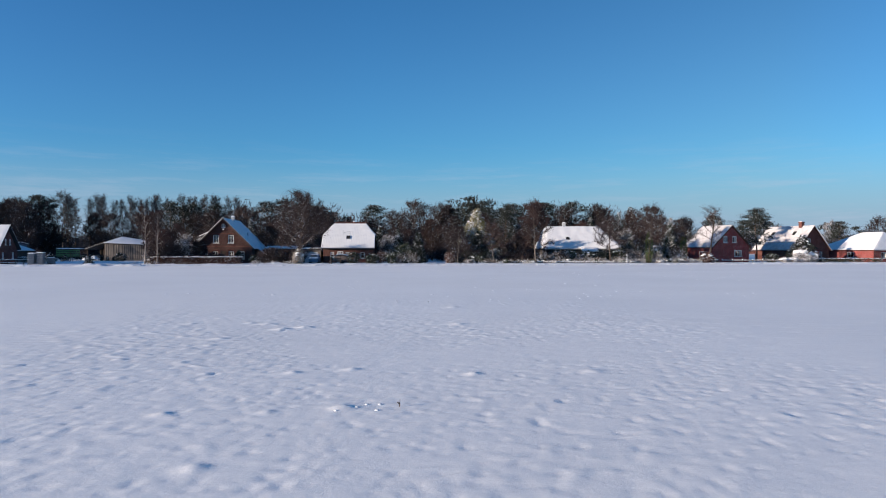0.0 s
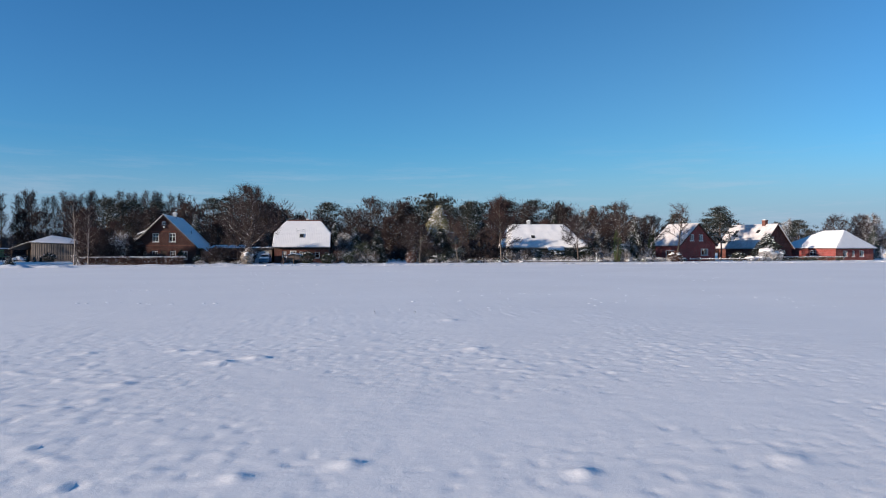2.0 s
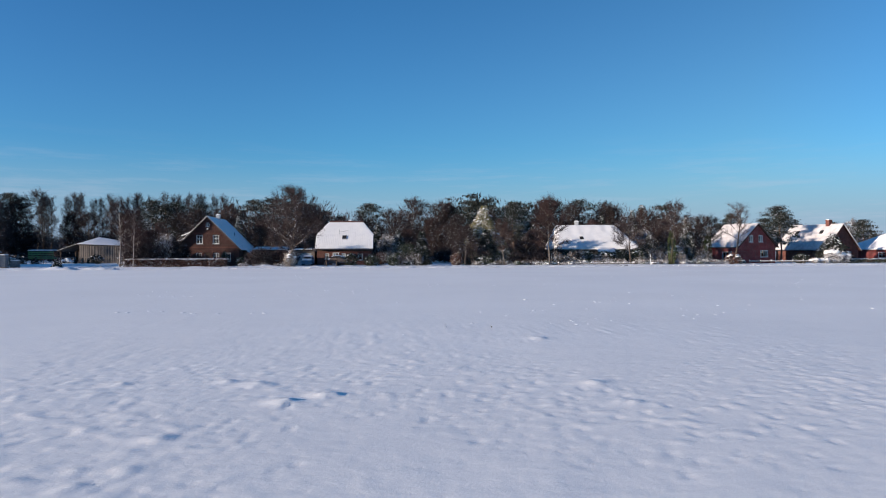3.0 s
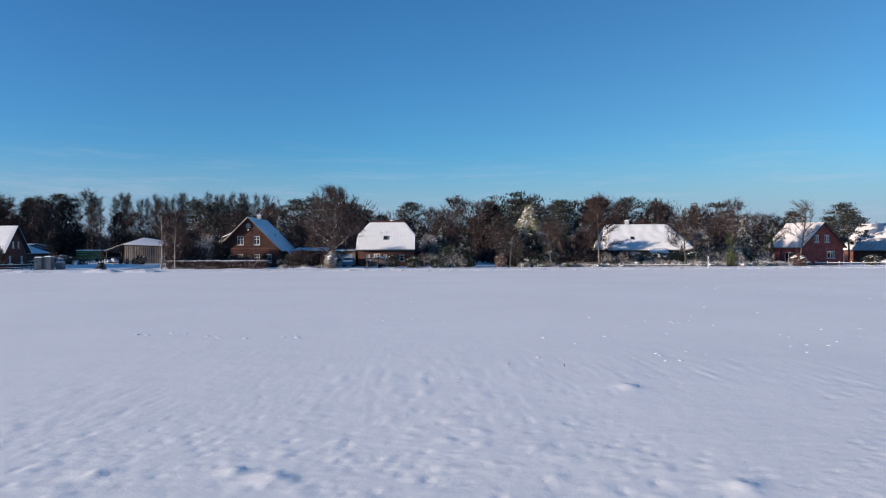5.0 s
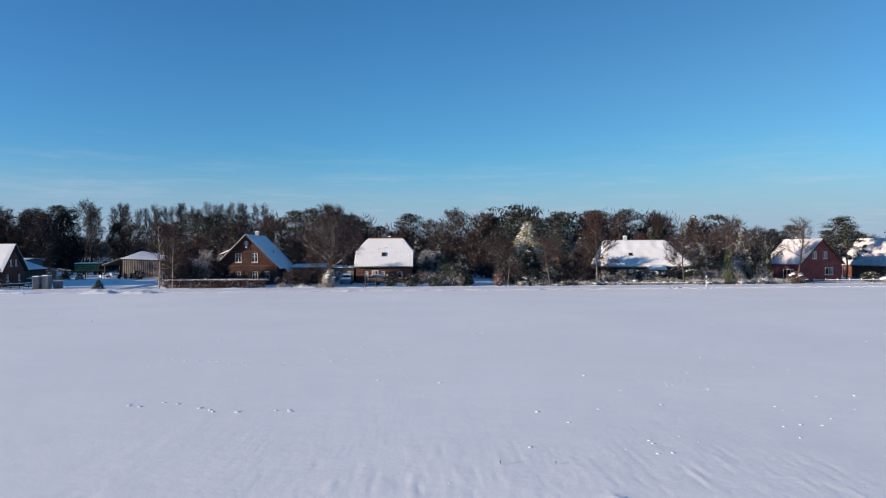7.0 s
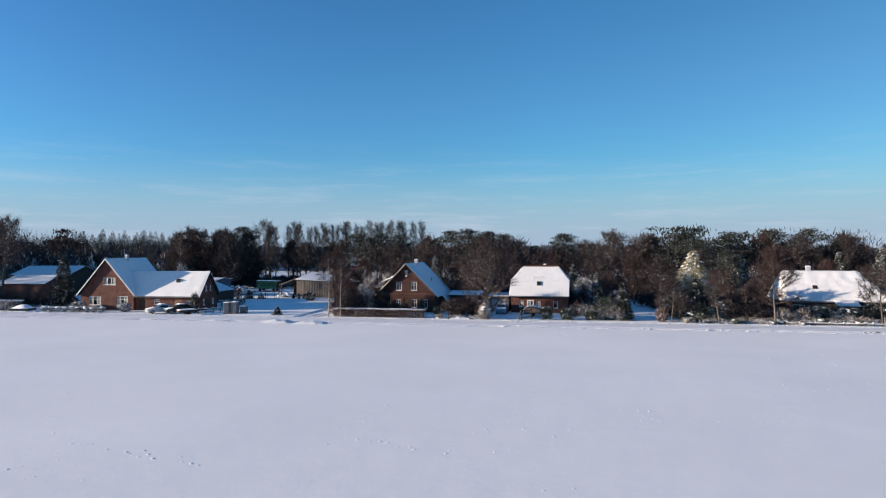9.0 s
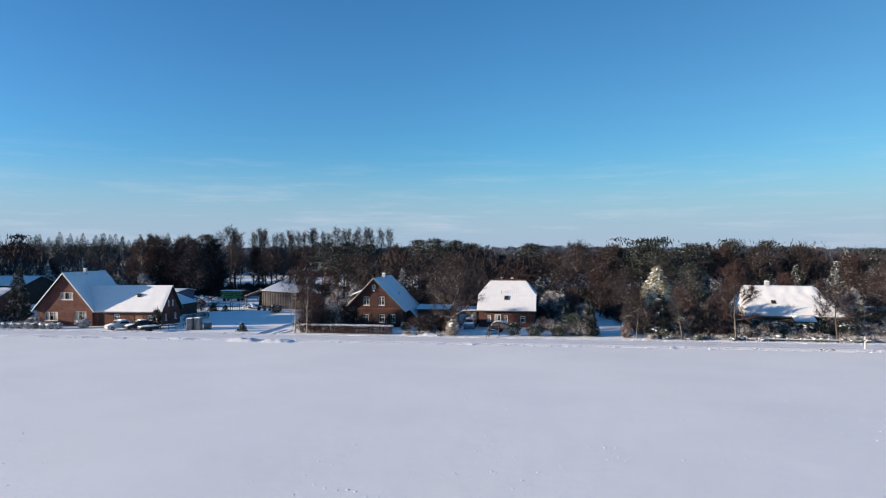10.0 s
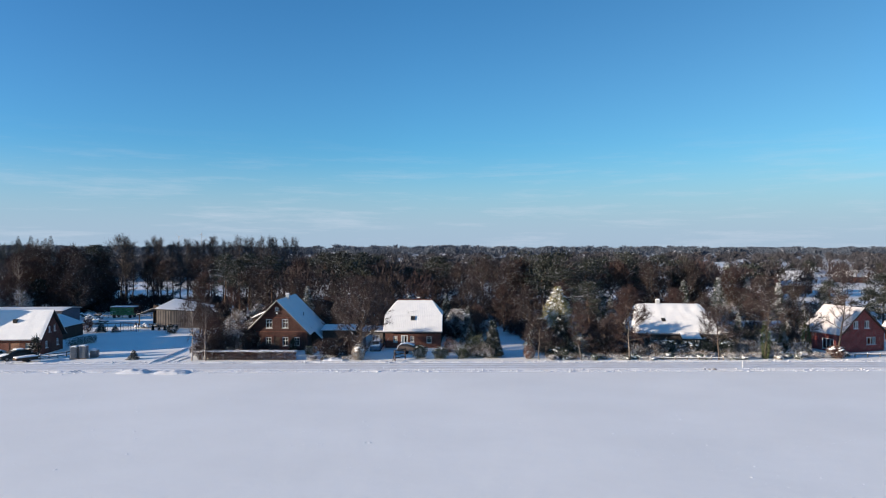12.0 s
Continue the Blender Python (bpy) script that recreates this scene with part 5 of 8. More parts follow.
def bare_tree(seed, H, spread, base=0.28, limbs=18, subs=6, twigs=5200, lift=0.7, droop=0.0, trunk=None, wid=0.05, stems=1, twig_len=(0.4, 1.05)):
    """A leafless tree, as two shapes: wood and twigs. lift: how steeply the limbs rise."""
    rng = np.random.default_rng(seed)
    wood, tips = Shape(), []
    r0 = trunk or H * 0.017
    half = np.array([spread * 1.15, spread * 1.15, H * (1 - base) * 0.53])
    heart = np.array([0, 0, H * (base + (1 - base) * 0.47)])

    def room(p, way):
        """How far it is from p along way to the crown's rounded outline."""
        o, w = (np.array(p) - heart) / half, np.array(way) / half
        a, b, c = w @ w, o @ w, o @ o - 1
        return (-b + math.sqrt(max(0.0, b * b - a * c))) / a

    for st in range(stems):
        lean_ = rng.normal(0, 0.05 + 0.09 * (stems > 1), 2)
        off = rng.normal(0, 0.25, 2) * (stems > 1)
        tz = np.linspace(0, H * 0.93, 9)
        wx = np.cumsum(rng.normal(0, 0.012 * H, 9)) * 0.6
        wy = np.cumsum(rng.normal(0, 0.012 * H, 9)) * 0.6
        pts = [(off[0] + lean_[0] * z + a - wx[0], off[1] + lean_[1] * z + b - wy[0], z - (0.1 if i == 0 else 0)) for i, (z, a, b) in enumerate(zip(tz, wx, wy))]
        rad = [r0 * (1.25 if i == 0 else 1) * (1 - 0.93 * z / (H * 0.93)) + 0.015 for i, z in enumerate(tz)]
        tube(wood, pts, rad, 7)
        P = np.array(pts)
        nl = max(4, limbs // stems)
        for i in range(nl):
            f = base + (0.97 - base) * ((i + rng.random()) / nl) ** 0.9
            z = f * H * 0.93
            p = np.array([np.interp(z, tz, P[:, 0]), np.interp(z, tz, P[:, 1]), z])
            a = i * 2.4 + rng.uniform(-0.5, 0.5)
            g = (f - base) / (1 - base)
            up = lift * (0.3 + 1.25 * g)
            way = unit(np.array([math.cos(a), math.sin(a), up]))
            reach = spread * (0.35 + 1.0 * math.sin(math.pi * min(0.97, 0.22 + 0.74 * g))) * rng.uniform(0.75, 1.15)
            lim = min(reach / max(0.35, math.hypot(way[0], way[1])), (H - z) / max(0.25, way[2]) * 1.05)
            lim = max(min(lim, room(p, way) * rng.uniform(0.72, 1.0)), 0.7)
            line = branch_line(rng, p, way, lim, 0.12, 5, droop * 0.3 - 0.03)
            rr = max(0.02, r0 * 0.42 * (1 - 0.75 * f))
            tube(wood, line, [rr * (1 - 0.92 * q / 5) + 0.006 for q in range(6)], 5)
            for j in range(subs):
                q = 0.25 + 0.72 * (j + rng.random()) / subs
                k = min(4, int(q * 5))
                sp = line[k] + (line[k + 1] - line[k]) * (q * 5 - k)
                sw = unit(unit(line[k + 1] - line[k]) * 0.75 + rng.normal(0, 0.58, 3) + np.array([0, 0, 0.25 - droop]))
                sl2 = min(lim * rng.uniform(0.26, 0.55), max(0.5, room(sp, sw)))
                sub = branch_line(rng, sp, sw, sl2, 0.2, 3, droop)
                tube(wood, sub, [rr * 0.36 + 0.004, rr * 0.24 + 0.003, rr * 0.14 + 0.003, 0.004], 3)
                tips.append((sub, sl2))
            tips.append((line[2:], lim * 0.5))
    out, total = [], sum(ln for _, ln in tips)
    for line, ln in tips:
        per = max(2, int(twigs * ln / total))
        L = np.array(line)
        q = rng.random(per) * (len(L) - 1.001)
        k = q.astype(int)
        fr = (q - k)[:, None]
        p = L[k] * (1 - fr) + L[k + 1] * fr
        d = unit(unit(L[k + 1] - L[k]) * 0.75 + rng.normal(0, 0.6, (per, 3)) + np.array([0, 0, 0.15 - 1.3 * droop]))
        out.append(slivers(p, d, rng.uniform(*twig_len, per), wid, rng))
    return wood, Shape().tris(np.concatenate(out))


def pine_tree(seed, H, spread, bare=0.45, clumps=58, blades=95, size=1.05):
    """A Scots pine: bare lower trunk, crooked limbs, flat needle plates."""
    rng = np.random.default_rng(seed)
    wood, out = Shape(), []
    tz = np.linspace(0, H * 0.94, 7)
    wx, wy = np.cumsum(rng.normal(0, 0.018 * H, 7)) * 0.6, np.cumsum(rng.normal(0, 0.018 * H, 7)) * 0.6
    wx, wy = wx - wx[0], wy - wy[0]
    tube(wood, [(a, b, z - (0.1 if z == 0 else 0)) for a, b, z in zip(wx, wy, tz)], [H * 0.016 * (1 - 0.85 * i / 6) + 0.02 for i in range(7)], 7)
    for i in range(clumps):
        f = bare + (1.0 - bare) * ((i + rng.random()) / clumps) ** 0.85
        z = f * H * 0.94
        g = (f - bare) / (1 - bare)
        a = i * 2.4 + rng.normal(0, 0.4)
        reach = spread * math.sin(math.pi * min(0.96, 0.2 + 0.76 * g)) * rng.uniform(0.3, 1.1)
        p = np.array([np.interp(z, tz, wx), np.interp(z, tz, wy), z])
        e = p + np.array([math.cos(a) * reach, math.sin(a) * reach, reach * rng.uniform(0.05, 0.5)])
        e[2] = min(e[2], H - 0.3)
        if i % 2 == 0:
            m = (p + e) / 2 + rng.normal(0, 0.12, 3)
            tube(wood, [p, m, e], [0.07 * (1.2 - f), 0.05 * (1.2 - f) + 0.01, 0.015], 4)
        sz = size * rng.uniform(0.6, 1.25)
        c = e + rng.normal(0, 1, (blades, 3)) * np.array([sz, sz, sz * 0.34]) * 0.62
        d = unit((c - e) * np.array([1, 1, 0.8]) + rng.normal(0, 0.5, (blades, 3)) + np.array([0, 0, 0.35]))
        out.append(slivers(c, d, rng.uniform(0.18, 0.42, blades), rng.uniform(0.09, 0.18, blades), rng))
    return wood, Shape().tris(np.concatenate(out))


def spruce_tree(seed, H, R, base=0.06, tiers=26, droop=0.35, dense=1.0, ragged=0.25, blade=1.0):
    """A cone of tiered, drooping branches."""
    rng = np.random.default_rng(seed)
    wood, out = Shape(), []
    tube(wood, [(0, 0, -0.1), (0, 0, H * 0.5), (0, 0, H * 0.97)], [H * 0.017, H * 0.01, 0.012], 7)
    for i in range(tiers):
        f = base + (1 - base) * (i / tiers)
        z = f * H
        rad = R * (1 - f) ** 0.85 + 0.12
        nb = max(4, int(5 + 7 * (1 - f)))
        for j in range(nb):
            a = 2 * math.pi * (j + rng.random() * 0.8) / nb + i * 0.7
            L = rad * rng.uniform(1 - ragged, 1.0 + ragged * 0.5)
            n = int((16 + 26 * L) * dense)
            t = rng.random(n) ** 0.7
            x = t * L
            zz = z + 0.25 * L * 0.5 - droop * x * (0.6 + 0.5 * t) + rng.normal(0, 0.05 + 0.03 * L, n)
            s = rng.normal(0, 0.10 + 0.16 * L * (1 - 0.5 * t), n)
            p = np.stack([x * math.cos(a) - s * math.sin(a), x * math.sin(a) + s * math.cos(a), zz], 1)
            d = unit(np.stack([math.cos(a) - math.sin(a) * s * 2, math.sin(a) + math.cos(a) * s * 2, -0.45 + 0 * s], 1) + rng.normal(0, 0.4, (n, 3)))
            g = 1 + (blade - 1) * (1 - f)
            out.append(slivers(p, d, g * rng.uniform(0.18, 0.45, n), g * rng.uniform(0.06, 0.13, n), rng))
    return wood, Shape().tris(np.concatenate(out))


def ball_of_leaves(seed, rx, ry, h, n, blade=(0.14, 0.3), wid=(0.06, 0.12), z0=0.0, shell=0.55):
    """Leaves of a shrub: thicker towards an uneven outline."""
    rng = np.random.default_rng(seed)
    d = unit(rng.normal(size=(n, 3)))
    r = (shell + (1 - shell) * rng.random(n) ** 0.6) * (1 + 0.34 * np.array([wobble(a * 1.7 + seed, b * 1.7, c * 1.7) for a, b, c in d]) + 0.12 * rng.normal(size=n))
    p = d * r[:, None] * np.array([rx, ry, h / 2]) + np.array([0, 0, z0 + h / 2])
    p[:, 2] = np.maximum(p[:, 2], z0 + 0.02)
    return Shape().tris(slivers(p, unit(d + rng.normal(0, 0.7, (n, 3))), rng.uniform(*blade, n), rng.uniform(*wid, n), rng))


LIB = {}


def stock(key, make, bark, leaf, load=None, clot=(0.12, 0.3)):
    """Keeps the meshes of a kind of tree, to be shared by its copies; load: height and radius of a cone of snow clots."""
    w, c = make()
    LIB[key] = [part_mesh("trunk", w, bark, True), part_mesh("crown", c, leaf)]
    if load:
        rng, s = np.random.default_rng(len(LIB)), Shape()
        for i in range(load[2]):
            f = rng.uniform(0.12, 0.97)
            r, a = (load[1] * (1 - f) ** 0.85 + 0.1) * rng.uniform(0.5, 0.98), rng.uniform(0, 6.28)
            g = rng.uniform(*clot)
            lumps(s, rng, (r * math.cos(a), r * math.sin(a), load[0] * f - 0.15 * r), a, g * 2.0, g, g * 0.4)
        LIB[key].append(part_mesh("snow_load", s, SNOW, True))


def part_mesh(name, shape, mat, smooth=False):
    me = shape.mesh(name, smooth)
    me.materials.append(mat)
    return me


def plant(name, label, category, key, x, y, scale=1.0, turn=0.0, group="", tall=1.0):
    t = thing(name, label, category, pose(x, y, 0, 0, 0, turn) @ Matrix.Diagonal((scale, scale, scale * tall, 1)), group)
    part("trunk", LIB[key][0], None, t)
    part("crown", LIB[key][1], None, t)
    if len(LIB[key]) > 2:
        tagged(part("snow_load", LIB[key][2], None, t), "clots of snow on the branches", kind="stuff")
    return t


for i_ in range(4):
    stock(f"oak{i_}", lambda: bare_tree(20 + i_, 14.0, 4.6, 0.12, 36, 7, 10500, 0.75, wid=0.034, twig_len=(0.5, 1.5)), BARK, TWIG)
for i_ in range(2):
    stock(f"alder{i_}", lambda: bare_tree(40 + i_, 14.0, 3.4, 0.10, 36, 7, 10000, 1.1, wid=0.034, twig_len=(0.5, 1.4)), BARK, TWIG_RED)
for i_ in range(2):
    stock(f"frost{i_}", lambda: bare_tree(50 + i_, 11.0, 3.6, 0.1, 30, 7, 8500, 0.8, wid=0.034, twig_len=(0.4, 1.2)), BARK, TWIG_FROST)
for i_ in range(2):
    stock(f"birch{i_}", lambda: bare_tree(60 + i_, 10.0, 1.9, 0.3, 22, 6, 3400, 1.15, 0.10, trunk=0.085, wid=0.02, stems=1, twig_len=(0.4, 1.2)), BIRCH_BARK, TWIG_RED)
stock("slim_tree", lambda: bare_tree(63, 9.5, 2.0, 0.3, 20, 6, 3200, 1.1, 0.06, trunk=0.10, wid=0.03), PALE_BARK, TWIG_RED)
stock("red_verge", lambda: bare_tree(68, 10.8, 3.0, 0.24, 26, 9, 9500, 1.0, trunk=0.11, wid=0.026, twig_len=(0.4, 1.2)), PALE_BARK, TWIG_RED)
stock("birch_bush", lambda: bare_tree(66, 8.5, 3.0, 0.34, 22, 6, 6500, 0.7, 0.06, trunk=0.085, wid=0.045), PALE_BARK, TWIG)
for i_ in range(3):
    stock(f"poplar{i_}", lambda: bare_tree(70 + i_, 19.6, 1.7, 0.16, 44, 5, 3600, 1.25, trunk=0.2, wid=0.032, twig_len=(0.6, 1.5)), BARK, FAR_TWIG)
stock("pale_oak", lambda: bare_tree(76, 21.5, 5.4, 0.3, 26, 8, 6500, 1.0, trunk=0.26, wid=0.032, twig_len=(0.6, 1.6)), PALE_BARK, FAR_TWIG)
stock("lane_tree", lambda: bare_tree(80, 12.2, 5.0, 0.13, 34, 11, 18000, 0.85, trunk=0.21, wid=0.024, stems=1, twig_len=(0.4, 1.3)), BARK, TWIG)
for i_ in range(2):
    stock(f"farm_oak{i_}", lambda: bare_tree(25 + i_, 17.5, 4.6, 0.36, 18, 9, 5200, 0.85, trunk=0.27, wid=0.028, twig_len=(0.5, 1.5)), BARK, TWIG)
for i_ in range(2):
    stock(f"garden_bare{i_}", lambda: bare_tree(86 + i_, 14.0, 4.0, 0.12, 22, 6, 4200, 0.85, wid=0.05, twig_len=(0.7, 2.0)), BARK, (TWIG, TWIG_RED)[i_])
stock("small_bare", lambda: bare_tree(81, 8.0, 3.2, 0.3, 20, 7, 4200, 0.7, trunk=0.13, wid=0.04), BARK, TWIG)
stock("open_tree", lambda: bare_tree(84, 8.0, 2.6, 0.42, 20, 7, 3600, 0.8, trunk=0.15, wid=0.026, twig_len=(0.3, 0.9)), BARK, TWIG)
stock("tall_open", lambda: bare_tree(85, 10.6, 2.3, 0.34, 18, 6, 1900, 1.2, trunk=0.17, wid=0.022, twig_len=(0.4, 1.1)), BARK, TWIG_RED)
stock("shade_fir", lambda: spruce_tree(116, 6.4, 3.2, 0.02, 20, 0.25, 1.3, 0.3), BARK, NEEDLES, (6.4, 3.2, 26))
stock("shrub_bare", lambda: bare_tree(82, 4.0, 1.6, 0.05, 18, 5, 3600, 1.0, trunk=0.05, wid=0.045, stems=4, twig_len=(0.4, 0.9)), BARK, TWIG)
stock("shrub_frost", lambda: bare_tree(83, 4.0, 1.7, 0.05, 18, 5, 3600, 0.9, trunk=0.05, wid=0.05, stems=4, twig_len=(0.4, 0.9)), BARK, TWIG_FROST)
for i_ in range(4):
    stock(f"pine{i_}", lambda: pine_tree(90 + i_, 15.0, 4.0, 0.36 if i_ % 2 else 0.46, 70, 95), PINE_BARK, NEEDLES)
stock("pine_small", lambda: pine_tree(96, 8.6, 2.6, 0.35, 34, 90, 0.75), PINE_BARK, NEEDLES)
for i_ in range(2):
    stock(f"spruce{i_}", lambda: spruce_tree(100 + i_, 12.0, 2.9, tiers=26, dense=0.95, ragged=0.35), BARK, NEEDLES_DUSTED, (12.0, 2.9, 70), (0.1, 0.26))
for i_ in range(2):
    stock(f"laden{i_}", lambda: spruce_tree(104 + i_, 12.0, 3.2, 0.05, 22, 0.4, 0.9, 0.4), BARK, NEEDLES_SNOWY, (12.0, 3.2, 90), (0.12, 0.3))
stock("sun_spruce", lambda: spruce_tree(110, 10.5, 5.4, 0.04, 30, 0.3, 1.5, 0.4), BARK, SUNNY_NEEDLES, (10.5, 5.4, 120), (0.18, 0.45))
stock("wide_fir", lambda: spruce_tree(115, 5.4, 3.9, 0.05, 15, 0.25, 1.0, 0.4), BARK, NEEDLES, (5.4, 3.9, 80))
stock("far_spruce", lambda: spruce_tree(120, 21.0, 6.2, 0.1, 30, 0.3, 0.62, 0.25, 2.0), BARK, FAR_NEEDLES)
stock("cedar", lambda: spruce_tree(111, 10.2, 2.5, 0.02, 26, 0.1, 1.2, 0.15), BARK, NEEDLES)
stock("thuja", lambda: spruce_tree(112, 6.0, 1.5, 0.02, 22, -0.1, 1.2, 0.15), BARK, NEEDLES, (6.0, 1.5, 14))

BARE = "leafless deciduous tree with dense brown twigs"
# beside the lane
plant("bare_tree", "wide leafless tree with pale forked trunk beside the lane", "tree", "lane_tree", -12.9, 108.0, 1.0, 20)
plant("birch", "slender bare birch with white trunk at the hedge end", "tree", "birch0", -37.6, 107.4, 1.0, 0, "birches by the hedge")
plant("birch", "slender bare birch with white trunk at the hedge end", "tree", "birch1", -35.6, 107.3, 0.9, 60, "birches by the hedge")
for x_, y_, k_, s_, t_ in ((14.2, 106.2, "birch_bush", 0.7, 30), (20.4, 105.3, "slim_tree", 0.8, 130), (27.7, 105.2, "red_verge", 1.0, 200)):
    plant("verge_tree", "thin bare tree with pale trunk on the verge", "tree", k_, x_, y_, s_, t_, "verge trees along the lane")
plant("verge_tree", "bare spreading tree on the verge before the hipped house", "tree", "small_bare", 41.1, 104.9, 0.98, 70, "verge trees along the lane")
plant("garden_tree", "bare tree with knotted crown before the red house", "tree", "tall_open", 60.5, 107.0, 1.0, 10)
plant("golden_spruce", "sunlit golden conifer laden with snow", "tree", "sun_spruce", 19.5, 117.6, 1.0, 0)
# added fir: its dark needles stand in for the spruce's shaded lower half
plant("shade_fir", "added dark evergreen standing in for the golden conifer's shaded lower half", "tree", "shade_fir", 19.2, 113.6, 0.95, 40)
plant("cedar", "dark dense conical evergreen beside the farmhouse", "tree", "cedar", -93.6, 118.3, 1.0, 0)
for x_, y_, s_, t_ in ((-120.0, 125.8, 0.98, 0), (-111.8, 123.3, 1.02, 91), (-126.0, 138.8, 1.05, 50)):
    plant("farm_tree", "tall leafless tree with forked trunk behind the hedge", "tree", f"farm_oak{int(t_) % 2}", x_, y_, s_, t_, "tall bare trees by the sheds")

# woodland edge behind the gardens: (x, y, kind, height factor, turn)
EDGE = [
    (-104, 182, "oak2", 1.25, 0), (-98, 186, "alder1", 1.18, 40), (-93, 180, "oak2", 1.16, 80), (-90, 185, "pine0", 1.2, 150), (-88, 184, "alder0", 1.12, 30), (-94.2, 208, "pale_oak", 0.98, 10), (-101, 176, "alder0", 1.0, 10), (-88.6, 172.8, "oak3", 1.0, 70),
    (-101.5, 170, "birch1", 1.55, 60), (-103, 172, "birch0", 1.6, 200), (-112, 196, "oak0", 1.2, 60), (-105, 200, "oak2", 1.25, 100),
    (-53.5, 176, "pine1", 1.05, 200), (-49, 182, "pine3", 1.05, 20), (-58.9, 171.1, "spruce0", 0.75, 0), (-48.5, 171.5, "pine0", 0.95, 130), (-54.1, 163.2, "alder1", 0.8, 0), (-64, 196, "oak1", 1.0, 20), (-70, 204, "alder0", 0.95, 80), (-77, 199, "oak0", 0.95, 120), (-84, 206, "alder1", 1.0, 10), (-45, 168, "oak1", 0.85, 0), (-42, 178, "pine2", 1.0, 75),
    (-39, 160, "oak0", 0.85, 140), (-33, 170, "alder0", 1.0, 20), (-28, 176, "pine1", 1.08, 10), (-23, 172, "pine2", 1.08, 60), (-18, 178, "pine0", 1.06, 90), (-14, 168, "oak2", 0.95, 200),
    (-12, 176, "spruce1", 1.15, 0), (-8, 172, "alder1", 0.72, 10), (0.2, 172, "pine0", 1.0, 250), (-14.5, 177, "pine2", 1.0, 100), (-10.5, 174, "pine1", 0.88, 210), (-6.8, 178, "pine3", 0.8, 300), (6, 168, "oak3", 0.9, 30), (11, 156, "oak0", 1.05, 10), (16, 152, "oak2", 0.98, 210), (20, 160, "alder0", 1.0, 0),
    (24, 152, "pine2", 0.95, 0), (28, 160, "pine1", 1.0, 100), (27, 146, "pine0", 0.86, 40), (33, 150, "pine3", 0.92, 150), (36, 160, "pine2", 0.98, 90), (40, 152, "alder0", 0.98, 130), (44, 158, "pine0", 1.0, 180), (47.6, 150.8, "oak2", 0.95, 20),
    (51.8, 158.7, "pine1", 1.03, 240), (56.0, 150.7, "oak3", 0.95, 60), (59.1, 158.7, "oak0", 0.95, 170), (63.3, 146.6, "alder1", 0.86, 50), (67.4, 140.6, "oak1", 0.78, 0), (72.6, 146.5, "frost0", 0.62, 0), (77.8, 138.4, "alder0", 0.58, 90),
    (-30, 146, "oak3", 0.72, 60), (-36, 141, "shrub_frost", 1.35, 0), (-21, 141, "oak1", 0.66, 20), (-16, 137, "alder0", 0.62, 60), (-13, 145, "oak3", 0.72, 110), (-6, 143, "spruce0", 0.62, 0), (1.5, 137, "spruce1", 0.66, 90), (-2.5, 139, "alder1", 0.6, 0),
    (7, 139, "oak1", 0.7, 80), (13, 137, "alder1", 0.66, 0), (17, 131, "oak3", 0.66, 120), (23, 131, "alder0", 0.72, 30), (28, 129, "pine3", 0.72, 60), (31, 126, "spruce1", 0.66, 140),
    (50.2, 139.8, "spruce0", 0.85, 10), (54.9, 134.7, "spruce1", 0.92, 0), (59.1, 131.7, "oak3", 0.62, 60), (46.5, 134.8, "alder1", 0.62, 100), (66, 124.5, "spruce1", 0.6, 15), (71.5, 123.5, "spruce0", 0.68, 80), (76.5, 133, "pine3", 0.7, 10), (70, 142, "oak0", 0.6, 40), (64.2, 150, "laden0", 1.12, 0), (66.7, 146, "laden1", 0.84, 40), (67.8, 136, "laden0", 0.83, 80), (72.7, 140, "laden1", 0.79, 10), (77.5, 136, "laden1", 0.85, 130), (85.4, 131, "pine2", 0.8, 200), (64.3, 129.6, "spruce0", 0.72, 40), (69.5, 133.6, "oak2", 0.7, 200), (74.7, 127.5, "spruce1", 0.75, 40),
    (80.9, 128.4, "pine_small", 1.05, 0), (90.2, 136.2, "frost0", 0.8, 0), (97.3, 140.0, "oak2", 0.6, 0), (106.5, 131.9, "pine_small", 1.05, 70), (112.6, 141.9, "frost1", 0.85, 10), (122.9, 137.8, "oak1", 0.75, 50), (131, 140, "oak0", 0.76, 100), (140, 146, "frost0", 1.0, 30),
    (77.2, 118.4, "pine_small", 1.12, 0), (114.7, 119.8, "spruce1", 0.6, 0),
    (-97.0, 160, "alder1", 0.75, 0), (-99.5, 157, "spruce1", 0.66, 120), (-94.0, 158, "shrub_frost", 1.7, 200),
]
KINDS = {"birch": ("birch", "tall bare birch with white trunk"), "pale_oak": ("bare_tree", "tall round-crowned leafless tree with pale twigs"), "laden": ("spruce", "dark spruce heavily laden with clots of snow"), "oak": ("bare_tree", BARE), "alder": ("bare_tree", "leafless tree with reddish-brown twigs"), "frost": ("frosted_tree", "leafless tree with snow-dusted twigs"),
         "pine": ("pine", "dark green pine with bare reddish trunk"), "spruce": ("spruce", "spruce with snow-laden branches"), "shrub": ("shrub", "leafless shrub with snow-dusted twigs")}
for x_, y_, k_, s_, t_ in EDGE:
    nm_, lb_ = next(v for kk, v in KINDS.items() if k_.startswith(kk))
    plant(nm_, lb_ + " at the woodland edge", "tree", k_, x_, y_, s_, t_, "trees at the woodland edge")

# the row of tall thin trees beyond the meadow
rng_ = np.random.default_rng(5)
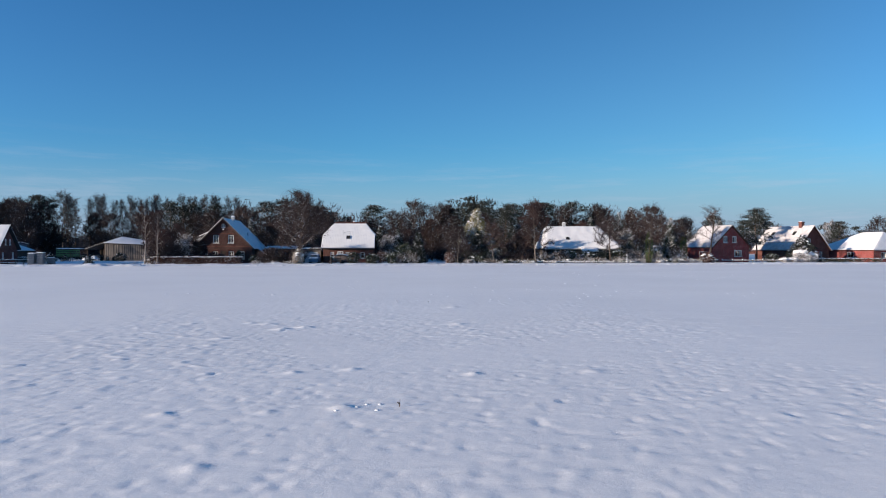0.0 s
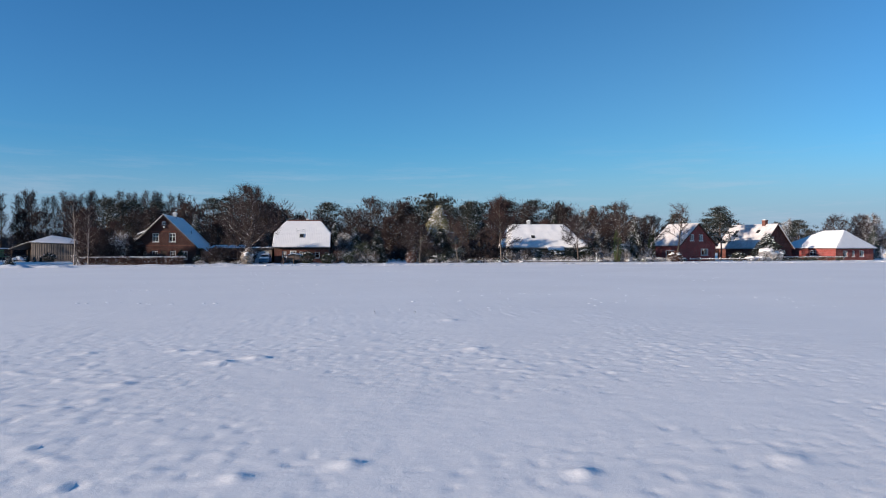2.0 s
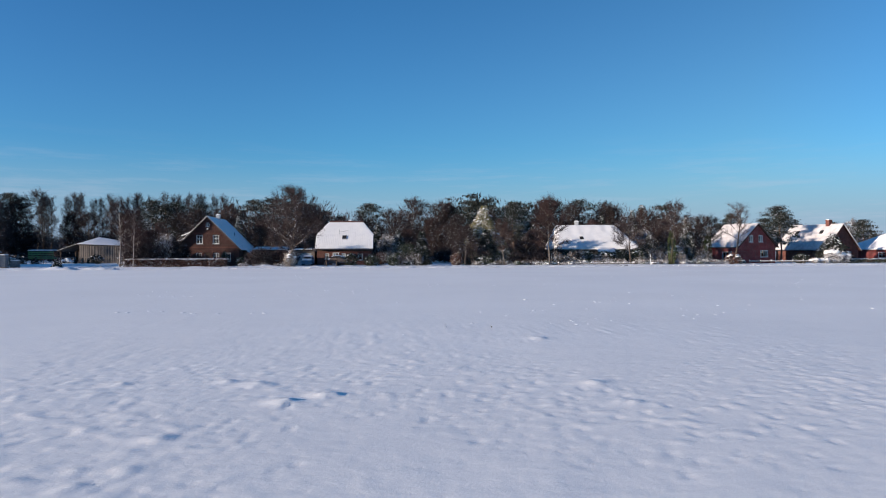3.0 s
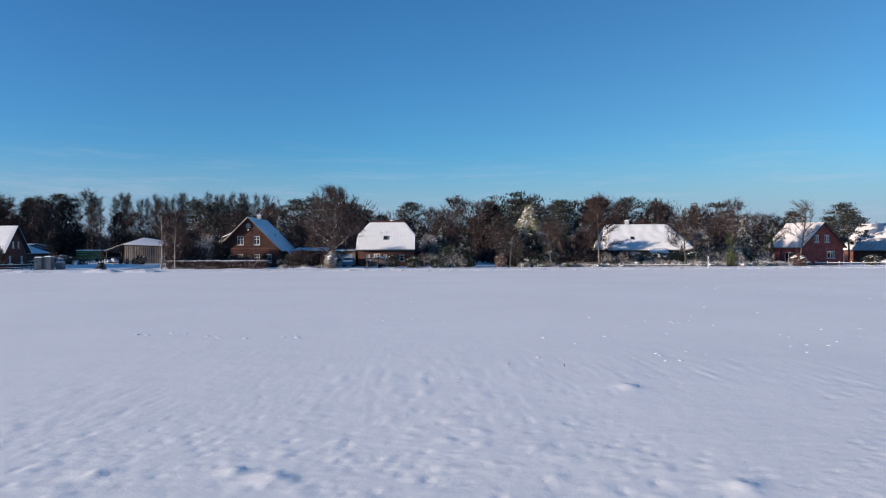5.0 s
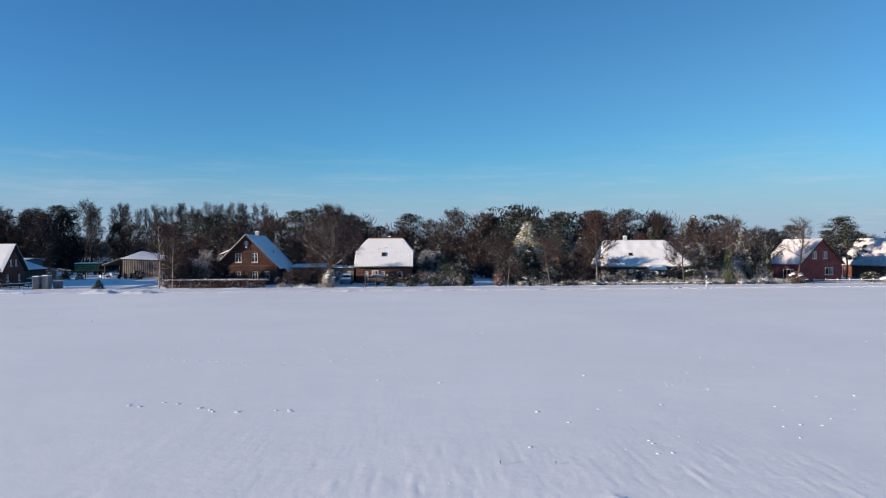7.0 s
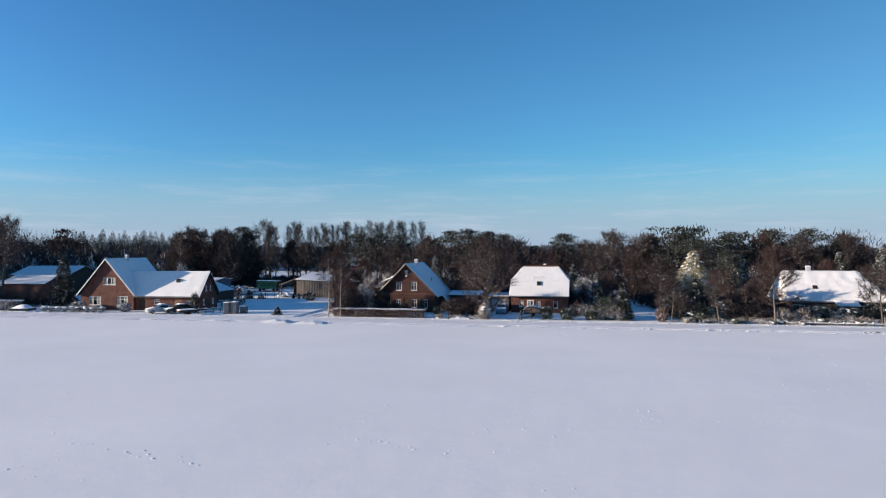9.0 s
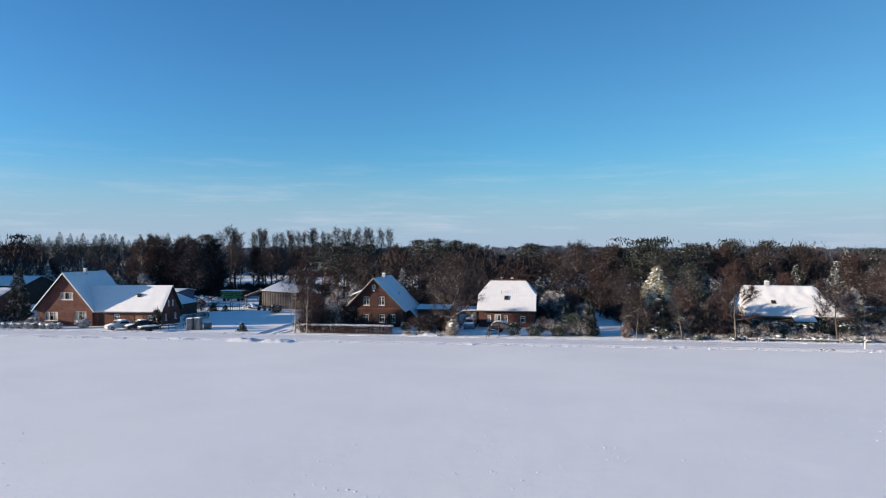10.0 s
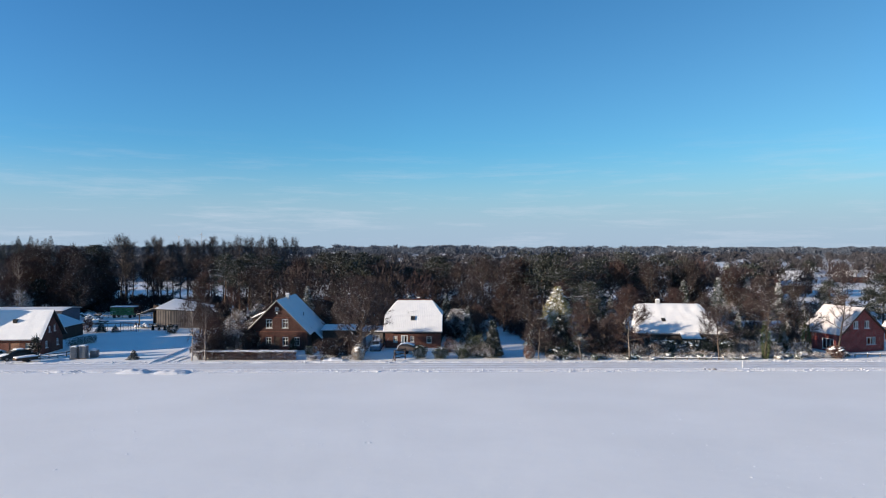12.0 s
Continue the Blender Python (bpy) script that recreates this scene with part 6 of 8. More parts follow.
for i_ in range(26):
    plant("poplar", "tall narrow leafless tree in a row beyond the meadow", "tree", f"poplar{i_ % 3}", -95.5 + i_ * 2.05 + rng_.uniform(-0.6, 0.6), 212 + rng_.uniform(-3, 3), rng_.uniform(0.96, 1.08), i_ * 50, "row of tall trees")


# spires of spruce that stand out over the forest beyond the farm
for i_ in range(30):
    b_, y_ = radians(29.3 + 10.0 * (i_ + rng_.random()) / 30), rng_.uniform(322, 400)
    plant("tall_spruce", "tall dark spruce spire in the forest beyond the farm", "tree", "far_spruce", -3.7 - (y_ - 11) * math.tan(b_), y_, rng_.uniform(0.9, 1.16), i_ * 40, "tall spruces beyond the farm")


def crown_points(rng, n, kind):
    """Places of twig clumps in a crown one unit tall: cone for spruces, flat-topped for pines, rounded for the rest."""
    if kind == "spruce":
        z = 0.05 + 0.95 * (1 - rng.random(n) ** 0.62)
        r = 0.2 * (1.02 - z) * rng.random(n) ** 0.35
    elif kind == "pine":
        q = rng.integers(0, 26, n)                      # gathered into plates
        qz, qr, qa = 0.42 + 0.56 * rng.random(26), np.sqrt(rng.random(26)), rng.uniform(0, 6.283, 26)
        z = qz[q] + rng.normal(0, 0.018, n)
        rad = 0.24 * np.sin(np.pi * np.clip(0.18 + 0.74 * (z - 0.4) / 0.6, 0, 1))
        return np.stack([rad * qr[q] * np.cos(qa[q]) + rng.normal(0, 0.055, n), rad * qr[q] * np.sin(qa[q]) + rng.normal(0, 0.055, n), z], 1)
    else:
        u = unit(rng.normal(size=(n, 3))) * rng.random((n, 1)) ** 0.42
        z = np.where(u[:, 2] > 0, 0.5 + 0.46 * u[:, 2], 0.5 + 0.44 * u[:, 2])
        r = 0.34 * np.hypot(u[:, 0], u[:, 1])
    a = rng.uniform(0, 6.283, n)
    return np.stack([r * np.cos(a), r * np.sin(a), z], 1)


def woods(name, label, kinds, mat_leaf, spots, seed, blades, size, wide=1.0):
    """Many trees joined: trunks, and crowns of loose blades of the given mean length in metres."""
    rng = np.random.default_rng(seed)
    tris, trunks = [], Shape()
    for x, y, h in spots:
        kind = kinds[rng.integers(len(kinds))]
        p = crown_points(rng, blades, kind) * np.array([h, h, h]) * np.array([wide * rng.uniform(0.85, 1.25), wide * rng.uniform(0.85, 1.25), 1])
        out = p - np.array([0, 0, 0.35 * h])
        d = unit(unit(out) * (0.9 if kind == "bare" else 0.5) + rng.normal(0, 0.55, p.shape) + np.array([0, 0, 0.5 if kind != "spruce" else -0.3]))
        ln = size * rng.uniform(0.6, 1.4, blades)
        if kind == "spruce":
            g = p[:, 2] / h
            d = unit(unit(p * np.array([1, 1, 0])) + rng.normal(0, 0.22, p.shape) + np.array([0, 0, -0.45]) - g[:, None] * np.array([0, 0, 0.8]))
            ln = ln * (0.5 + 0.65 * (1 - g))
        tris.append(slivers(p - d * ln[:, None] * 0.5, d, ln, ln * (0.12 if kind == "bare" else 0.4), rng) + np.array([x, y, 0]))
        tube(trunks, [(x, y, -0.1), (x + rng.normal(0, 0.2), y, h * 0.7)], [0.012 * h, 0.005 * h], 4)
    ob = part(name, Shape().tris(np.concatenate(tris)), mat_leaf)
    tagged(ob, label, "woods", kind="stuff")
    part("trunk", trunks, BARK, ob)


def in_woods(x, y):
    """Where the wood stands: behind the gardens, round the meadow on one side and the far fields on the other."""
    if y > 520:
        return True
    if -150 < x < -56 and y < 318:
        return False
    if x < -36 and y < 178:
        return False
    if x > 72 and y < 190 + 0.3 * (x - 72):
        return False
    if x > 84 and wobble(x * 0.012, y * 0.016, 4.0) > -0.06:
        return False
    return y > 150


def scatter(n, xr, yr, hr, seed, gap):
    rng = np.random.default_rng(seed)
    got = []
    for _ in range(n * 12):
        y = yr[0] + (yr[1] - yr[0]) * rng.random() ** 1.3
        x = rng.uniform(*xr) * (y / yr[1] * 0.75 + 0.25)
        if in_woods(x, y) and all((x - a) ** 2 + (y - b) ** 2 > gap * gap for a, b, _ in got[-160:]):
            got.append((x, y, rng.uniform(*hr)))
            if len(got) >= n:
                break
    return got


near_ = [(x, y, h * (1.08 - 0.3 * min(1.0, max(0.0, (y - 165) / 110)))) for x, y, h in scatter(420, (-420, 420), (150, 330), (9.8, 15.0), 31, 3.6)]
woods("leafless_woods", "leafless brown woodland behind the houses", ["bare"], TWIG, near_[:260], 1, 800, 1.1)
woods("reddish_woods", "leafless reddish-brown trees in the wood behind the houses", ["bare"], TWIG_RED, near_[260:320], 8, 800, 1.1)
woods("pine_woods", "dark pines standing in the wood behind the houses", ["pine"], NEEDLES, near_[320:], 2, 760, 0.7)
brush_ = [(x, y, rng_.uniform(2.0, 4.5)) for x, y in ((rng_.uniform(-40, 84), rng_.uniform(134, 185)) for _ in range(560)) if not (6 < x < 15 and y < 140)]
brush_ += [(x, y, rng_.uniform(1.6, 4.0)) for x, y in ((rng_.uniform(-22, 62), rng_.uniform(123, 140)) for _ in range(230)) if not (-10 < x < 6 and y < 127) and not (30 < x < 51 and y < 129) and not (7 < x < 13)]
woods("undergrowth", "tangled leafless undergrowth below the trees", ["bare"], TWIG, brush_, 9, 190, 1.0, 1.5)
left_ = [(-3.7 - (y - 11) * math.tan(radians(29.2 + 10.5 * u)), y, h) for y, u, h in ((rng_.uniform(325, 430), rng_.random(), 9 + 9 * rng_.random()) for _ in range(260))]
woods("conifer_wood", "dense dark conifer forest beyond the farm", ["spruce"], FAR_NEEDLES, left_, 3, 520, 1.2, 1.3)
left2_ = [(rng_.uniform(-260, -112), rng_.uniform(172, 258), rng_.uniform(9, 15)) for _ in range(150)]
woods("mixed_wood", "mixed leafless trees behind the farm sheds", ["bare", "bare", "spruce"], FAR_TWIG, left2_, 4, 420, 1.5)
high_ = [(-3.7 - (y - 11) * math.tan(radians(39.0 + 9.5 * u)), y, h) for y, u, h in ((rng_.uniform(196, 262), rng_.random(), rng_.uniform(14, 19.5)) for _ in range(80))]
woods("high_wood", "tall leafless trees rising behind the farm sheds", ["bare", "bare", "bare", "pine"], TWIG, high_, 19, 700, 1.1)
mead_ = [(rng_.uniform(-170, -50), rng_.uniform(316, 380), rng_.uniform(10, 14)) for _ in range(170)]
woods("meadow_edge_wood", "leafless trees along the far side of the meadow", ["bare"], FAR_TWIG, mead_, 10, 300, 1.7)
scrub_ = [(rng_.uniform(-98, -42), rng_.uniform(172, 214), rng_.uniform(1.2, 2.8)) for _ in range(190)]
woods("meadow_scrub", "dark tangled scrub between lawn and meadow", ["bare"], TWIG, scrub_, 12, 260, 1.1, 1.5)
grove_ = [(rng_.uniform(-114, -88), rng_.uniform(172, 196), rng_.uniform(7, 15)) for _ in range(46)]
woods("pine_grove", "dense dark grove of pines and brush behind the farm", ["pine", "pine", "spruce"], NEEDLES, grove_[:9], 13, 620, 0.7, 1.0)
woods("russet_grove", "reddish leafless trees among the pines behind the farm", ["bare"], TWIG_RED, grove_[9:], 23, 900, 0.8, 1.0)
belt_ = [(rng_.uniform(-230, -104), rng_.uniform(166, 200), rng_.uniform(5, 12)) for _ in range(120)]
woods("dark_belt", "dark belt of mixed trees behind the farm sheds", ["bare", "bare", "spruce"], TWIG_FROST, belt_, 14, 420, 1.0, 1.2)
tall_ = [(rng_.uniform(-196, -152), rng_.uniform(138, 178), rng_.uniform(15, 20.5)) for _ in range(46)]
woods("tall_wood", "tall dark leafless trees beyond the farm barns", ["bare", "bare", "pine"], TWIG, tall_, 15, 1200, 0.9)
# trees added beyond the view to throw shade on the barn roofs
wind_ = [(rng_.uniform(-205, -156), rng_.uniform(108, 150), rng_.uniform(12, 17.5)) for _ in range(80)] + [(rng_.uniform(-186, -137), rng_.uniform(104, 126), rng_.uniform(12, 16)) for _ in range(60)]
woods("shelter_belt", "dark trees added out of view to shade the farm barns", ["bare", "spruce", "bare"], TWIG, wind_, 16, 480, 1.6, 1.2)
mid_ = [(x * (0.25 + y / 700), y, h) for x, y, h in ((rng_.uniform(-500, 500), 320 + 560 * rng_.random() ** 1.4, rng_.uniform(6.5, 10.0)) for _ in range(1500)) if in_woods(x * (0.25 + y / 700), y)]
woods("far_woods", "distant frost-dusted woodland with haze painted into its colour", ["bare", "pine"], FAR_TWIG, mid_, 5, 250, 1.9, 1.9)
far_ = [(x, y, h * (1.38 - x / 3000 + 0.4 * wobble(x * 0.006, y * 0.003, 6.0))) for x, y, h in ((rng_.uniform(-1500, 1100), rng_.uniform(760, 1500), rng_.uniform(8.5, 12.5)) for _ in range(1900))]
woods("horizon_woods", "low dark line of forest on the horizon", ["bare", "pine"], FAR_HAZE, far_, 6, 170, 3.6, 2.6)
right_ = [(rng_.uniform(84, 420), rng_.uniform(150, 420), rng_.uniform(7, 11)) for _ in range(330)]
right_ = [q for q in right_ if wobble(q[0] * 0.016, q[1] * 0.02, 8.0) < 0.12 and not (q[1] < 236 and abs(q[0] - 0.595 * q[1] + 8) < 9) and not (q[1] < 300 and abs(q[0] - 0.703 * q[1] + 14.2) < 10)]
woods("field_woods", "dark leafless trees between far snowy fields", ["bare", "bare", "pine"], FAR_TWIG, right_, 7, 420, 1.4)

# thickets in the front gardens
def thicket(name, label, mat, kinds, boxes, seed, blades, size, wide=1.5):
    rng = np.random.default_rng(seed)
    spots = [(rng.uniform(x0, x1), rng.uniform(y0, y1), rng.uniform(h0, h1)) for x0, x1, y0, y1, h0, h1, n in boxes for _ in range(n)]
    woods(name, label, kinds, mat, spots, seed + 50, blades, size, wide)


thicket("snowy_thicket", "tangled snow-dusted shrubs before the hipped house", TWIG_FROST, ["bare"], ((29, 35.5, 107, 111.5, 1.2, 2.6, 16), (36, 46, 106.8, 110.5, 0.9, 1.9, 20), (46, 56, 106.8, 112, 1.4, 3.0, 22), (2, 8.6, 107.6, 113, 1.2, 2.8, 16)), 61, 420, 0.42)
thicket("dark_thicket", "dark tangled evergreens and brambles in the gardens", NEEDLES, ["bare"], ((29, 57, 108, 113, 1.2, 2.6, 20), (14, 28, 108.5, 115, 1.4, 3.2, 26), (47, 58, 114, 121, 2.0, 4.5, 16)), 62, 420, 0.45)
thicket("brown_thicket", "brown leafless thicket between the gardens", TWIG, ["bare"], ((15.0, 18.5, 109, 122, 1.6, 4.2, 14), (22.5, 29, 107.5, 122, 1.6, 4.0, 20), (-36.4, -32.0, 109.4, 113.2, 2.8, 5.0, 16), (-19, -12.5, 109, 116, 1.4, 3.2, 14), (-31.5, -26.2, 110.0, 113.6, 1.2, 2.3, 12), (-38, -32, 116, 128, 2.5, 4.8, 16), (-133, -98, 116, 119.5, 1.5, 2.3, 60), (50, 60, 112, 124, 2.0, 4.5, 14)), 63, 420, 0.6)
thicket("plastered_growth", "low mounded plants plastered white with snow along the verge", PLASTERED, ["bare"], ((43, 58, 105.2, 106.8, 0.5, 1.0, 46), (33, 43, 105.6, 106.8, 0.4, 0.9, 14)), 65, 260, 0.22, 2.2)
thicket("verge_growth", "low snowed-over growth along the verge", TWIG_FROST, ["bare"], ((15, 60, 105.3, 107.2, 0.5, 1.25, 70), (-22, -13, 106.6, 108.4, 0.4, 0.9, 12)), 64, 220, 0.25, 2.2)

# ---- hedges and shrubs ----
def shrub(name, label, x, y, rx, ry, h, mat, n, seed, snow=0.0, group="garden shrubs", blade=(0.14, 0.3), wid=(0.06, 0.12)):
    t = thing(name, label, "shrub", pose(x, y, 0, 0, 0, seed * 37 % 360), group)
    part("foliage", ball_of_leaves(seed, rx, ry, h, n, blade, wid), mat, t)
    st = Shape()
    rng = np.random.default_rng(seed)
    for i in range(5):
        a = i * 1.26
        tube(st, [(0.06 * math.cos(a), 0.06 * math.sin(a), -0.05), (rx * 0.5 * math.cos(a), ry * 0.5 * math.sin(a), h * 0.7)], [0.03, 0.012], 4)
    part("stems", st, BARK, t)
    if snow:
        s = Shape()
        k = int(5 + 5 * rx * ry)
        u = rng.uniform(0, 6.28, k)
        q = np.sqrt(rng.random(k)) * 0.85
        cen = [(rx * a * math.cos(b), ry * a * math.sin(b), h * (0.5 + 0.5 * math.sqrt(max(0.05, 1 - a * a))) - 0.06) for a, b in zip(q, u)]
        for (a, b, c), g in zip(cen, rng.uniform(0.7, 1.5, k) * snow * 1.3 + 0.08):
            lumps(s, rng, (a, b, c - 0.02), rng.uniform(0, 6.28), g * 2.2, g * 1.7, g * 0.5)
        tagged(part("snow_load", s, SNOW, t, smooth=True), "clots of snow on the twigs", kind="stuff")
    return t


def hedge(label, x0, y0, x1, y1, depth, h, mat, seed, n, cap=0.1):
    """A clipped hedge from one point to another along its front, with snow on its flat top."""
    L = math.hypot(x1 - x0, y1 - y0)
    t = thing("hedge", label, "hedge", pose(x0, y0, 0, 0, 0, math.degrees(math.atan2(y1 - y0, x1 - x0))))
    rng = np.random.default_rng(seed)
    p = np.stack([rng.uniform(0, L, n), rng.uniform(0, depth, n), rng.uniform(0.03, h, n)], 1)
    side = rng.random(n)
    p[side < 0.5, 1] = rng.normal(0.04, 0.07, (side < 0.5).sum())
    top = (side > 0.5) & (side < 0.7)
    p[top, 2] = h + rng.normal(0, 0.05, top.sum())
    d = unit(np.stack([rng.normal(0, 0.6, n), -0.5 + rng.normal(0, 0.5, n), 0.4 + rng.normal(0, 0.5, n)], 1))
    part("foliage", Shape().tris(slivers(p, d, rng.uniform(0.12, 0.3, n), rng.uniform(0.05, 0.11, n), rng)), mat, t)
    core = Shape()
    nx = int(L / 0.6)
    for i in range(nx):
        tube(core, [(L * (i + 0.5) / nx, depth / 2, -0.05), (L * (i + 0.5) / nx + rng.normal(0, 0.1), depth / 2, h * 0.85)], [0.05, 0.025], 4)
    part("stems", core, BARK, t)
    s = Shape()
    blanket(s, [(0, 0.08, h - 0.04), (L, 0.08, h - 0.04), (L, depth, h - 0.04), (0, depth, h - 0.04)], int(L / 0.25), 6, cap, 0.09, scale=2.4)
    part("snow_cap", s, SNOW, t)


hedge("clipped russet beech hedge capped with snow before the gable house", -37.0, 107.9, -22.2, 107.15, 1.5, 1.2, BEECH, 3, 9000, 0.17)
hedge("frosted clipped hedge dusted with snow beside the farm drive", -111.3, 110.2, -95.8, 109.4, 2.0, 1.7, TWIG_FROST, 4, 9000, 0.14)
hedge("low snow-topped hedge before the chimneyed house", 81.2, 106.6, 94.2, 105.7, 0.9, 0.7, EVERGREEN, 5, 3000, 0.14)

SNOWY = "evergreen garden shrub dusted with snow"
BARE_S = "leafless brown garden shrub"
LOW = "low rounded shrub buried in snow"
for i_, (x_, y_, rx_, ry_, h_, m_, n_, sn_, lb_) in enumerate([
    (-3.6, 108.0, 1.1, 0.9, 2.0, EVERGREEN, 1500, 0.05, SNOWY), (-0.4, 107.9, 1.5, 1.0, 1.7, EVERGREEN, 1900, 0.06, SNOWY), (2.8, 107.8, 1.1, 0.9, 1.8, EVERGREEN, 1500, 0.06, SNOWY),
    (1.2, 113.5, 1.1, 1.1, 2.2, BEECH, 1400, 0.0, "round russet shrub beside the house"), (5.2, 109.0, 1.5, 1.3, 3.6, EVERGREEN, 2600, 0.0, SNOWY), (3.4, 130.5, 2.1, 1.6, 5.2, TWIG_FROST, 3600, 0.1, "snow-dusted shrub behind the house corner"),
    (13.0, 107.4, 0.95, 0.8, 1.9, BEECH, 1500, 0.0, "rounded russet-leaved shrub by the garden gate"), (21.5, 110.5, 1.8, 1.4, 2.6, NEEDLES_SNOWY, 2400, 0.0, SNOWY), (17.6, 108.0, 1.6, 1.0, 1.5, EVERGREEN, 1800, 0.08, SNOWY),
    (24.5, 113.0, 1.6, 1.5, 2.8, NEEDLES, 2400, 0.0, "dark evergreen garden shrub"), (16.0, 112.5, 1.7, 1.5, 3.8, TWIG, 2600, 0.0, BARE_S), (9.0, 131.0, 1.8, 1.4, 3.0, TWIG_FROST, 2200, 0.1, "leafless garden shrub dusted with snow"),
    (35.4, 110.2, 1.5, 1.3, 2.3, EVERGREEN, 2200, 0.10, SNOWY), (38.5, 109.6, 1.5, 1.2, 2.1, EVERGREEN, 2200, 0.12, SNOWY), (32.8, 108.2, 1.2, 1.0, 1.9, TWIG, 1700, 0.0, BARE_S), (30.2, 110.0, 1.4, 1.2, 2.8, TWIG, 2200, 0.0, BARE_S),
    (43.6, 108.0, 1.4, 1.2, 2.4, EVERGREEN, 2200, 0.06, SNOWY), (46.1, 111.4, 1.8, 1.5, 3.0, NEEDLES, 2600, 0.0, "dark evergreen garden shrub"), (50.9, 108.9, 1.5, 1.3, 2.6, NEEDLES_SNOWY, 2200, 0.1, SNOWY), (52.8, 112.7, 1.6, 1.4, 3.2, TWIG_FROST, 2200, 0.1, "snow-dusted leafless garden shrub"),
    (59.4, 105.6, 1.25, 1.1, 1.75, BEECH, 2400, 0.16, "clipped round russet shrub with a snow cap"), (74.2, 108.9, 1.7, 1.2, 1.6, NEEDLES, 1800, 0.04, "low dark evergreen before the red house"),
    (78.4, 106.5, 1.3, 1.2, 2.3, PLASTERED, 1500, 0.3, "rounded shrub plastered white with snow"), (80.9, 106.8, 0.9, 0.9, 1.9, PLASTERED, 1100, 0.25, "rounded shrub plastered white with snow"), (76.3, 106.1, 1.0, 0.8, 0.9, PLASTERED, 900, 0.2, LOW), (74.3, 105.7, 0.6, 0.6, 0.9, PLASTERED, 600, 0.2, LOW),
    (33.6, 112.6, 1.4, 1.1, 2.3, NEEDLES, 2000, 0.03, "dark evergreen under the eaves"), (36.8, 113.2, 1.3, 1.0, 2.0, TWIG, 1800, 0.0, BARE_S), (43.4, 112.6, 1.5, 1.2, 2.5, NEEDLES, 2200, 0.03, "dark evergreen under the eaves"), (46.8, 113.6, 1.6, 1.3, 2.8, TWIG, 2200, 0.0, BARE_S),
    (-31.8, 121.5, 1.8, 1.6, 4.6, TWIG_FROST, 3200, 0.0, "snow-dusted shrub beside the gable house"), (-34.2, 119.0, 1.6, 1.4, 3.6, TWIG_FROST, 2600, 0.0, "snow-dusted shrub beside the gable house"), (-20.8, 111.8, 0.9, 0.8, 1.4, EVERGREEN, 1100, 0.05, SNOWY),
    (-17.2, 109.6, 1.9, 1.3, 2.9, TWIG, 2600, 0.0, BARE_S), (-15.2, 111.0, 1.3, 1.1, 2.4, TWIG_RED, 2000, 0.0, BARE_S), (-24.0, 114.6, 0.6, 0.5, 2.2, EVERGREEN, 1000, 0.0, "slim evergreen against the gable"), (-28.6, 114.7, 0.6, 0.5, 1.5, EVERGREEN, 800, 0.0, "small evergreen under the windows"),
    (-35.7, 111.6, 1.55, 1.4, 6.2, TWIG_RED, 5200, 0.0, "tall dense brown bush behind the beech hedge"), (-33.2, 112.6, 1.5, 1.3, 4.6, TWIG_FROST, 2800, 0.0, "snow-dusted shrub beside the gable house"),
    (-75.2, 110.4, 1.0, 0.8, 1.5, TWIG_FROST, 1400, 0.1, "snow-dusted leafless garden shrub"), (-84.6, 111.0, 1.3, 0.8, 1.7, TWIG_FROST, 1600, 0.08, "snow-dusted leafless garden shrub"), (-62.2, 110.4, 0.75, 0.7, 3.3, NEEDLES, 2200, 0.0, "ivy-clad shrub at the farmhouse corner"), (-38.4, 111.5, 0.9, 0.8, 2.0, TWIG_FROST, 1000, 0.0, "thin frosted shrub by the lawn"),
    (16.6, 125.0, 1.5, 1.3, 2.6, TWIG, 2000, 0.0, BARE_S), (26.5, 111.5, 1.5, 1.2, 2.8, TWIG_FROST, 2000, 0.0, "snow-dusted leafless garden shrub"), (29.0, 117.0, 2.0, 1.7, 4.2, TWIG_RED, 3000, 0.0, BARE_S),
    (106.4, 107.6, 1.2, 1.0, 1.7, PLASTERED, 1500, 0.3, "rounded shrub plastered white with snow"), (71.1, 121.5, 1.6, 1.4, 3.6, NEEDLES_SNOWY, 2200, 0.0, SNOWY), (62.2, 118.6, 1.4, 1.2, 3.0, TWIG_FROST, 1800, 0.0, "snow-dusted leafless garden shrub"),
]):
    shrub("shrub", lb_, x_, y_, rx_, ry_, h_, m_, n_, 200 + i_, sn_)
rng_ = np.random.default_rng(77)
for i_ in range(24):
    x_ = 16.2 + i_ * 1.62 + rng_.uniform(-0.4, 0.4)
    if 39.8 < x_ < 42 or 46.8 < x_ < 48.6:
        continue
    h_ = rng_.uniform(0.35, 0.8)
    shrub("low_shrub", LOW, x_, road_y(x_) + 5.3 + rng_.uniform(-0.4, 0.9), rng_.uniform(0.5, 0.95), rng_.uniform(0.45, 0.7), h_, NEEDLES_SNOWY if i_ % 3 else TWIG_FROST, 700, 300 + i_, rng_.uniform(0.08, 0.16), "snowed-in shrubs along the verge")
for i_, (x_, y_) in enumerate(((53.3, 107.2), (54.9, 106.5), (57.4, 107.7), (51.8, 106.7), (61.4, 106.8), (54.5, 108.7))):
    shrub("low_shrub", LOW, x_, y_, 0.8, 0.7, 0.8, NEEDLES_SNOWY, 700, 340 + i_, 0.15, "snowed-in shrubs along the verge")
for i_ in range(9):
    shrub("clipped_ball", "clipped ball-shaped evergreen with snow on top", -89.3 + i_ * 1.36, 108.6 + 0.02 * i_, 0.58, 0.58, 1.05, NEEDLES_SNOWY, 1100, 360 + i_, 0.16, "row of clipped evergreen balls", (0.06, 0.14), (0.04, 0.07))

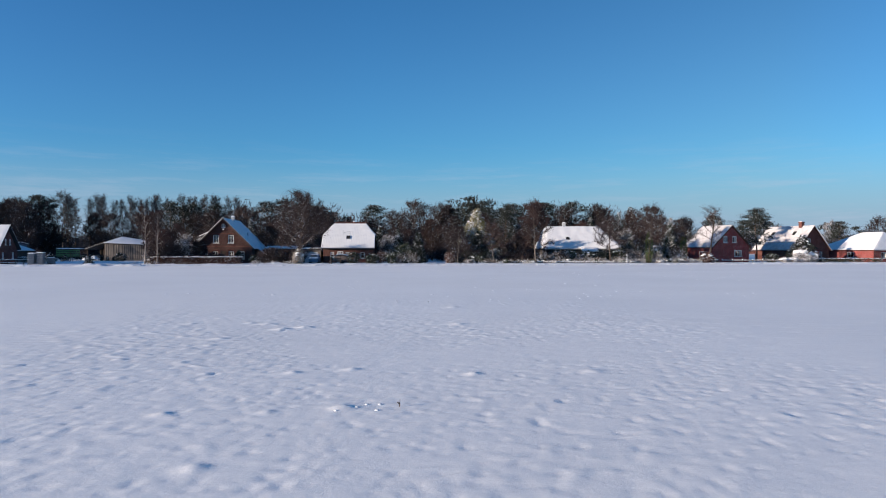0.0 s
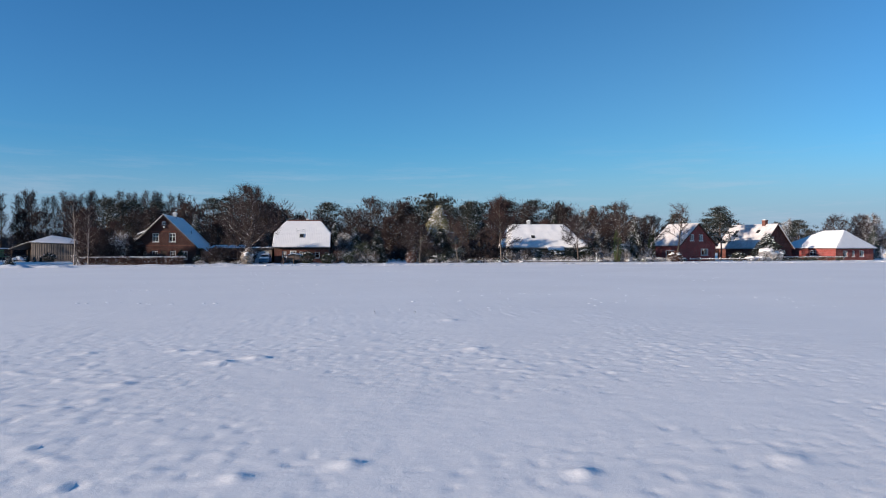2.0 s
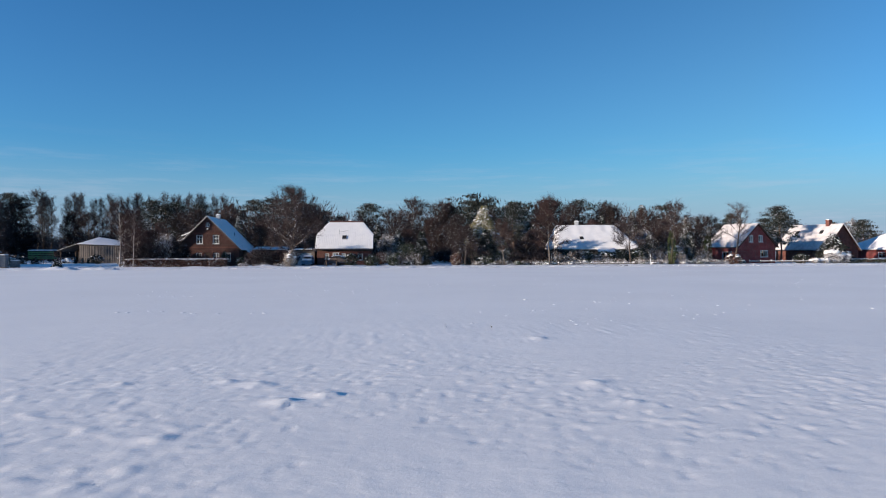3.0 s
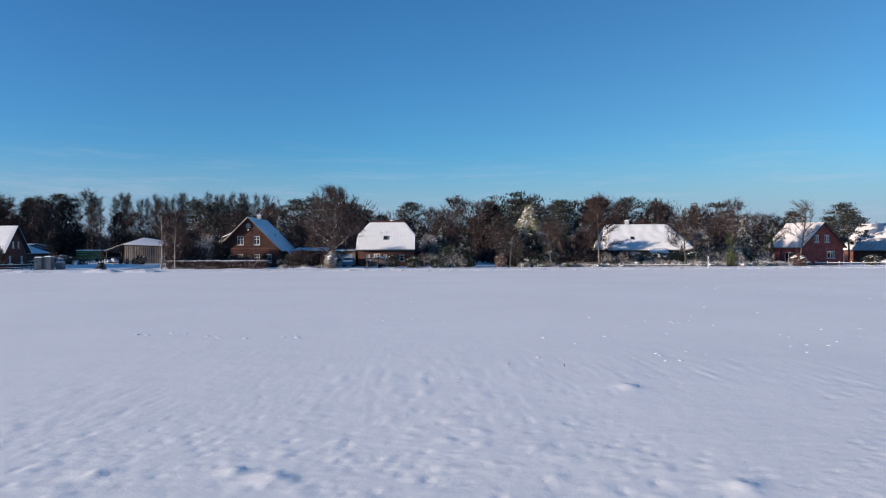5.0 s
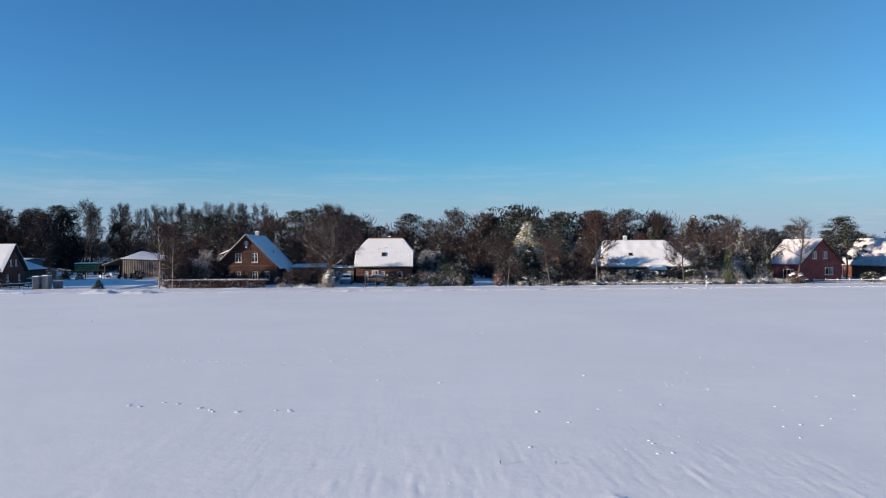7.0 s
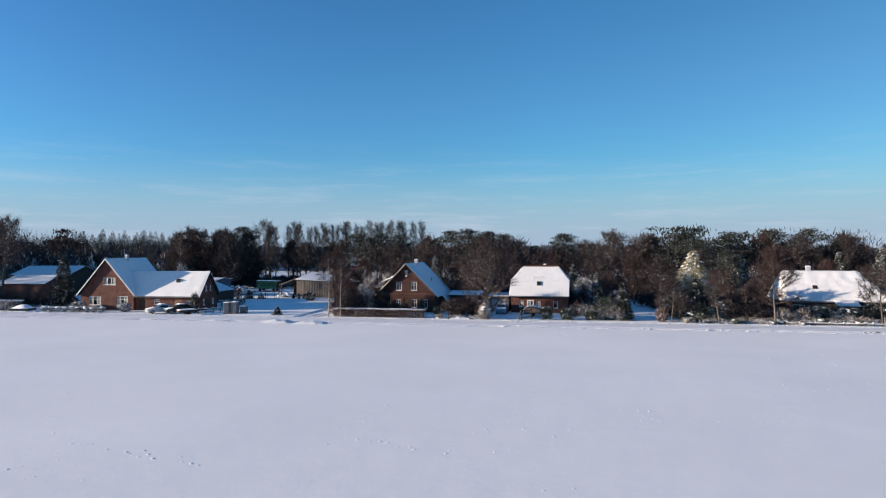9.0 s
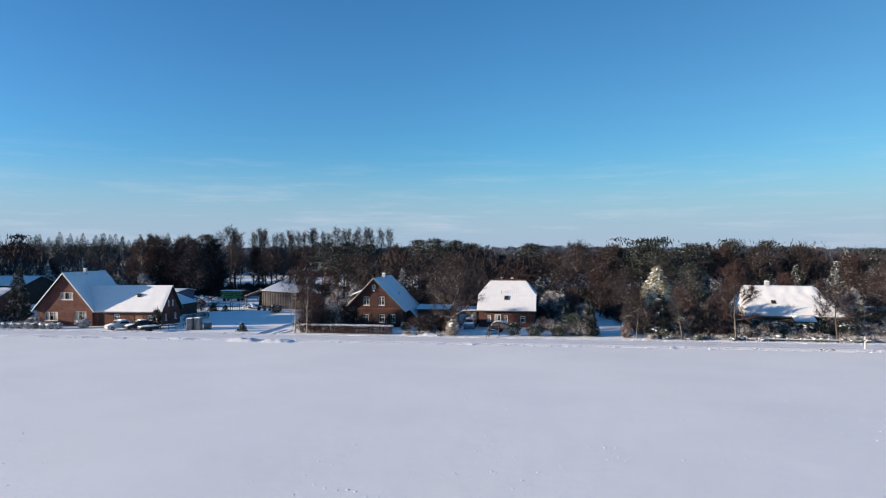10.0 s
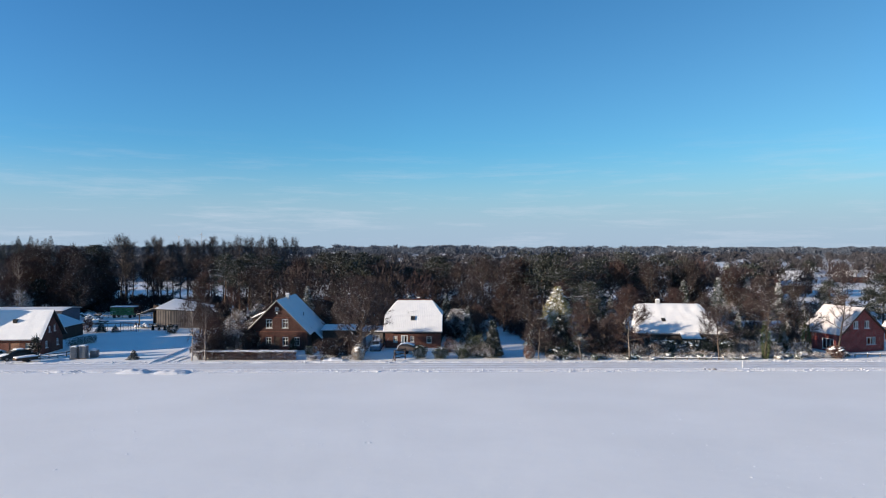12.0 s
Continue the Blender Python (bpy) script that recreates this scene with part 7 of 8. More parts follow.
plant("conifer", "tall dark evergreen dusted with snow by the lane", "tree", "thuja", 7.6, 108.6, 0.95, 10, "garden conifers")
plant("conifer", "bushy dark evergreen behind the lane shrubs", "tree", "thuja", 4.6, 112.0, 0.8, 70, "garden conifers")
plant("fir", "broad fir with snow-laden drooping branches", "tree", "wide_fir", 80.9, 109.6, 1.0, 20)
plant("fir", "broad fir with snow-laden drooping branches", "tree", "wide_fir", 59.4, 119.0, 0.62, 70, tall=1.25)
for i_, (x_, y_) in enumerate(((53.7, 110.6), (55.2, 110.2), (56.4, 109.4), (57.6, 113.6), (59.2, 113.4), (56.0, 113.0))):
    shrub("rounded_bush", "low round bush capped with snow on the lawn", x_, y_, 0.75, 0.7, 1.0, NEEDLES_SNOWY, 700, 380 + i_, 0.3, "round snow-capped bushes")
plant("small_spruce", "knee-high young spruce standing in the snow", "tree", "wide_fir", -46.9, 109.0, 0.27, 0)
for i_, (x_, y_, s_) in enumerate(((54.5, 111.3, 0.42), (50.0, 116.8, 0.5), (-25.6, 136.5, 0.8), (4.7, 122.5, 0.56), (31.5, 133.0, 0.75))):
    plant("spruce", "spruce with snow-laden branches in a garden", "tree", f"spruce{i_ % 2}", x_, y_, s_, i_ * 50, "garden spruces")
for i_, (x_, y_, k_, s_) in enumerate(((25.0, 108.5, "shrub_bare", 1.25), (28.0, 112.5, "shrub_bare", 1.4), (7.0, 124.5, "garden_bare1", 0.45), (-13.5, 128.0, "garden_bare0", 0.5), (-20.5, 130.0, "garden_bare1", 0.55), (-36.5, 128.0, "shrub_frost", 1.3),
                                       (-40.5, 132.0, "shrub_bare", 1.5), (-32.5, 134.0, "garden_bare0", 0.5), (3.0, 128.0, "frost0", 0.5), (36.5, 128.5, "garden_bare0", 0.55), (43.5, 129.0, "garden_bare1", 0.55), (51.2, 122.7, "frost1", 0.6), (-44, 150, "garden_bare1", 0.6), (-30.6, 112.8, "shrub_bare", 0.95), (-46.6, 137.6, "shrub_bare", 1.3), (56.0, 123.2, "garden_bare1", 0.6),
                                       (25.0, 124.5, "garden_bare0", 0.5), (17.0, 123.5, "garden_bare0", 0.48), (48.1, 125.3, "garden_bare0", 0.55), (-9.5, 133.0, "garden_bare0", 0.55))):
    plant("garden_tree", "small leafless garden tree with fine brown twigs", "tree", k_, x_, y_, s_, i_ * 77, "small garden trees")


def ivy_tree(x, y, h, ivy, seed, key, scale):
    t = plant("ivy_tree", "bare tree with its trunk wrapped in green ivy", "tree", key, x, y, scale, seed * 30, "ivy-clad trees")
    rng = np.random.default_rng(seed)
    n = 1500
    z = rng.uniform(0.05, ivy, n) / scale
    a = rng.uniform(0, 6.28, n)
    r = (0.2 + 0.38 * np.sin(np.pi * np.clip(z * scale / ivy * 0.9 + 0.08, 0, 1))) * rng.uniform(0.6, 1.15, n) / scale
    p = np.stack([r * np.cos(a), r * np.sin(a), z], 1)
    d = unit(np.stack([np.cos(a), np.sin(a), 0.3 + 0 * a], 1) + rng.normal(0, 0.6, (n, 3)))
    part("ivy", Shape().tris(slivers(p, d, rng.uniform(0.12, 0.28, n) / scale, 0.12 / scale, rng)), IVY, t)


ivy_tree(48.4, 105.4, 10.2, 5.6, 3, "open_tree", 1.27)
ivy_tree(56.2, 107.9, 9.0, 4.8, 4, "open_tree", 1.0)


PALE_LEAF = material("pale_dry_leaves", (0.46, 0.41, 0.35), 0.95, (0.28, 0.23, 0.19), 1.5, 7.0, bump=0, snow=0.6, snow_scale=1.2, snow_from=0.4)
shrub("shrub", "pale dry climber plastered with snow at the tree's foot", -12.9, 107.2, 0.95, 0.8, 2.0, PALE_LEAF, 2600, 391, 0.2)
shrub("shrub", "pale dry climber plastered with snow at the tree's foot", -12.6, 107.5, 0.5, 0.5, 2.9, PALE_LEAF, 1300, 392, 0.06)


# ---- vehicles and yard things ----
def car(name, label, x, y, rz, paint, length=4.2, width=1.72, height=1.45, van=False):
    """A parked car: nose towards its own -y; snow on roof and bonnet."""
    t = thing(name, label, "car", pose(x, y, 0.03, 0, 0, rz), "parked cars")
    w, L = width / 2, length
    side = [(0, 0.42), (0.05, 0.72), (1.05, 0.92), (1.75, height - 0.06), (2.1, height), (L - 1.0, height), (L - 0.35, height - 0.2), (L - 0.05, 0.9), (L, 0.45), (L - 0.1, 0.24), (0.1, 0.24)]
    if van:
        side = [(0, 0.42), (0.05, 0.8), (0.75, 1.02), (1.35, height - 0.06), (1.7, height), (L - 0.3, height), (L - 0.12, height - 0.15), (L - 0.02, 0.9), (L, 0.45), (L - 0.1, 0.24), (0.1, 0.24)]
    bm = bmesh.new()
    rows = []
    for sx in (-1, 1):
        rows.append([bm.verts.new((sx * w * (0.82 if z > 1.0 else 1.0), yy, z)) for yy, z in side])
    n = len(side)
    for i in range(n):
        bm.faces.new((rows[0][i], rows[0][(i + 1) % n], rows[1][(i + 1) % n], rows[1][i]))
    bm.faces.new(rows[0][::-1])
    bm.faces.new(rows[1])
    bmesh.ops.bevel(bm, geom=list(bm.edges), offset=0.06, segments=2, affect="EDGES")
    bmesh.ops.recalc_face_normals(bm, faces=bm.faces)
    me = bpy.data.meshes.new("body")
    bm.to_mesh(me); bm.free()
    part("body", me, paint, t)
    k0, k1 = (side[2], side[3])
    for nm, pts in (("windscreen", [(-w * 0.74, k0[0] + 0.16, k0[1] + 0.1), (w * 0.74, k0[0] + 0.16, k0[1] + 0.1), (w * 0.66, k1[0] - 0.08, k1[1] - 0.06), (-w * 0.66, k1[0] - 0.08, k1[1] - 0.06)]),):
        s = Shape()
        nrm = Vector((0, -(k1[1] - k0[1]), k1[0] - k0[0])).normalized() * 0.025
        hexa(s, [tuple(Vector(p) - nrm * 0.5) for p in pts], [tuple(Vector(p) + nrm) for p in pts])
        part(nm, s, RUBBER, t, "dark frosted windscreen")
    for sx in (-1, 1):
        s = Shape()
        xa, xb = sx * w * 0.90, sx * w * 0.985
        y0, y1 = k0[0] + 0.75, L - 0.75
        q = [(xb, y0, 0.98), (xb, y1, 0.98), (sx * w * 0.85, y1 - 0.15, height - 0.16), (sx * w * 0.85, y0 + 0.4, height - 0.16)]
        off = Vector((sx * 0.03, 0, 0))
        low, high = [tuple(Vector(p) - off) for p in q], [tuple(Vector(p) + off * 0.4) for p in q]
        hexa(s, low, high)
        part("side_window", s, RUBBER, t)
        hl = bevel_box("headlight", sx * w * 0.55 - 0.16, sx * w * 0.55 + 0.16, -0.03, 0.12, 0.56, 0.74, 0.03)
        part("headlight", hl, METAL, t, "clear headlight")
        mr = bevel_box("mirror", min(sx * w * 0.98, sx * (w + 0.2)), max(sx * w * 0.98, sx * (w + 0.2)), k0[0] + 0.45, k0[0] + 0.58, 0.92, 1.05, 0.03)
        part("mirror", mr, paint, t)
        for wy in (0.78, L - 0.8):
            ty = Shape()
            for a, b in ((0.0, 0.2),):
                k = 16
                cx0, cx1 = sx * (w - 0.2), sx * (w + 0.01)
                v = [(cx, wy + 0.31 * math.cos(2 * math.pi * i / k), 0.29 + 0.31 * math.sin(2 * math.pi * i / k)) for cx in (cx0, cx1) for i in range(k)]
                ty.add(v, [(i, (i + 1) % k, k + (i + 1) % k, k + i) for i in range(k)] + [tuple(range(k)), tuple(range(k, 2 * k))])
            wheel = part("wheel", ty, RUBBER, t)
            rm = Shape()
            v = [(sx * (w + dx), wy + 0.19 * math.cos(2 * math.pi * i / 12), 0.29 + 0.19 * math.sin(2 * math.pi * i / 12)) for dx in (0.0, 0.022) for i in range(12)]
            rm.add(v, [(i, (i + 1) % 12, 12 + (i + 1) % 12, 12 + i) for i in range(12)] + [tuple(range(12)), tuple(range(12, 24))])
            part("rim", rm, METAL, wheel)
    s = Shape()
    a = side[4][0]
    blanket(s, [(-w * 0.78, a, height), (w * 0.78, a, height), (w * 0.78, L - (0.4 if van else 1.05), height), (-w * 0.78, L - (0.4 if van else 1.05), height)], 8, 8, 0.13, 0.03)
    part("roof_snow", s, SNOW, t)
    s = Shape()
    blanket(s, [(-w * 0.9, 0.1, side[1][1] + 0.02), (w * 0.9, 0.1, side[1][1] + 0.02), (w * 0.9, k0[0] - 0.02, k0[1] + 0.015), (-w * 0.9, k0[0] - 0.02, k0[1] + 0.015)], 8, 6, 0.08, 0.03)
    part("bonnet_snow", s, SNOW, t)
    return t


PAINT_SILVER = material("silver_car_paint", (0.45, 0.47, 0.5), 0.35, (0.4, 0.42, 0.45), 2.0, 12.0, bump=0, metal=0.4, snow=0.4, snow_scale=2.5)
PAINT_DARK = material("dark_car_paint", (0.03, 0.04, 0.045), 0.3, (0.025, 0.03, 0.035), 2.0, 12.0, bump=0, metal=0.2, snow=0.5, snow_scale=2.5)
PAINT_BLUE = material("pale_blue_car_paint", (0.16, 0.25, 0.36), 0.35, (0.13, 0.21, 0.31), 2.0, 12.0, bump=0, metal=0.2, snow=0.5, snow_scale=2.5)
car("car", "silver hatchback parked before the farmhouse wing, snow on top", -69.3, 107.6, -38, PAINT_SILVER, 4.1)
car("car", "dark estate car parked before the farmhouse wing, snow on top", -66.1, 107.9, -38, PAINT_DARK, 4.3)
car("car", "pale blue small car parked before the garage under snow", -10.9, 114.3, -3, PAINT_BLUE, 3.8, 1.7, 1.5, True)


def caravan(x, y, rz):
    t = thing("small_caravan", "small rounded caravan with brown cover and snowy roof", "caravan", pose(x, y, 0, 0, 0, rz))
    L, w = 2.9, 0.85
    side = [(0.0, 0.5), (0.02, 0.95), (0.25, 1.35), (0.75, 1.58), (1.6, 1.6), (2.4, 1.4), (2.8, 1.0), (2.9, 0.55), (2.8, 0.42), (0.15, 0.4)]
    bm = bmesh.new()
    r = [[bm.verts.new((xx, sy * w, z)) for xx, z in side] for sy in (-1, 1)]
    n = len(side)
    for i in range(n):
        bm.faces.new((r[0][i], r[0][(i + 1) % n], r[1][(i + 1) % n], r[1][i]))
    bm.faces.new(r[0]); bm.faces.new(r[1][::-1])
    bmesh.ops.recalc_face_normals(bm, faces=bm.faces)
    bmesh.ops.bevel(bm, geom=list(bm.edges), offset=0.07, segments=2, affect="EDGES")
    me = bpy.data.meshes.new("body")
    bm.to_mesh(me); bm.free()
    part("body", me, material("brown_cover", (0.15, 0.115, 0.10), 0.8, (0.10, 0.078, 0.068), 2.0, 9.0), t)
    f = bevel_box("front", -0.06, 0.5, -w * 0.9, w * 0.9, 0.55, 1.25, 0.12, 3)
    part("front_panel", f, WHITE, t, "white rounded front panel")
    s = Shape()
    blanket(s, [(0.3, -w * 0.9, 1.42), (1.5, -w * 0.9, 1.62), (1.5, w * 0.9, 1.62), (0.3, w * 0.9, 1.42)], 8, 6, 0.14, 0.03)
    blanket(s, [(1.5, -w * 0.9, 1.62), (2.6, -w * 0.9, 1.30), (2.6, w * 0.9, 1.30), (1.5, w * 0.9, 1.62)], 8, 6, 0.13, 0.03)
    part("roof_snow", s, SNOW, t)
    for sy in (-1, 1):
        ty = Shape()
        k = 14
        v = [(1.45 + 0.3 * math.cos(2 * math.pi * i / k), sy * (w + dy), 0.29 + 0.3 * math.sin(2 * math.pi * i / k)) for dy in (-0.12, 0.03) for i in range(k)]
        ty.add(v, [(i, (i + 1) % k, k + (i + 1) % k, k + i) for i in range(k)] + [tuple(range(k)), tuple(range(k, 2 * k))])
        part("wheel", ty, RUBBER, t)
    d = Shape()
    tube(d, [(0.2, 0, 0.45), (-0.8, 0, 0.45)], [0.04, 0.04], 6)
    tube(d, [(-0.7, 0, 0.45), (-0.7, 0, 0.0)], [0.03, 0.03], 6)
    part("drawbar", d, METAL, t)


caravan(-7.1, 112.6, -4)


def open_gate(x, y, rz):
    """A field gate left open: braced posts and weathered rails."""
    t = thing("wooden_gate", "dark weathered wooden gate standing open beside the drive", "gate", pose(x, y, 0, 0, 0, rz))
    for px_ in (0.0, 2.2):
        p = Shape()
        box(p, px_ - 0.06, px_ + 0.06, -0.06, 0.06, -0.05, 1.62)
        part("post", p, DARK_WOOD, t)
    for z in (0.35, 0.85, 1.4):
        r = Shape()
        box(r, 0.063, 2.137, -0.03, 0.03, z, z + 0.11)
        part("rail", r, DARK_WOOD, t)
    b = Shape()
    tube(b, [(-0.52, 0.0, -0.04), (-0.05, 0.0, 1.3)], [0.06, 0.05], 6)
    part("brace", b, DARK_WOOD, t)


open_gate(-7.3, 106.0, 48)


def letterbox(x, y):
    t = thing("letterbox", "dark letterbox on a thin post beside the drive", "letterbox", pose(x, y, 0))
    p = Shape()
    tube(p, [(0, 0, -0.05), (0, 0, 0.95)], [0.035, 0.03], 8)
    tube(p, [(-0.16, 0, -0.05), (0, 0, 0.6)], [0.022, 0.022], 6)
    part("post", p, DARK_WOOD, t)
    part("box", bevel_box("box", -0.15, 0.15, -0.1, 0.1, 0.9, 1.25, 0.03), material("dark_blue_enamel", (0.035, 0.04, 0.06), 0.4), t)
    s = Shape()
    blanket(s, [(-0.14, -0.09, 1.25), (0.14, -0.09, 1.25), (0.14, 0.09, 1.25), (-0.14, 0.09, 1.25)], 4, 4, 0.09, 0.01)
    part("snow_cap", s, SNOW, t)


letterbox(-7.3, 106.4)


def liquid_tank(x, y, rz, h=1.9, group="water tanks in the yard"):
    """A caged plastic tank on a pallet."""
    t = thing("caged_tank", "grey plastic tank in a wire cage with snow on top", "tank", pose(x, y, 0, 0, 0, rz), group)
    part("bladder", bevel_box("bladder", -0.47, 0.47, -0.55, 0.55, 0.17, h - 0.03, 0.09, 3), material("milky_plastic", (0.17, 0.195, 0.23), 0.5, (0.08, 0.095, 0.12), 2.0, 8.0, bump=0.05), t)
    c = Shape()
    k = 7
    for i in range(k):
        u = -0.5 + i / (k - 1)
        for yy in (-0.58, 0.58):
            tube(c, [(u, yy, 0.15), (u, yy, h)], [0.012, 0.012], 4)
        for xx in (-0.5, 0.5):
            tube(c, [(xx, u * 1.16, 0.15), (xx, u * 1.16, h)], [0.012, 0.012], 4)
    for j in range(6):
        z = 0.2 + (h - 0.22) * j / 5
        tube(c, [(-0.5, -0.59, z), (0.5, -0.59, z), (0.51, 0.59, z), (-0.5, 0.59, z), (-0.51, -0.59, z)], [0.012] * 5, 4)
    part("cage", c, METAL, t)
    p = Shape()
    for yy in (-0.5, 0.0, 0.5):
        box(p, -0.5, 0.5, yy - 0.06, yy + 0.06, 0.0, 0.1)
    box(p, -0.52, 0.52, -0.6, 0.6, 0.1, 0.15)
    part("pallet", p, GREY_WOOD, t)
    s = Shape()
    blanket(s, [(-0.48, -0.56, h), (0.48, -0.56, h), (0.48, 0.56, h), (-0.48, 0.56, h)], 5, 5, 0.13, 0.03)
    part("snow_cap", s, SNOW, t)


liquid_tank(-56.0, 109.8, 5, 1.85)
liquid_tank(-54.75, 110.0, 3, 1.95)
liquid_tank(-53.75, 111.2, 8, 1.1)


def trailer(x, y, rz):
    t = thing("car_trailer", "low flat trailer under snow beside the parked cars", "trailer", pose(x, y, 0, 0, 0, rz))
    part("bed", bevel_box("bed", 0, 1.5, 0, 2.9, 0.45, 0.82, 0.04), DARK_WOOD, t)
    s = Shape()
    blanket(s, [(0.03, 0.03, 0.82), (1.47, 0.03, 0.82), (1.47, 2.87, 0.82), (0.03, 2.87, 0.82)], 8, 10, 0.14, 0.05)
    part("snow", s, SNOW, t)
    for sx in (0.0, 1.5):
        ty = Shape()
        k = 14
        v = [(sx + dx, 1.5 + 0.28 * math.cos(2 * math.pi * i / k), 0.28 + 0.28 * math.sin(2 * math.pi * i / k)) for dx in (-0.08, 0.08) for i in range(k)]
        ty.add(v, [(i, (i + 1) % k, k + (i + 1) % k, k + i) for i in range(k)] + [tuple(range(k)), tuple(range(k, 2 * k))])
        part("wheel", ty, RUBBER, t)
    d = Shape()
    tube(d, [(0.75, 0, 0.5), (0.75, -1.1, 0.45), (0.75, -1.1, 0.0)], [0.04, 0.04, 0.03], 6)
    part("drawbar", d, METAL, t)


trailer(-63.2, 106.5, -40)


def farm_wagon(x, y, rz, L):
    green = material("green_wagon_paint", (0.12, 0.27, 0.11), 0.6, (0.07, 0.16, 0.065), 1.5, 9.0)
    t = thing("farm_wagon", "green slatted farm wagon with snow on its canopy", "wagon", pose(x, y, 0, 0, 0, rz))
    b = Shape()
    box(b, 0, L, 0, 2.2, 0.75, 1.0)
    part("bed", b, green, t)
    n = 9
    for i in range(n):
        s = Shape()
        u = L * i / (n - 1)
        box(s, u - 0.06, u + 0.06, -0.05, 0.0, 1.0, 2.5)
        part("stake", s, green, t)
    for z in (1.15, 1.6, 2.05):
        s = Shape()
        box(s, -0.06, L + 0.06, 0.002, 0.05, z, z + 0.28)
        part("side_board", s, green, t)
    s = Shape()
    box(s, -0.15, L + 0.15, -0.15, 2.35, 2.5, 2.62)
    part("canopy", s, DARK_WOOD, t)
    s = Shape()
    blanket(s, [(-0.14, -0.14, 2.62), (L + 0.14, -0.14, 2.62), (L + 0.14, 2.34, 2.62), (-0.14, 2.34, 2.62)], 12, 6, 0.2, 0.05)
    part("snow", s, SNOW, t)
    for wx in (0.8, L - 0.8):
        for wy in (0.1, 2.1):
            ty = Shape()
            k = 14
            v = [(wx + 0.4 * math.cos(2 * math.pi * i / k), wy + dy, 0.4 + 0.4 * math.sin(2 * math.pi * i / k)) for dy in (-0.1, 0.1) for i in range(k)]
            ty.add(v, [(i, (i + 1) % k, k + (i + 1) % k, k + i) for i in range(k)] + [tuple(range(k)), tuple(range(k, 2 * k))])
            part("wheel", ty, RUBBER, t)


farm_wagon(-77.2, 165.4, -3, 5.4)


def log_heap(x, y, w, h, seed, group="snowed-in heaps by the barn"):
    t = thing("wood_heap", "heap of logs and brush half buried in snow", "wood heap", pose(x, y, 0), group)
    rng = np.random.default_rng(seed)
    for i in range(14):
        s = Shape()
        a = rng.uniform(-0.3, 0.3)
        cx, cz = rng.uniform(-w / 2, w / 2), rng.uniform(0.1, h * 0.7)
        tube(s, [(cx - math.cos(a), rng.uniform(-0.5, 0.5), cz), (cx + math.cos(a), rng.uniform(-0.5, 0.5), cz + math.sin(a) * 0.4)], [0.13, 0.12], 7)
        part("log", s, BARK, t)
    s = Shape()
    clods(s, rng, [(rng.uniform(-w / 2, w / 2), rng.uniform(-0.8, 0.8), rng.uniform(0.1, h * 0.6)) for _ in range(16)], rng.uniform(0.3, 0.6, 16))
    part("snow", s, SNOW, t)


log_heap(-81.0, 163.0, 5.0, 2.4, 1)
log_heap(-78.2, 160.4, 3.4, 2.4, 2)
log_heap(-74.6, 153.0, 3.4, 1.1, 7)
log_heap(-61.2, 146.4, 3.2, 1.3, 3)


def post_fence(label, x0, y0, x1, y1, n, h, rails, mat, cap=0.1, r=0.06):
    """Posts and rails, each with its ridge of snow."""
    L = math.hypot(x1 - x0, y1 - y0)
    t = thing("fence", label, "fence", pose(x0, y0, 0, 0, 0, math.degrees(math.atan2(y1 - y0, x1 - x0))))
    ps = Shape()
    lathe(ps, [(r * 1.05, -0.1), (r, h * 0.5), (r * 0.95, h - 0.02), (r * 0.7, h)], 8)
    pm = part_mesh("post", ps, mat)
    cs = Shape()
    lathe(cs, [(r * 1.2, h - 0.02), (r * 1.35, h + cap * 0.4), (r * 0.8, h + cap), (0.01, h + cap * 1.15)], 8)
    cm = part_mesh("snow_cap", cs, SNOW)
    for i in range(n):
        p = part("post", pm, None, t)
        p.location = (L * i / (n - 1), 0, 0)
        if cap:
            part("snow_cap", cm, None, p)
    for z in rails:
        s = Shape()
        box(s, 0, L, -0.025, 0.025, z - 0.05, z + 0.05)
        ra = part("rail", s, mat, t)
        if cap:
            b = Shape()
            blanket(b, [(0, -0.03, z + 0.052), (L, -0.03, z + 0.052), (L, 0.03, z + 0.052), (0, 0.03, z + 0.052)], int(L * 3), 2, 0.07, 0.03)
            part("rail_snow", b, SNOW, ra)


post_fence("low white-capped post and rail fence along the verge", 29.2, 105.3, 41.6, 104.7, 8, 0.42, (0.28,), GREY_WOOD, 0.13, 0.08)
post_fence("low rail fence topped with snow before the red house", 62.6, 106.0, 75.9, 105.3, 8, 0.6, (0.45,), GREY_WOOD, 0.12, 0.07)
post_fence("thin wire fence with dark posts behind the lawn", -71.0, 141.6, -60.0, 140.9, 8, 1.7, (1.6, 0.9), DARK_WOOD, 0, 0.035)


def garden_frame(x, y, w, h):
    """An upright rectangular frame of thin dark bars."""
    t = thing("trellis_frame", "upright dark garden frame standing behind the lawn", "trellis", pose(x, y, 0, 0, 0, -3))
    for px in (0.0, w):
        p = Shape()
        box(p, px - 0.05, px + 0.05, -0.05, 0.05, -0.05, h)
        part("post", p, DARK_WOOD, t)
    for z in (0.25, h - 0.05):
        p = Shape()
        box(p, 0.052, w - 0.052, -0.04, 0.04, z - 0.04, z + 0.04)
        part("bar", p, DARK_WOOD, t)
    for i in range(5):
        p = Shape()
        px = w * (i + 1) / 6
        box(p, px - 0.015, px + 0.015, -0.015, 0.015, 0.292, h - 0.092)
        part("rod", p, METAL, t)


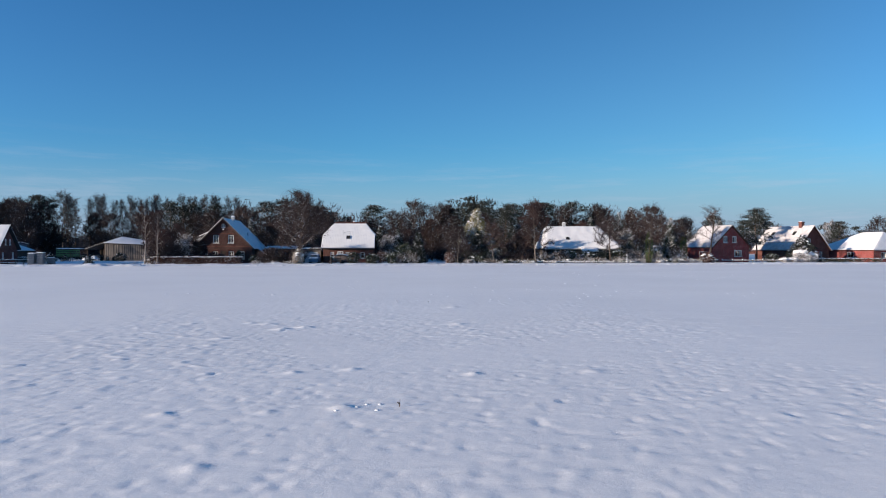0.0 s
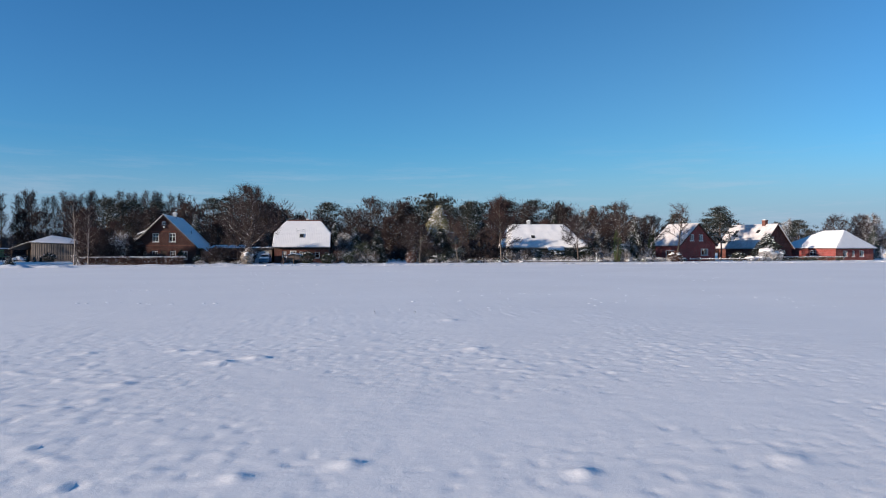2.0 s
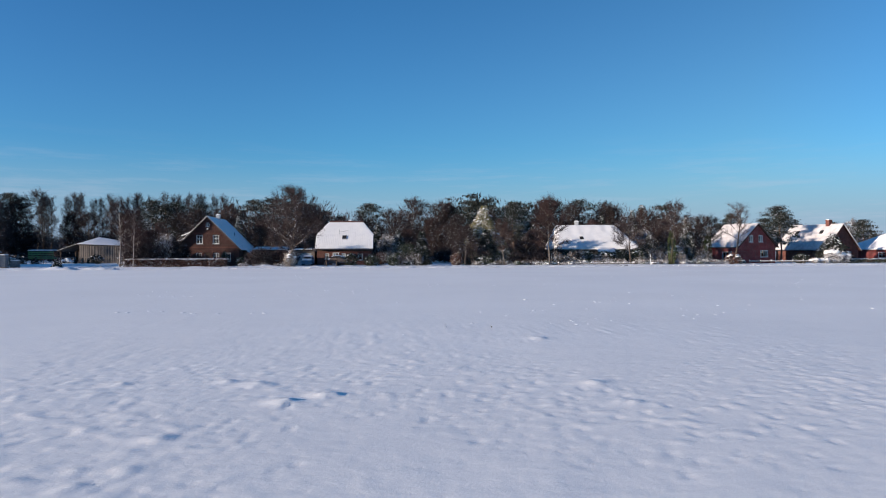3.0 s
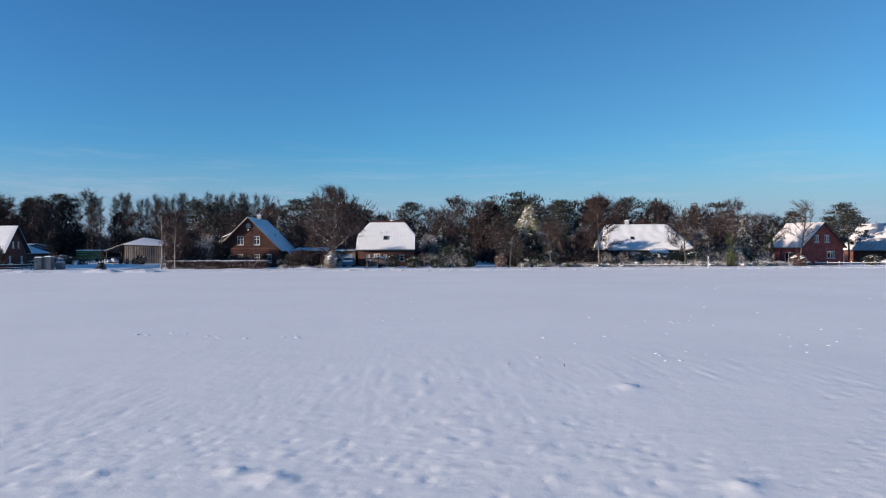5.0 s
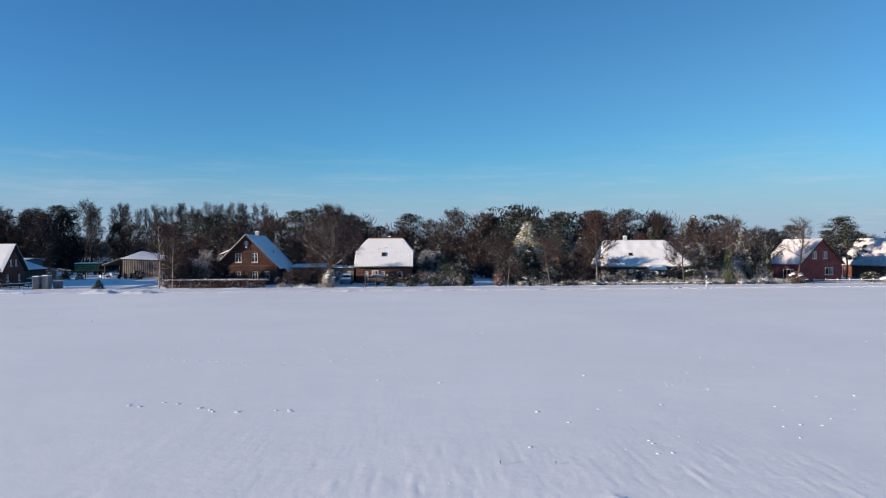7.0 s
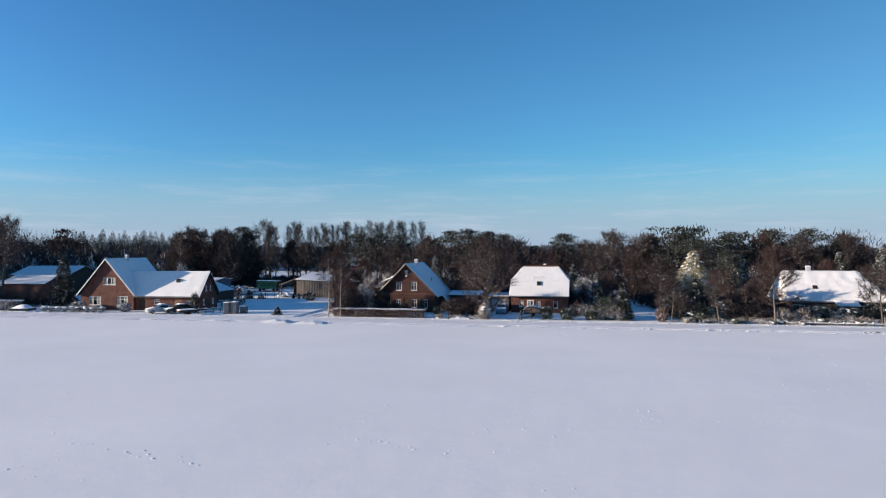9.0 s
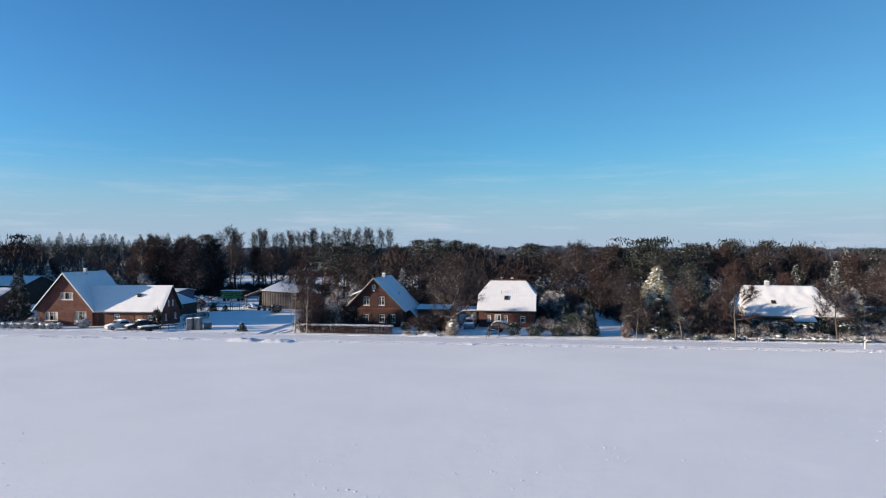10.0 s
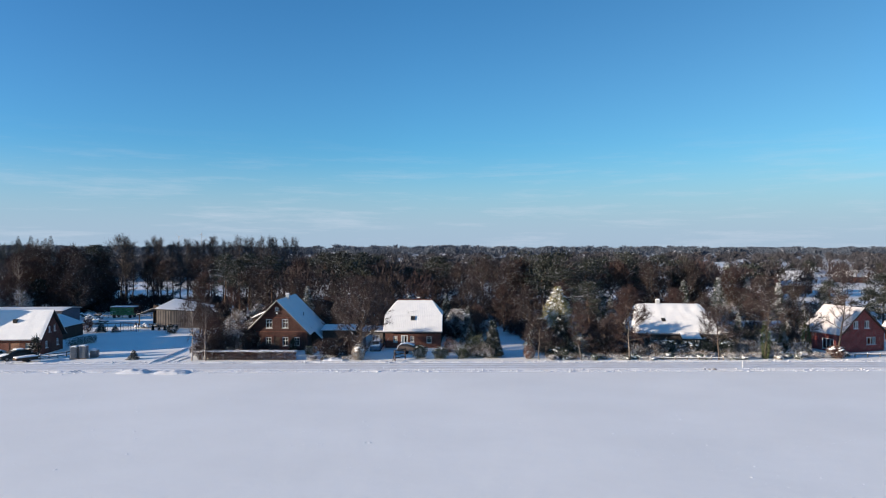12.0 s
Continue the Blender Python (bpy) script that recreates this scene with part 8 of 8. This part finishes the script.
garden_frame(-63.2, 140.2, 3.1, 2.0)
post_fence("wire fence posts across the far side of the lawn", -58.4, 145.4, -50.2, 144.0, 6, 1.4, (1.2, 0.3), GREY_WOOD, 0, 0.04)
post_fence("picket fence beside the farmhouse wing", -61.3, 107.7, -57.5, 112.7, 6, 0.9, (0.3, 0.75), DARK_WOOD, 0.08, 0.05)
post_fence("thin fence posts along the meadow edge", -105.4, 166.8, -60.8, 165.1, 14, 1.2, (1.0, 0.6), GREY_WOOD, 0, 0.05)


def marker_post(x, y):
    t = thing("marker_post", "white road marker post standing in the snow bank", "marker post", pose(x, y, 0))
    s = Shape()
    hexa(s, [(-0.07, -0.05, -0.05), (0.07, -0.05, -0.05), (0.06, 0.05, -0.05), (-0.06, 0.05, -0.05)], [(-0.06, -0.04, 1.55), (0.06, -0.04, 1.55), (0.05, 0.04, 1.62), (-0.05, 0.04, 1.62)])
    part("post", s, WHITE, t)
    b = Shape()
    box(b, -0.075, 0.075, -0.053, 0.053, 1.15, 1.3)
    part("reflector_band", b, RUBBER, t)
    c = Shape()
    lathe(c, [(0.07, 1.6), (0.1, 1.66), (0.06, 1.72)], 8)
    part("snow_cap", c, SNOW, t)


marker_post(41.25, 98.3)


def snowed_car(x, y, rz):
    t = thing("snowed_in_car", "low car completely buried under smooth snow", "car", pose(x, y, 0, 0, 0, rz))
    s = Shape()
    nx, ny = 18, 9
    v = []
    for j in range(ny):
        for i in range(nx):
            u, w = i / (nx - 1), j / (ny - 1) * 2 - 1
            e = min(1.0, 6 * u) * min(1.0, 6 * (1 - u)) * max(0.0, 1 - w ** 6)
            hgt = 0.8 + 0.45 * math.exp(-((u - 0.55) / 0.24) ** 4)
            v.append((u * 4.3, w * 0.95, -0.02 + hgt * e + 0.03 * wobble(u * 4, w * 2)))
    s.add(v, [(j * nx + i, j * nx + i + 1, (j + 1) * nx + i + 1, (j + 1) * nx + i) for j in range(ny - 1) for i in range(nx - 1)])
    part("snow", s, SNOW, t, smooth=True)
    b = bevel_box("body", 0.25, 4.05, -0.99, 0.99, 0.2, 0.62, 0.1, 2)
    part("body", b, PAINT_DARK, t)


snowed_car(-95.5, 108.2, 4)


# ---- small things round the lawn and the drive ----
for i_, (x_, y_, k_, sc_) in enumerate(((-67.2, 140.4, "wide_fir", 0.36), (-64.3, 140.2, "wide_fir", 0.26), (-57.9, 142.6, "thuja", 0.2), (-56.6, 142.5, "thuja", 0.18), (-55.4, 142.4, "thuja", 0.2))):
    plant("young_conifer", "small dark conifer planted along the lawn edge", "tree", k_, x_, y_, sc_, i_ * 60, "young conifers by the lawn")
shrub("shrub", "slender russet shrub behind the lawn", -69.8, 140.4, 0.9, 0.8, 2.6, BEECH, 1300, 401)
shrub("shrub", "dark bushy shrub beside the barn front", -52.4, 138.3, 1.5, 1.2, 1.7, NEEDLES, 1500, 402, 0.05)
hedge("low dark snow-dusted hedge behind the annex", -63.2, 121.6, -61.2, 126.8, 1.2, 1.1, NEEDLES_SNOWY, 9, 2600, 0.06)


def shovelled_ridge(x0, y0, x1, y1, height, width, seed):
    """A low straight ridge of thrown snow beside a cleared path."""
    rng = np.random.default_rng(seed)
    L = math.hypot(x1 - x0, y1 - y0)
    t = thing("snow_ridge", "low ridge of shovelled snow beside a garden path", "snow ridge", pose(x0, y0, 0, 0, 0, math.degrees(math.atan2(y1 - y0, x1 - x0))), "ridges beside the drive")
    prof = ((-1.0, -0.02), (-0.5, 0.55), (-0.1, 1.0), (0.25, 0.95), (0.5, 0.4), (0.7, -0.02))
    n = int(L / 0.3)
    s = Shape()
    v = []
    for i in range(n + 1):
        u = i / n
        e = min(1.0, 8 * u, 8 * (1 - u)) * (1 + 0.35 * wobble(u * L * 0.8, seed))
        v += [(u * L, -o * width / 2 + 0.06 * wobble(u * L * 1.3, o + seed), h * height * e if h > 0 else -0.02) for o, h in prof]
    m = len(prof)
    s.add(v, [(i * m + q, (i + 1) * m + q, (i + 1) * m + q + 1, i * m + q + 1) for i in range(n) for q in range(m - 1)])
    clods(s, rng, [(rng.uniform(0, L), rng.normal(0, width * 0.3), 0.0) for _ in range(int(L * 2))], rng.uniform(0.05, 0.14, int(L * 2)), 0.7)
    part("ridge", s, SNOW, t)


shovelled_ridge(-43.0, 104.3, -42.4, 119.8, 0.2, 0.9, 1)
shovelled_ridge(-41.2, 104.5, -40.2, 113.0, 0.07, 0.5, 2)
shovelled_ridge(-39.9, 104.6, -39.0, 110.9, 0.08, 0.5, 3)


def soil_patch(x, y, w):
    """Earth turned up through the snow at the field's edge."""
    rng = np.random.default_rng(12)
    t = thing("soil_patch", "patch of dark bare earth at the snowy field edge", "soil", pose(x, y, 0))
    s = Shape()
    n = 46
    clods(s, rng, [(rng.normal(0, w * 0.28), rng.normal(0, 0.22), 0.02) for _ in range(n)], rng.uniform(0.08, 0.2, n), 0.7)
    part("earth", s, SOIL, t)


soil_patch(36.2, 97.2, 2.6)


def wind_turbine(x, y, hub, turn):
    """A far three-bladed turbine: tapered tower, nacelle, blades at rest."""
    t = thing("wind_turbine", "distant pale wind turbine above the woods", "wind turbine", pose(x, y, 0), "far wind turbines")
    p = Shape()
    lathe(p, [(1.3, -0.5), (0.9, hub * 0.5), (0.55, hub)], 10)
    # grey instead of white: far haze is put into the turbine's colour
    part("tower", p, GREY_PAINT, t)
    part("nacelle", bevel_box("nacelle", -1.2, 1.2, -2.0, 3.0, hub, hub + 2.2, 0.4), GREY_PAINT, t)
    for i in range(3):
        a = radians(turn + 120 * i)
        d, e = Vector((math.cos(a), 0, math.sin(a))), Vector((-math.sin(a), 0, math.cos(a)))
        c = Vector((0, -2.6, hub + 1.1))
        b = Shape()
        q = [c - e * 0.6, c + e * 0.6, c + d * 15 + e * 0.25, c + d * 15 - e * 0.25]
        up = Vector((0, -0.35, 0))
        hexa(b, [tuple(v - up) for v in q], [tuple(v + up) for v in q])
        part("blade", b, GREY_PAINT, t)


for x_, y_, h_, a_ in ((-747, 2200, 56, 75), (-822, 2200, 48, 20)):
    wind_turbine(x_, y_, h_, a_)
